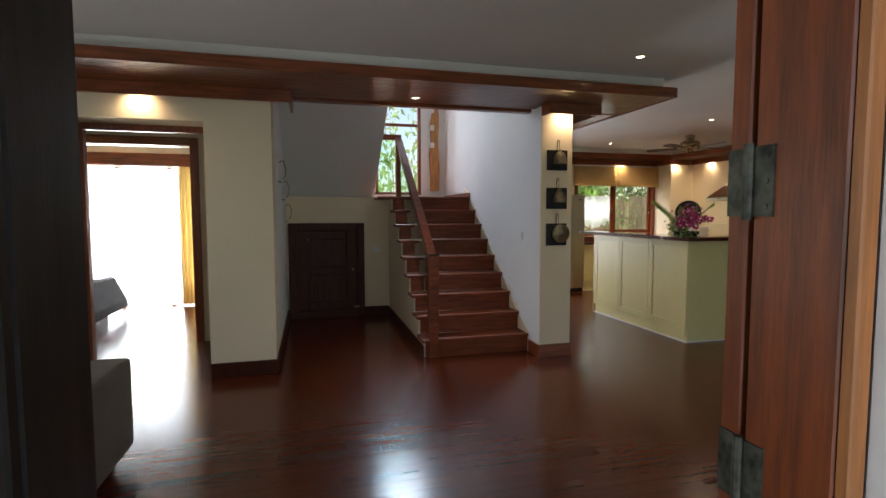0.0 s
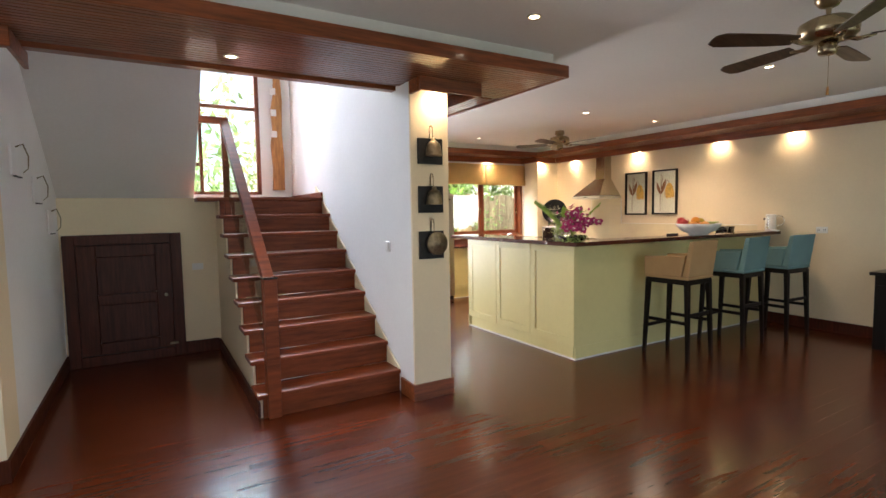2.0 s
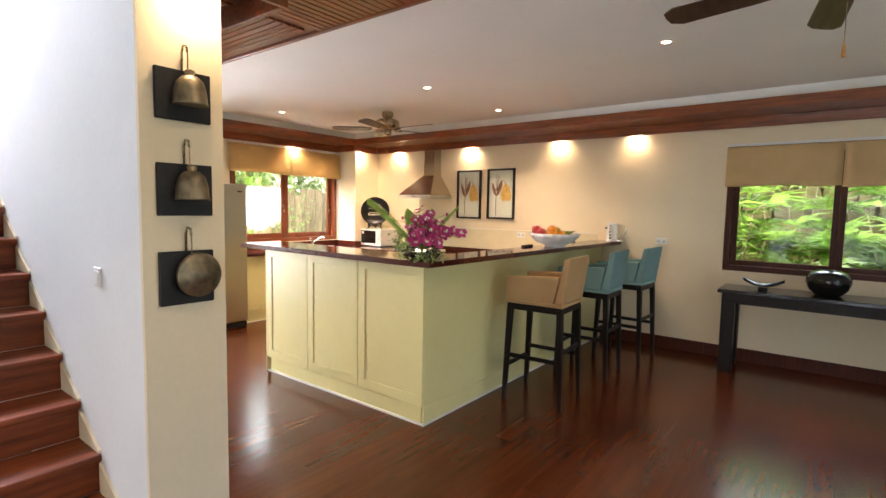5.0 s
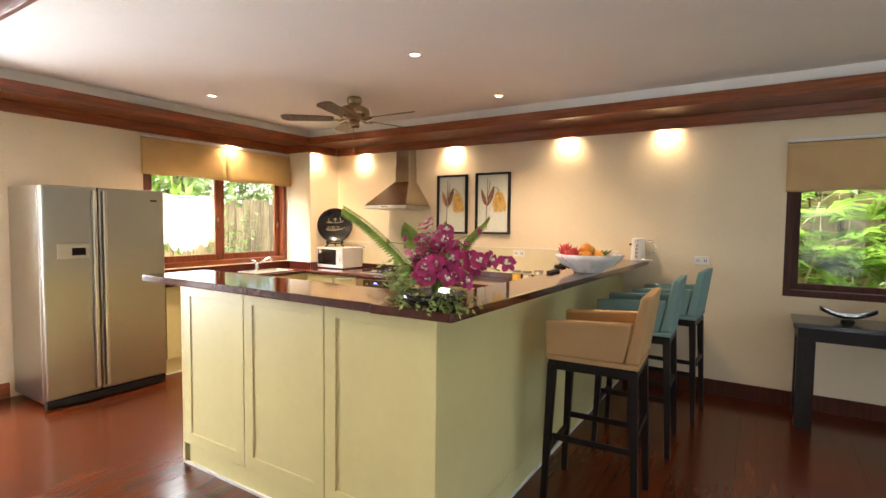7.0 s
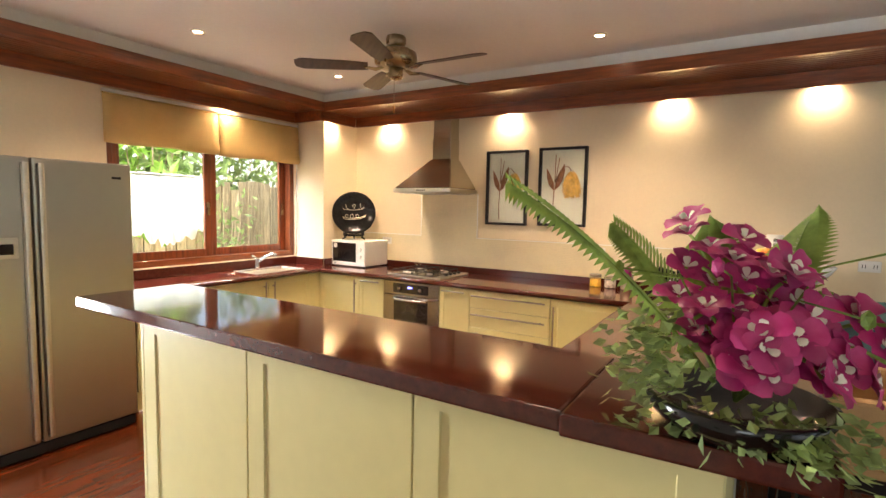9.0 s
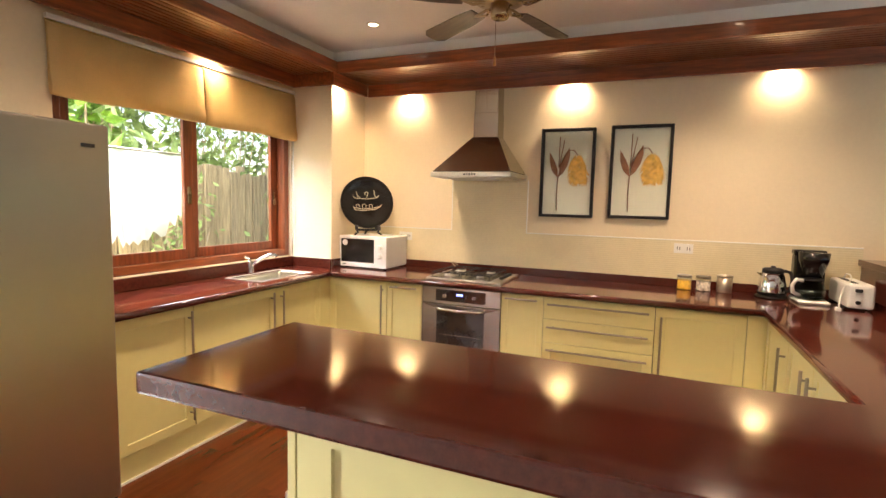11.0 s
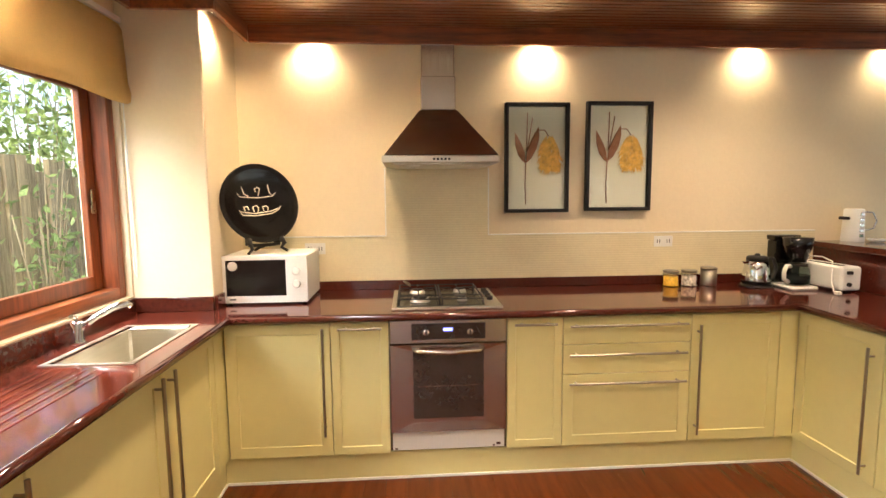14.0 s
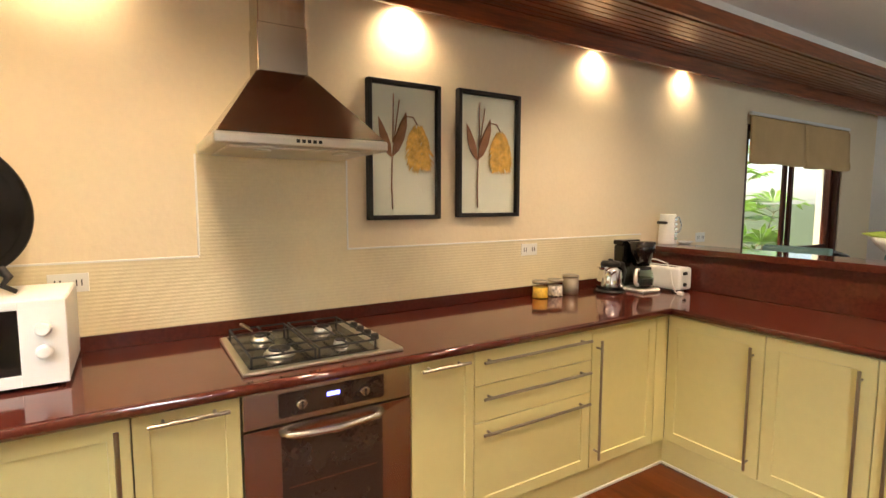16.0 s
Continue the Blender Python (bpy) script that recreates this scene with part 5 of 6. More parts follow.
part("cord", tube(bmesh.new(), [(6.79, 4.15, 1.04), (6.76, 4.14, 1.082), (6.66, 4.15, 1.088), (6.56, 4.17, 1.072), (6.50, 4.22, 1.03), (6.47, 4.245, 0.96), (6.44, 4.255, 0.912), (6.41, 4.27, 0.908)], 0.004, 6), PLASTIC, to)
part("plug", B(6.375, 6.412, 4.258, 4.284, 0.9005, 0.922, bevel=0.004), PLASTIC, to, "white mains plug lying on the worktop")

# ---- things on the bar ----
ZBAR = 1.168
PORCELAIN = material("white_porcelain", (0.80, 0.80, 0.78), 0.2, vary=0.03)
bw = thing("fruit_bowl", (5.370, 3.880, ZBAR), "white fluted porcelain bowl heaped with fruit", "bowl")
part("bowl", lathe(bmesh.new(), [(0.09, 0), (0.10, 0.006), (0.10, 0.018), (0.17, 0.05), (0.215, 0.095), (0.235, 0.128), (0.228, 0.130), (0.205, 0.098), (0.16, 0.058), (0.09, 0.03), (0.0001, 0.028)], (5.370, 3.880, ZBAR), 72, 0.025, 18), PORCELAIN, bw)
ORANGEF = material("orange_peel", (0.80, 0.30, 0.03), 0.45, vary=0.1, scale=20, bump=0.3, bump_scale=200)
MANGO = material("mango_skin", (0.72, 0.48, 0.05), 0.4, vary=0.2, scale=10)
REDF = material("red_fruit", (0.62, 0.05, 0.04), 0.45, vary=0.2, scale=14)
GREENF = material("green_fruit", (0.22, 0.30, 0.04), 0.5, vary=0.2, scale=10)


def fruit(name, at, r, mat, label, sq=(1, 1, 1), turn=0.0):
    bm = bmesh.new()
    bmesh.ops.create_uvsphere(bm, u_segments=20, v_segments=12, radius=r, matrix=Matrix.Translation(at) @ Matrix.Rotation(turn, 4, "Z") @ Matrix.Diagonal((*sq, 1)))
    for v in bm.verts:
        o = v.co - Vector(at)
        v.co += o * 0.05 * noise.noise(o * 18)
    solid(name, bm, mat, label, "fruit", group="fruit in the bowl", at=at, smooth=True)


for a in ((5.270, 3.870, 1.275), (5.350, 3.810, 1.27), (5.335, 3.890, 1.325)):
    fruit("orange", a, 0.048, ORANGEF, "ripe orange in the fruit bowl")
fruit("mango", (5.450, 3.850, 1.28), 0.05, ORANGEF, "red and orange mango in the fruit bowl", (1.4, 0.9, 0.85), 0.4)
fruit("mango", (5.300, 3.950, 1.28), 0.05, MANGO, "yellow mango in the fruit bowl", (1.2, 0.9, 0.9), 1.2)
fruit("guava", (5.390, 3.970, 1.27), 0.048, GREENF, "green guava in the fruit bowl")
fruit("mango", (5.430, 3.910, 1.32), 0.045, MANGO, "yellow mango in the fruit bowl", (1.3, 0.9, 0.9), 2.0)
for k, (x, y) in enumerate(((5.220, 3.980), (5.190, 3.930), (5.250, 4.010))):
    df = bmesh.new()
    c = Vector((x, y, 1.285 + 0.02 * k))
    bmesh.ops.create_uvsphere(df, u_segments=14, v_segments=10, radius=0.035, matrix=Matrix.Translation(c) @ Matrix.Diagonal((1, 1, 1.25, 1)))
    for i in range(14):
        a, t = i * 2.4, i / 14
        d = Vector((math.cos(a), math.sin(a), 1.0 + t)).normalized()
        b = c + Vector((math.cos(a) * 0.03, math.sin(a) * 0.03, 0.05 * (t - 0.5)))
        rod(df, b, b + d * 0.035, 0.007, 5, 0.001)
    solid("dragon_fruit", df, REDF, "red dragon fruit in the fruit bowl", "fruit", group="fruit in the bowl", at=c, smooth=True)
bl = bmesh.new()
for k in range(9):
    a = Vector((5.490, 3.810 + 0.02 * k, 1.285))
    rod(bl, a, a + Vector((0.11, -0.03 + 0.012 * k, 0.03)), 0.014, 6, 0.004)
solid("leaf_bunch", bl, GREENF, "green finger fruit lying over the bowl's rim", "fruit", group="fruit in the bowl", at=(5.490, 3.880, 1.285), smooth=True)

wj = thing("water_jug", (6.80, 3.83, ZBAR), "white plastic water kettle with a clear level strip", "kettle")
part("body", lathe(bmesh.new(), [(0.062, 0), (0.064, 0.006), (0.055, 0.205), (0.05, 0.212)], (6.80, 3.83, ZBAR), 28), PLASTIC, wj)
for k in range(5):
    part("level_mark", B(6.732, 6.742, 3.815, 3.845, ZBAR + 0.03 + 0.034 * k, ZBAR + 0.052 + 0.034 * k, bevel=0.004), CHROME, wj)
part("handle", tube(bmesh.new(), [(6.80, 3.775, 1.36), (6.80, 3.70, 1.355), (6.80, 3.67, 1.30), (6.80, 3.69, 1.25), (6.80, 3.77, 1.235)], 0.006, 8), CHROME, wj)
part("spout", B(6.76, 6.84, 3.885, 3.905, 1.31, 1.33, bevel=0.006), BLACKM, wj)
sd = thing("saucer", (6.72, 3.72, ZBAR), "small white saucer on the bar", "saucer")
part("dish", lathe(bmesh.new(), [(0.03, 0), (0.055, 0.018), (0.052, 0.02), (0.028, 0.004)], (6.72, 3.735, ZBAR), 24), PORCELAIN, sd)
rc = thing("remote_control", (6.05, 4.0, ZBAR), "dark remote control lying on the bar", "remote control")
part("body", B(5.10, 5.27, 4.05, 4.09, ZBAR, ZBAR + 0.018, bevel=0.005), BLACKM, rc)
rc.location = (5.18, 4.07, ZBAR)
for ch in rc.children:
    ch.data.transform(Matrix.Translation((0.87, -0.07, 0)))

# ---- bar stools ----


def bar_stool(cloth, label):
    """Built round the origin, facing +y; back towards -y."""
    s = thing("bar_stool", (0, 0, 0), label, "bar stool", "stools at the bar")
    for sx in (-1, 1):
        for sy in (-1, 1):
            bm = bmesh.new()
            top, bot = Vector((sx * 0.185, sy * 0.205, 0.765)), Vector((sx * 0.205, sy * 0.235, 0.0))
            vs = []
            for c, h in ((bot, 0.015), (top, 0.022)):
                vs.append([bm.verts.new(c + Vector((a * h, b * h, 0))) for a, b in ((-1, -1), (1, -1), (1, 1), (-1, 1))])
            for i in range(4):
                bm.faces.new((vs[0][i], vs[0][(i + 1) % 4], vs[1][(i + 1) % 4], vs[1][i]))
            bm.faces.new(vs[0][::-1])
            bm.faces.new(vs[1])
            part("leg", bm, ESPRESSO, s)
    part("seat_frame", boxes((-0.205, 0.205, -0.225, -0.19, 0.735, 0.785), (-0.205, 0.205, 0.19, 0.225, 0.735, 0.785), (-0.205, -0.17, -0.19, 0.19, 0.735, 0.785), (0.17, 0.205, -0.19, 0.19, 0.735, 0.785), bevel=0.003), ESPRESSO, s)
    for z, rows in ((0.28, [(-0.17, 0.17, 0.213, 0.235)]), (0.36, [(-0.19, -0.172, -0.20, 0.20), (0.172, 0.19, -0.20, 0.20)]), (0.44, [(-0.17, 0.17, -0.232, -0.212)])):
        for r in rows:
            part("stretcher", B(*r, z - 0.016, z + 0.016, bevel=0.003), ESPRESSO, s)
    part("seat", B(-0.165, 0.165, -0.15, 0.24, 0.79, 0.875, bevel=0.022, seg=3), cloth, s)
    part("seat_base", B(-0.215, 0.215, -0.235, 0.235, 0.786, 0.815, bevel=0.008, seg=2), cloth, s)
    for sx in (-1, 1):
        bm = bmesh.new()
        prism(bm, [(-0.16, 0.815), (0.235, 0.815), (0.24, 0.995), (-0.20, 1.02)], sx * 0.168, sx * 0.218, "x", bevel=0.012)
        part("arm", bm, cloth, s)
    bm = bmesh.new()
    prism(bm, [(-0.235, 0.815), (-0.165, 0.815), (-0.235, 1.155), (-0.285, 1.165)], -0.215, 0.215, "x", bevel=0.014)
    part("backrest", bm, cloth, s)
    return s


tan = bar_stool(TAN, "tan upholstered bar stool with dark wooden legs")
tan.matrix_basis = pose(4.60, 3.585, 0, 0, 0, 3)
teal = bar_stool(TEAL, "teal upholstered bar stool with dark wooden legs")
teal.matrix_basis = pose(5.50, 3.56, 0, 0, 0, 2)
copy_thing(teal, pose(6.25, 3.47, 0, 0, 0, -3))

# ---- console table and its things ----
ct = thing("console_table", (6.550, 1.7, 0), "black wooden console table under the window", "table")
part("tabletop", B(6.300, 6.765, 0.75, 2.63, 0.765, 0.80, bevel=0.004), BLACK, ct)
part("apron", boxes((6.355, 6.750, 0.77, 2.60, 0.665, 0.764), bevel=0.003), ESPRESSO, ct)
for y in (0.77, 2.49):
    for x in (6.355, 6.640):
        part("leg", B(x, x + 0.105, y, y + 0.11, 0, 0.664, bevel=0.004), ESPRESSO, ct)
vs = thing("vase", (6.570, 1.80, 0.80), "round glossy black lacquer bowl vase on the console", "vase")
part("body", lathe(bmesh.new(), [(0.075, 0), (0.10, 0.008), (0.145, 0.055), (0.168, 0.115), (0.163, 0.165), (0.135, 0.203), (0.08, 0.226), (0.05, 0.225), (0.05, 0.205), (0.11, 0.15), (0.0001, 0.06)], (6.570, 1.80, 0.80), 40), BLACK, vs)
ld = thing("leaf_dish", (6.570, 2.29, 0.80), "dark leaf-shaped dish holding small shells", "dish")
bm = bmesh.new()
nu, nv = 12, 6
grid = []
for i in range(nu + 1):
    u = i / nu * 2 - 1
    w = 0.085 * (1 - abs(u) ** 2.2) + 0.004
    grid.append([bm.verts.new((6.570 + w * (k / nv * 2 - 1), 2.29 + 0.17 * u, 0.822 + 0.055 * u * u + 0.03 * (k / nv * 2 - 1) ** 2)) for k in range(nv + 1)])
for a, b in zip(grid, grid[1:]):
    for k in range(nv):
        bm.faces.new((a[k], b[k], b[k + 1], a[k + 1])).smooth = True
bmesh.ops.solidify(bm, geom=bm.faces[:], thickness=0.006)
part("dish", bm, BLACK, ld)
part("foot", lathe(bmesh.new(), [(0.045, 0), (0.035, 0.02)], (6.570, 2.29, 0.80), 20), BLACK, ld)
rnd = random.Random(5)
for k in range(9):
    c = (6.570 + rnd.uniform(-0.03, 0.03), 2.29 + rnd.uniform(-0.07, 0.07), 0.835)
    sh = bmesh.new()
    bmesh.ops.create_icosphere(sh, subdivisions=1, radius=0.014, matrix=Matrix.Translation(c) @ Matrix.Diagonal((1.2, 0.9, 0.6, 1)))
    solid("shell", sh, SUGAR if k % 2 else PETALBROWN, "small dried shell in the dish", "shell", group="shells in the dish", at=c)
solid("dark_box", B(6.530, 6.630, 1.24, 1.36, 0.80, 0.825, bevel=0.004), BLACKM, "small dark box lying on the console", "box", at=(6.580, 1.30, 0.80))

# ---- ceiling fans ----


def ceiling_fan(at, turn, label, blades=5):
    x, y, drop = at
    f = thing("ceiling_fan", (0, 0, 0), label, "ceiling fan", "ceiling fans")
    part("mount", lathe(bmesh.new(), [(0.06, 0), (0.066, -0.012), (0.066, -0.045), (0.045, -0.075), (0.02, -0.085)], seg=28), BRASS, f)
    part("rod", rod(bmesh.new(), (0, 0, -0.08), (0, 0, -0.15 - drop), 0.013, 12), BRASS, f)
    part("motor", lathe(bmesh.new(), [(0.03, -0.135), (0.10, -0.145), (0.135, -0.165), (0.142, -0.20), (0.138, -0.235), (0.115, -0.255), (0.06, -0.262)], seg=40), BRASS, f)
    part("switch_cup", lathe(bmesh.new(), [(0.046, -0.262), (0.047, -0.315), (0.04, -0.33), (0.0001, -0.332)], seg=24), BRASS, f)
    part("pull_chain", rod(bmesh.new(), (0.03, 0, -0.33), (0.03, 0, -0.50), 0.0016, 6), BRASS, f)
    part("pull", rod(bmesh.new(), (0.03, 0, -0.50), (0.03, 0, -0.545), 0.005, 8, 0.008), TEAKPALE, f, "small wooden pull")
    for k in range(blades):
        m = Matrix.Rotation(2 * math.pi * k / blades, 4, "Z")
        bm = bmesh.new()
        tube(bm, [m @ Vector(p) for p in ((0.08, 0, -0.258), (0.13, 0.02, -0.272), (0.17, 0.01, -0.266), (0.205, 0, -0.26))], 0.007, 6)
        tube(bm, [m @ Vector(p) for p in ((0.08, 0, -0.258), (0.13, -0.02, -0.272), (0.17, -0.01, -0.266), (0.205, 0, -0.26))], 0.007, 6)
        arm = part("blade_arm", bm, BRASS, f)
        bm = bmesh.new()
        prism(bm, [(0.18, -0.045), (0.30, -0.058), (0.60, -0.066), (0.645, -0.04), (0.65, 0.0), (0.645, 0.04), (0.60, 0.066), (0.30, 0.058), (0.18, 0.045)], -0.003, 0.003)
        bmesh.ops.transform(bm, matrix=m @ Matrix.Translation((0, 0, -0.255)) @ Matrix.Rotation(radians(12), 4, "X"), verts=bm.verts)
        part("blade", bm, FANBLADE, f)
    for ch in f.children:
        if ch.name.split(".")[0] not in ("mount", "rod"):
            ch.data.transform(Matrix.Translation((0, 0, -drop)))
    f.matrix_basis = pose(x, y, ZC, 0, 0, turn)
    return f


ceiling_fan((3.28, 1.808, 0.0), 8, "five-blade brass ceiling fan with dark wooden blades")
ceiling_fan((5.30, 6.02, -0.06), 55, "five-blade brass ceiling fan above the kitchen")

# ---- lamps ----


def downlight(x, y, z, power, spread=110, warm=(1.0, 0.79, 0.55)):
    d = thing("downlight", (x, y, z), "recessed chrome-rimmed ceiling downlight, lit", "downlight", "ceiling downlights")
    part("rim", lathe(bmesh.new(), [(0.046, -0.001), (0.046, -0.006), (0.034, -0.008), (0.034, -0.001)], (x, y, z), 24), STEEL, d)
    part("bulb", lathe(bmesh.new(), [(0.03, -0.001), (0.028, -0.004), (0.0001, -0.005)], (x, y, z), 20), GLOWBULB, d, "glowing bulb")
    spot_lamp("downlight_beam", (x, y, z - 0.03), (x, y, 0), power, spread, warm, 0.8, 0.09)


for x, y, p in ((4.62, 4.86, 48), (5.89, 4.86, 58), (4.60, 7.09, 40), (5.86, 7.06, 58), (2.08, 2.83, 11), (4.52, 2.74, 6)):
    downlight(x, y, ZC, p, 135)
downlight(0.52, 3.85, ZS, 18)


def wall_light(x, y, way, power=11):
    """A small lamp behind the valance that washes the wall below it; way: towards the wall."""
    w = Vector(way)
    p = Vector((x, y, ZS - 0.035))
    d = thing("wall_light", p, "small halogen wall light hidden behind the valance, lit", "wall light", "wall lights behind the valance")
    part("holder", lathe(bmesh.new(), [(0.03, 0.030), (0.03, 0.012), (0.022, 0.006)], p, 16), STEEL, d)
    part("bulb", lathe(bmesh.new(), [(0.02, 0.005), (0.018, 0.002), (0.0001, 0.0)], p, 16), GLOWBULB, d, "glowing bulb")
    spot_lamp("wall_light_beam", p - Vector((0, 0, 0.012)), p - Vector((0, 0, 1)) + w * 0.45, power * 1.15, 150, (1.0, 0.78, 0.49), 1.0, 0.03)


for y, p in ((7.28, 11), (5.91, 11), (4.55, 7.5), (3.62, 6)):
    wall_light(6.832, y, (1, 0, 0), p)
wall_light(5.50, 8.05, (0, 1, 0), 8)
wall_light(6.44, 7.685, (0, 1, 0))
wall_light(1.98, 3.80, (0, 1, 0), 8)
wall_light(-1.73, 3.95, (0, 1, 0), 8)
wall_light(2.16, 5.2, (-1, 0, 0), 8)

# ---- bells on the pillar ----


def hook(bm, x, y, z, out):
    o = Vector(out)
    b = Vector((x, y, z))
    tube(bm, [b + o * 0.006, b + o * 0.006 + Vector((0, 0, 0.09)), b + o * 0.02 + Vector((0, 0, 0.115)), b + o * 0.045 + Vector((0, 0, 0.11)), b + o * 0.05 + Vector((0, 0, 0.085))], 0.005, 8)
    return bm


def bell_plate(at, out, kind, label, wood=BLACKM, w=0.215, h=0.195):
    """A square board with a hook, from which a bell or gong hangs. out: the way that it faces (level)."""
    o, c = Vector(out), Vector(at)
    side = Vector((o.y, -o.x, 0))
    b = thing("wall_bell", c, label, "wall ornament", "hanging bells")
    q, p = c - side * w / 2, c + side * w / 2 + o * 0.018
    part("board", B(q.x, p.x, q.y, p.y, c.z - h / 2, c.z + h / 2, bevel=0.003), wood, b)
    part("hook", hook(bmesh.new(), c.x, c.y, c.z + h / 2 - 0.02, out), BRASS, b)
    m = c + o * 0.052
    part("cord", rod(bmesh.new(), (m.x, m.y, c.z + 0.06), (m.x, m.y, c.z + h / 2 + 0.072), 0.003, 6), BRASS, b)
    if kind == "gong":
        rot = Matrix.Translation(m + Vector((0.03, 0, 0.012))) @ Vector((0, 0, 1)).rotation_difference(o).to_matrix().to_4x4()
        part("gong", lathe(bmesh.new(), [(0.083, -0.014), (0.089, -0.01), (0.089, 0.006), (0.082, 0.012), (0.055, 0.012), (0.05, 0.018), (0.03, 0.018), (0.022, 0.03), (0.0001, 0.034)], m=rot, seg=36), BRONZE, b)
    else:
        part("bell", lathe(bmesh.new(), [(0.066, -0.055), (0.063, -0.045), (0.059, 0.0), (0.049, 0.035), (0.030, 0.055), (0.015, 0.06), (0.02, 0.075), (0.008, 0.085)], m + Vector((0.008, 0, 0.015)), 32), BRONZE, b)
    return b


bell_plate((1.922, 3.87, 1.938), (0, -1, 0), "bell", "bronze bell hanging before a black square board")
bell_plate((1.922, 3.87, 1.570), (0, -1, 0), "bell", "dark bronze bell hanging before a black square board", h=0.205)
bell_plate((1.922, 3.87, 1.218), (0, -1, 0), "gong", "round bronze gong hanging before a black square board", h=0.215)
for y, z in ((4.72, 1.86), (5.40, 1.70), (5.95, 1.45)):
    b = thing("wall_hook", (-0.72, y, z), "bronze hook ornament on a pale board", "wall ornament", "hanging hooks")
    part("board", B(-0.72, -0.705, y - 0.10, y + 0.10, z - 0.11, z + 0.09, bevel=0.003), WHITE, b)
    part("shelf_line", B(-0.705, -0.69, y - 0.10, y + 0.10, z - 0.118, z - 0.110), BLACKM, b)
    part("hook", tube(bmesh.new(), [(-0.70, y, z + 0.08), (-0.66, y, z + 0.10), (-0.635, y, z + 0.02), (-0.64, y, z - 0.06), (-0.67, y, z - 0.09)], 0.006, 8, 0.003), BRONZE, b)

# ---- sofa and bed ----
so = thing("sofa", (-2.3, 2.6, 0), "grey-beige upholstered sofa with loose cushions", "sofa")
part("base", B(-3.68, -1.64, 1.62, 2.44, 0.10, 0.42, bevel=0.03, seg=2), SOFA, so)
part("backrest", B(-3.68, -1.64, 2.46, 2.64, 0.10, 0.66, bevel=0.04, seg=2), SOFA, so)
part("arm", B(-1.63, -1.42, 1.62, 2.60, 0.08, 0.60, bevel=0.035, seg=3), SOFA, so)
part("arm", B(-3.90, -3.69, 1.62, 2.60, 0.08, 0.60, bevel=0.035, seg=3), SOFA, so)
for x in (-3.66, -2.65):
    part("seat_cushion", B(x, x + 0.99, 1.64, 2.36, 0.425, 0.54, bevel=0.04, seg=3), SOFA, so)
    part("back_cushion", B(x + 0.02, x + 0.97, 2.28, 2.45, 0.545, 0.78, bevel=0.05, seg=3), SOFA, so)
for x in (-3.78, -1.54):
    for y in (1.70, 2.52):
        part("foot", B(x - 0.03, x + 0.03, y - 0.03, y + 0.03, 0, 0.09), ESPRESSO, so)
bd = thing("bed", (-3.7, 6.75, 0), "bed covered with a dark hanging bedspread", "bed")
part("base", B(-5.05, -3.20, 6.0, 7.4, 0.0, 0.30, bevel=0.02), ESPRESSO, bd)
part("mattress", B(-5.05, -3.17, 5.98, 7.42, 0.302, 0.52, bevel=0.05, seg=3), DARKCLOTH, bd)
bm = bmesh.new()
prism(bm, [(-3.17, 0.55), (-3.11, 0.53), (-2.97, 0.22), (-2.95, 0.12), (-3.01, 0.11), (-3.15, 0.42)], 5.95, 7.42, "y", bevel=0.01)
part("bedspread", bm, DARKCLOTH, bd)

# ---- flower arrangement ----
fa = thing("flower_arrangement", (3.52, 3.97, ZBAR), "magenta orchids with palm fronds in a black bowl", "flowers")
FC = Vector((3.52, 3.97, ZBAR))
part("bowl", lathe(bmesh.new(), [(0.07, 0), (0.09, 0.004), (0.125, 0.03), (0.14, 0.06), (0.13, 0.062), (0.10, 0.03), (0.0001, 0.02)], FC, 28), BLACK, fa)


def frond(base, tip, width, n, mat, label=""):
    """A palm frond: a bent midrib with paired narrow leaflets."""
    bm = bmesh.new()
    b, t = Vector(base), Vector(tip)
    mid = (b + t) / 2 + Vector((0, 0, 0.06))
    curve = [(1 - u) ** 2 * b + 2 * u * (1 - u) * mid + u * u * t for u in [i / n for i in range(n + 1)]]
    tube(bm, curve, 0.004, 5, 0.001)
    for i in range(3, n):
        d = (curve[i + 1] - curve[i - 1]).normalized()
        s = d.cross(Vector((0, 0, 1))).normalized()
        L = width * math.sin(math.pi * (0.18 + 0.78 * i / n))
        for k in (-1, 1):
            tipv = curve[i] + (s * k * 0.75 + d * 0.65).normalized() * L + Vector((0, 0, -0.015 + 0.02 * k))
            w = d * 0.0052 + Vector((0, 0, 0.0025))
            m2 = (curve[i] + tipv) / 2 + Vector((0, 0, 0.01))
            v = [bm.verts.new(p) for p in (curve[i] - w * 0.5, m2 - w, tipv, m2 + w, curve[i] + w * 0.5)]
            bm.faces.new(v)
    ob = part("frond", bm, mat, fa, label)
    return ob


frond(FC + Vector((-0.02, 0.03, 0.08)), (3.345, 4.305, 1.565), 0.085, 40, FERN)
frond(FC + Vector((0.02, -0.02, 0.08)), (3.785, 3.865, 1.525), 0.085, 32, FERN)
frond(FC + Vector((0.02, 0.02, 0.08)), (3.70, 4.04, 1.50), 0.08, 32, FERN)
frond(FC + Vector((0.03, 0.03, 0.08)), (3.62, 4.20, 1.50), 0.07, 30, FERN)
rnd = random.Random(11)


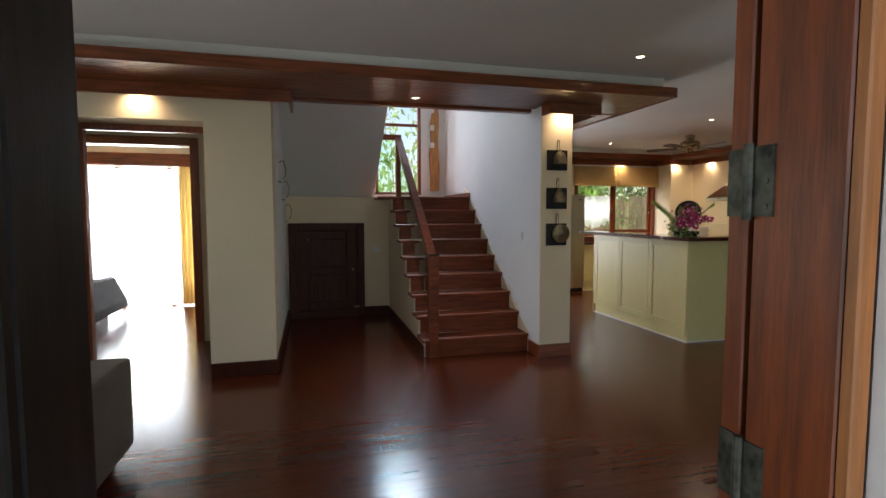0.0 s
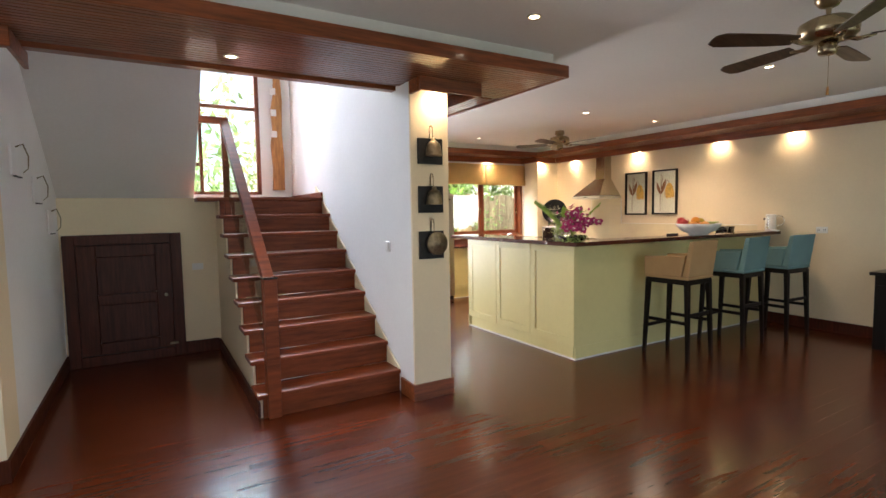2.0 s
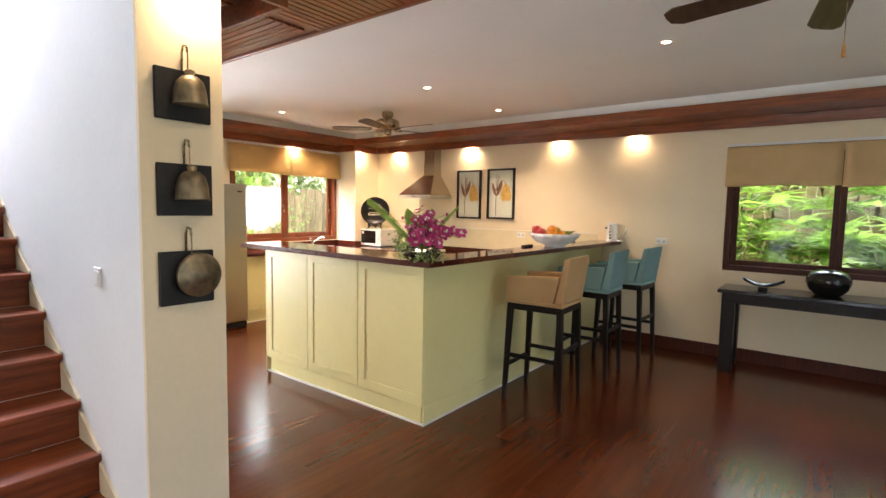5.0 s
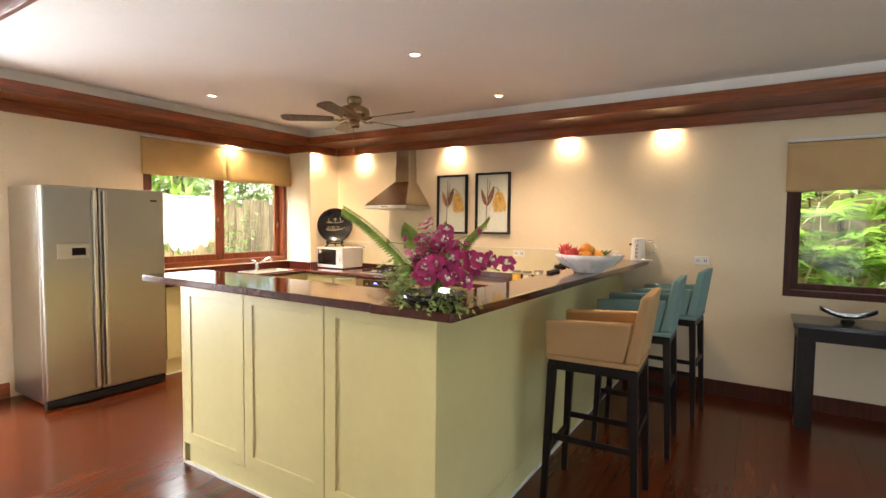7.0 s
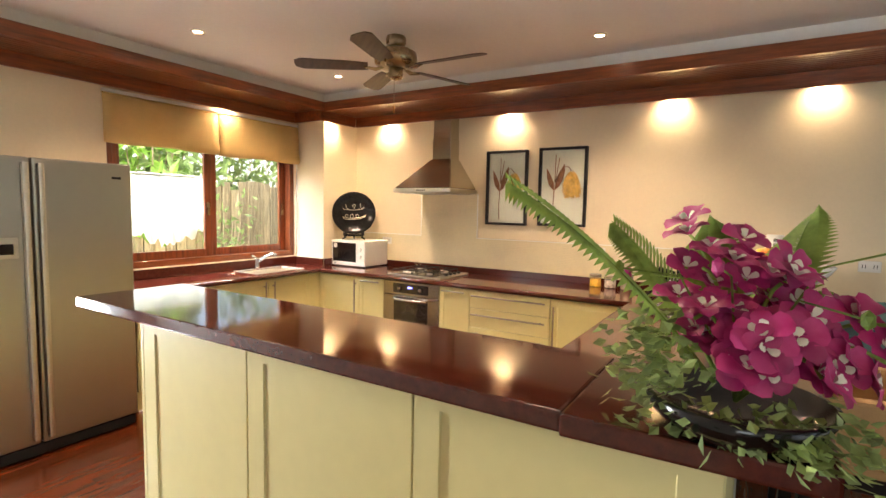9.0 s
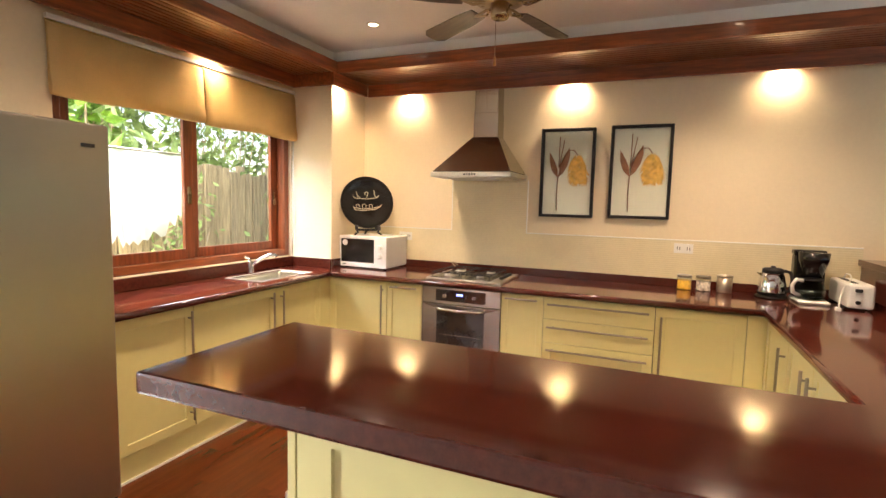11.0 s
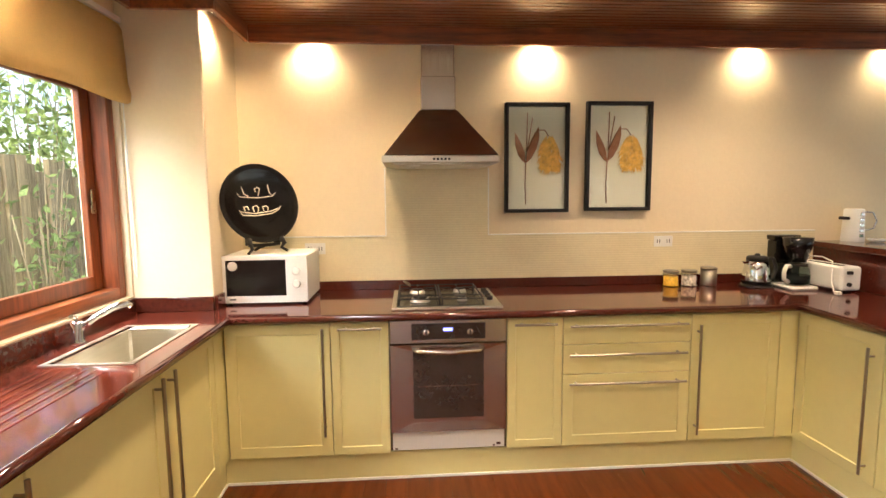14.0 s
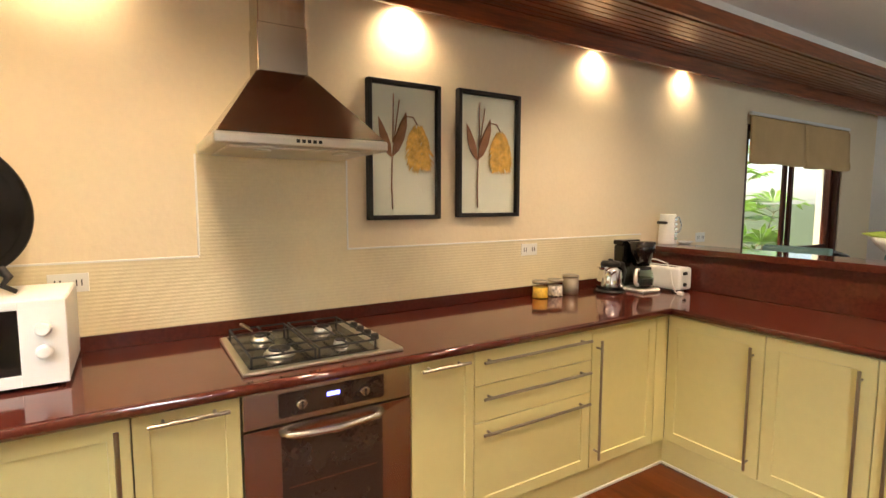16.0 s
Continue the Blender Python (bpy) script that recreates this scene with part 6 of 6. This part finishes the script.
def leaf_face(bm, c, d, n, L, W):
    """A folded leaf of four faces from c along d."""
    s = d.cross(n).normalized() * W
    a = [c, c + d * L * 0.45 + s - n * W * 0.3, c + d * L, c + d * L * 0.45 - s - n * W * 0.3, c + d * L * 0.5]
    v = [bm.verts.new(p) for p in a]
    bm.faces.new((v[0], v[1], v[4]))
    bm.faces.new((v[1], v[2], v[4]))
    bm.faces.new((v[2], v[3], v[4]))
    bm.faces.new((v[3], v[0], v[4]))


def rand_dir(r, up=0.0):
    return Vector((r.gauss(0, 1), r.gauss(0, 1), r.gauss(0, 1) + up)).normalized()


def petal(bm, c, d, n, L, W):
    """A rounded, slightly cupped petal from c along d."""
    s = d.cross(n).normalized()
    rows = []
    for u, w, lift in ((0.08, 0.28, 0.0), (0.38, 0.82, 0.10), (0.68, 1.0, 0.10), (0.90, 0.66, 0.02)):
        m = c + d * L * u + n * L * lift
        rows.append([bm.verts.new(p) for p in (m + s * W * w + n * W * 0.22 * w, m, m - s * W * w + n * W * 0.22 * w)])
    for a, b in zip(rows, rows[1:]):
        for k in (0, 1):
            bm.faces.new((a[k], b[k], b[k + 1], a[k + 1])).smooth = True
    tip = bm.verts.new(c + d * L - n * L * 0.05)
    for k in (0, 1):
        bm.faces.new((rows[-1][k], tip, rows[-1][k + 1])).smooth = True


# orchid blooms on arching sprays: five petals and a lip each
SPRAYS = [(-0.06, -0.02, 0.16), (-0.08, -0.10, 0.09), (0.02, -0.22, 0.15), (0.05, -0.27, 0.12), (-0.03, -0.18, 0.11), (0.06, -0.12, 0.19), (0.0, -0.06, 0.21),
          (0.08, 0.02, 0.23), (-0.07, 0.06, 0.15), (0.02, 0.06, 0.22), (0.10, -0.06, 0.21), (-0.10, 0.0, 0.09), (0.11, 0.09, 0.27)]
for tip in SPRAYS:
    bm = bmesh.new()
    b0 = FC + Vector((0, 0, 0.05))
    t0 = FC + Vector(tip) + Vector((0, 0, 0.04))
    cv2 = [b0.lerp(t0, u) + Vector((0, 0, 0.06 * math.sin(u * math.pi))) for u in [i / 6 for i in range(7)]]
    part("stem", tube(bm, cv2, 0.003, 5), FERN, fa)
    for i in range(6):
        c = cv2[2 + i % 5] + Vector((rnd.uniform(-0.045, 0.045), rnd.uniform(-0.045, 0.045), rnd.uniform(-0.03, 0.04)))
        n = ((c - FC) + Vector((-0.12, -0.06, 0.02))).normalized()
        n = (n + rand_dir(rnd) * 0.5).normalized()
        u = n.orthogonal().normalized()
        v2 = n.cross(u)
        fb = bmesh.new()
        for k in range(5):
            a = 2 * math.pi * k / 5 + rnd.uniform(-0.15, 0.15)
            d = (math.cos(a) * u + math.sin(a) * v2 + n * 0.25).normalized()
            petal(fb, c, d, n, rnd.uniform(0.034, 0.046), 0.021 if k in (1, 4) else 0.014)
        lip = part("bloom", fb, ORCHID, fa)
        lp = bmesh.new()
        for k in range(3):
            a = 2.1 * k + rnd.uniform(-0.2, 0.2)
            petal(lp, c + n * 0.004, (math.cos(a) * u + math.sin(a) * v2 + n * 0.8).normalized(), n, 0.019, 0.007)
        part("lip", lp, MAT_PAPER, lip, "pale orchid throat")
fo = bmesh.new()
for k in range(560):
    mid, sx, sy, sz = ((-0.05, 0.11, 0.10), 0.035, 0.035, 0.05) if k % 2 else ((-0.07, -0.08, 0.035), 0.04, 0.06, 0.025)
    c = FC + Vector((mid[0] + rnd.gauss(0, sx), mid[1] + rnd.gauss(0, sy), max(0.012, mid[2] + rnd.gauss(0, sz))))
    out = c - FC
    d = (Vector((out.x, out.y, 0)).normalized() + Vector((0, 0, rnd.uniform(-0.7, 0.5))) + rand_dir(rnd) * 0.6).normalized()
    leaf_face(fo, c, d, rand_dir(rnd, 1.5), rnd.uniform(0.016, 0.034), rnd.uniform(0.006, 0.011))
ob = part("foliage", fo, LEAFP, fa, "small pale green filler leaves")
ob["kind"] = "stuff"
for k in range(7):
    a = k * 0.9 + 0.3
    p = FC + Vector((0.16 * math.cos(a), 0.20 * math.sin(a), 0.26 + 0.05 * math.sin(3 * a)))
    part("twig", tube(bmesh.new(), [FC + Vector((0, 0, 0.08)), (FC + p) / 2 + Vector((0, 0, 0.12)), p], 0.0018, 5), FERN, fa)
    bd2 = bmesh.new()
    bmesh.ops.create_icosphere(bd2, subdivisions=1, radius=0.009, matrix=Matrix.Translation(p) @ Matrix.Diagonal((1, 1, 1.5, 1)))
    part("bud", bd2, ORCHID if k % 2 else FERN, fa)

# ---- garden ----
setting("ground", B(-400, 400, -400, 400, -0.34, -0.30), GRASS, "garden ground of soil and low grass", "ground")
setting("terrace_porch", B(-1.75, 1.75, -2.6, -0.2, -0.30, -0.005), RENDERW, "pale porch floor outside the entry", "terrace")
setting("foundation", B(-5.35, 7.1, -0.2, 8.6, -0.30, -0.121), RENDERW, "concrete house base", "foundation")
fence = thing("fence", (5.3, 10.3, -0.3), "weathered wooden plank fence behind the sink window", "fence")
rnd = random.Random(3)
for k in range(66):
    x, h = 3.2 + 0.135 * k, rnd.uniform(1.72, 1.92)
    part("slat", B(x, x + rnd.uniform(0.118, 0.130), 10.3 + rnd.uniform(-0.02, 0.02), 10.335 + rnd.uniform(0, 0.02), -0.3, h, bevel=0.004), FENCEW, fence)
for z in (0.3, 1.2):
    part("rail", B(3.1, 12.1, 10.36, 10.40, z, z + 0.08), FENCEW, fence)
cloth = thing("white_cloth", (5.05, 8.52, 1.76), "white cloth hung on a bracket outside the sink window", "cloth")
bm = bmesh.new()
cols = []
rz = random.Random(8)
for i in range(41):
    u = i / 40
    low = 1.24 + 0.10 * math.sin(u * 7) + rz.uniform(-0.05, 0.05) - 0.12 * (u < 0.3)
    cols.append([bm.verts.new((4.42 + 1.18 * u, 8.52 + 0.012 * math.sin(u * 40) + 0.01 * k, z)) for k, z in enumerate((1.765, (1.765 + low) / 2, low))])
for a, b in zip(cols, cols[1:]):
    for k in range(2):
        bm.faces.new((a[k], b[k], b[k + 1], a[k + 1])).smooth = True
bmesh.ops.solidify(bm, geom=bm.faces[:], thickness=0.004)
part("cloth", bm, SHEER, cloth)
part("rail", rod(bmesh.new(), (4.36, 8.52, 1.775), (5.64, 8.52, 1.775), 0.007, 8), STEEL, cloth)
part("bracket", rod(bmesh.new(), (4.37, 8.36, 1.775), (4.37, 8.52, 1.775), 0.007, 8), STEEL, cloth)

# rough stone wall outside the living-room window: separate stones
sw = thing("stone_wall", (9.6, 1.5, -0.3), "rough yellow garden stone wall behind the palms", "garden wall")
z = -0.3
while z < 2.3:
    h, y = rnd.uniform(0.2, 0.3), -0.8 + rnd.uniform(0, 0.2)
    while y < 4.4:
        w = rnd.uniform(0.22, 0.48)
        x0 = 9.55 + rnd.uniform(-0.05, 0.03)
        bm, zc = bmesh.new(), rnd.uniform(0.25, 0.75)
        ring = [(y + 0.01, z + rnd.uniform(-0.05, 0.05)), (y + w * zc, z + rnd.uniform(-0.06, 0.03)), (y + w - 0.02, z + rnd.uniform(-0.05, 0.05)), (y + w - rnd.uniform(0.01, 0.05), z + h * 0.6),
                (y + w - 0.03, z + h - rnd.uniform(0.0, 0.06)), (y + w * (1 - zc), z + h + rnd.uniform(-0.04, 0.03)), (y + 0.02, z + h - rnd.uniform(0.0, 0.06)), (y + rnd.uniform(-0.02, 0.03), z + h * 0.4)]
        prism(bm, ring, x0, 9.9, "x", bevel=0.018)
        part("stone", bm, STONEW, sw)
        y += w
    z += h
part("backing", B(9.75, 9.95, -0.8, 4.6, -0.3, 2.3), STONEW, sw)


def fan_palm(at, height, n, r, label, mat, seed):
    """A lady palm: slim canes, each with fans of narrow leaflets."""
    r0 = random.Random(seed)
    p = thing("palm", at, label, "palm", "garden palms")
    base = Vector(at)
    cane, crown = bmesh.new(), bmesh.new()
    for i in range(n):
        a = r0.uniform(0, 6.28)
        top = base + Vector((r * 0.55 * math.cos(a), r * 0.55 * math.sin(a), height * r0.uniform(0.35, 1.0)))
        b2 = base + Vector((0.12 * math.cos(a), 0.12 * math.sin(a), 0))
        tube(cane, [b2, b2.lerp(top, 0.5) + Vector((0, 0, 0.1)), top], 0.012, 6, 0.007)
        for k in range(3):
            d = (Vector((math.cos(a + k * 2.1), math.sin(a + k * 2.1), r0.uniform(0.1, 0.9)))).normalized()
            hub = top + d * r0.uniform(0.15, 0.35)
            tube(cane, [top, (top + hub) / 2 + Vector((0, 0, 0.03)), hub], 0.005, 4)
            side = d.cross(Vector((0, 0, 1))).normalized()
            up = side.cross(d)
            for q in range(11):
                t = -1.7 + 3.4 * q / 10
                e = (d * math.cos(t) + side * math.sin(t) + up * 0.12).normalized()
                L = r0.uniform(0.32, 0.46)
                m = hub + e * L * 0.5 + Vector((0, 0, 0.015))
                tip = hub + e * L + Vector((0, 0, -0.07))
                s2 = e.cross(up).normalized() * 0.028
                if min(hub.x, tip.x) < 7.3:
                    continue
                v = [crown.verts.new(x) for x in (hub, m + s2, tip, m - s2)]
                crown.faces.new(v)
    part("canes", cane, FENCEW, p)
    part("crown", crown, mat, p)
    return p


k = 0
for x, y, h in ((8.0, 2.05, 1.45), (8.2, 1.35, 2.1), (8.1, 2.85, 2.2), (8.1, 0.6, 1.7), (8.8, 2.3, 2.7), (8.7, 1.0, 2.5), (8.6, 3.3, 2.5), (8.9, 1.7, 1.2)):
    k += 1
    fan_palm((x, y, -0.3), h, 9, 0.9, "green fan palm with narrow leaflets in sunlight", LEAF, 40 + k)


def shrub(name, at, size, n, L, W, label, mat, seed, cat="shrub"):
    """A bush: stems with many separate folded leaves in loose clumps."""
    r0 = random.Random(seed)
    s = thing(name, at, label, cat, "garden shrubs")
    base = Vector(at)
    st2, lv = bmesh.new(), bmesh.new()
    for i in range(14):
        a = r0.uniform(0, 6.28)
        top = base + Vector((size[0] * r0.uniform(-0.9, 0.9), size[1] * r0.uniform(-0.9, 0.9), size[2] * r0.uniform(0.5, 1.0)))
        tube(st2, [base + Vector((0.1 * math.cos(a), 0.1 * math.sin(a), 0)), base.lerp(top, 0.6) + Vector((0, 0, 0.08)), top], 0.014, 5, 0.004)
        for j in range(n // 14):
            u = r0.uniform(0.25, 1.05)
            c = base.lerp(top, u) + Vector((r0.gauss(0, 0.15), r0.gauss(0, 0.15), r0.gauss(0, 0.12)))
            leaf_face(lv, c, rand_dir(r0, 0.2), rand_dir(r0, 1.0), L * r0.uniform(0.6, 1.3), W * r0.uniform(0.6, 1.2))
    part("stems", st2, FENCEW, s)
    part("leaves", lv, mat, s)
    return s


for k, (x, y, h) in enumerate(((3.4, 10.8, 3.6), (4.7, 10.75, 3.5), (5.9, 10.8, 3.7), (7.0, 10.75, 3.4), (8.2, 10.8, 3.6), (9.5, 10.8, 3.5), (10.8, 10.9, 3.6))):
    shrub("bamboo_bush", (x, y, -0.3), (0.95, 0.3, h), 1700, 0.15, 0.030, "airy pale green bush leaning over the fence", LEAFP, 5 + k)
shrub("climber", (6.9, 10.12, -0.3), (0.45, 0.10, 2.1), 420, 0.11, 0.026, "pale green climber against the wooden fence", LEAFP, 19)
shrub("climber", (8.6, 10.12, -0.3), (0.5, 0.10, 2.2), 420, 0.11, 0.026, "pale green climber against the wooden fence", LEAFP, 20)
shrub("climber", (5.1, 10.12, -0.3), (0.4, 0.10, 1.6), 300, 0.11, 0.026, "pale green climber against the wooden fence", LEAFP, 21)
# Added canopy in the sun's path, to break the light on the worktop
shrub("shade_tree", (5.9, 10.4, -0.3), (1.5, 1.1, 6.3), 1300, 0.22, 0.055, "tall leafy tree added to dapple the sun on the sink worktop", LEAF, 16, "tree")
shrub("low_bush", (4.0, 9.9, -0.3), (0.5, 0.2, 1.35), 420, 0.12, 0.02, "low green bush before the fence", LEAFP, 8)
shrub("garden_tree", (0.2, 10.3, -0.3), (1.3, 0.6, 4.2), 620, 0.26, 0.05, "broad-leaved garden tree outside the landing", LEAFP, 9, "tree")
shrub("garden_tree", (1.5, 10.9, -0.3), (1.2, 0.6, 5.0), 520, 0.26, 0.05, "broad-leaved garden tree outside the landing", LEAFP, 10, "tree")
shrub("garden_tree", (6.6, 11.3, -0.3), (1.9, 1.5, 5.4), 1500, 0.22, 0.05, "tall leafy garden tree behind the fence", LEAFP, 14, "tree")
shrub("low_bush", (8.5, 0.2, -0.3), (0.5, 0.5, 1.6), 500, 0.16, 0.03, "leafy garden bush beside the palms", LEAF, 12)
setting("garden_wall_west", B(-1.5, 1.0, 12.2, 12.4, -0.3, 3.0), RENDERW, "sunlit white garden wall beyond the tree", "garden wall")
setting("hedge_wall_east", B(10.4, 10.6, -3, 6, -0.3, 3.4), GRASS, "dark hedge bank behind the stone wall", "hedge")

# ---- floor planks ----


def plank_mesh(L, W):
    """A board with a slightly crowned face and eased long edges."""
    me = bpy.data.meshes.new("floorboard")
    x, y, h = L / 2, W / 2, 0.012
    line = [(-y, -h), (-y, -0.0008), (-y + 0.0008, -0.00012), (-y + 0.018, -0.00002), (0, 0), (y - 0.018, -0.00002), (y - 0.0008, -0.00012), (y, -0.0008), (y, -h)]
    n = len(line)
    vs = [(e, a, b) for e in (-x, x) for a, b in line]
    fs = [(i, i + n, i + n + 1, i + 1) for i in range(n - 1)] + [tuple(range(n)), tuple(range(2 * n - 1, n - 1, -1))]
    me.from_pydata(vs, [], fs)
    return me


LENGTHS, PW = (0.9, 1.2, 1.5, 1.8), 0.112
BOARDS = {}
for L in LENGTHS:
    BOARDS[L] = plank_mesh(L, PW)
    BOARDS[L].materials.append(PLANK)
rnd = random.Random(21)
near, far_v, far_f = 0, [], []
y = 0.03 + PW / 2
while y < 8.2:
    x = -5.2 - rnd.uniform(0, 0.9)
    while x < 6.88:
        L = rnd.choice(LENGTHS)
        cx = x + L / 2
        if near < 300 and -0.9 < cx < 4.6 and 1.6 < y < 7.7:
            ob = new("floorboard", BOARDS[L])
            ob.location, ob.parent = (cx, y, 0), floor
            ob.rotation_euler = (radians(rnd.uniform(-0.015, 0.015)), 0, 0)
            near += 1
        else:
            n0, roll = len(far_v), math.tan(radians(rnd.uniform(-0.015, 0.015)))
            me = BOARDS[L]
            far_v += [(min(6.878, max(-5.198, v.co.x + cx)), v.co.y + y, v.co.z + v.co.y * roll) for v in me.vertices]
            far_f += [tuple(n0 + i for i in p.vertices) for p in me.polygons]
        x += L
    y += PW
me = bpy.data.meshes.new("floorboards")
me.from_pydata(far_v, [], far_f)
me.materials.append(PLANKS)
ob = new("floorboards", me)
ob.parent = floor
ob["kind"] = "stuff"
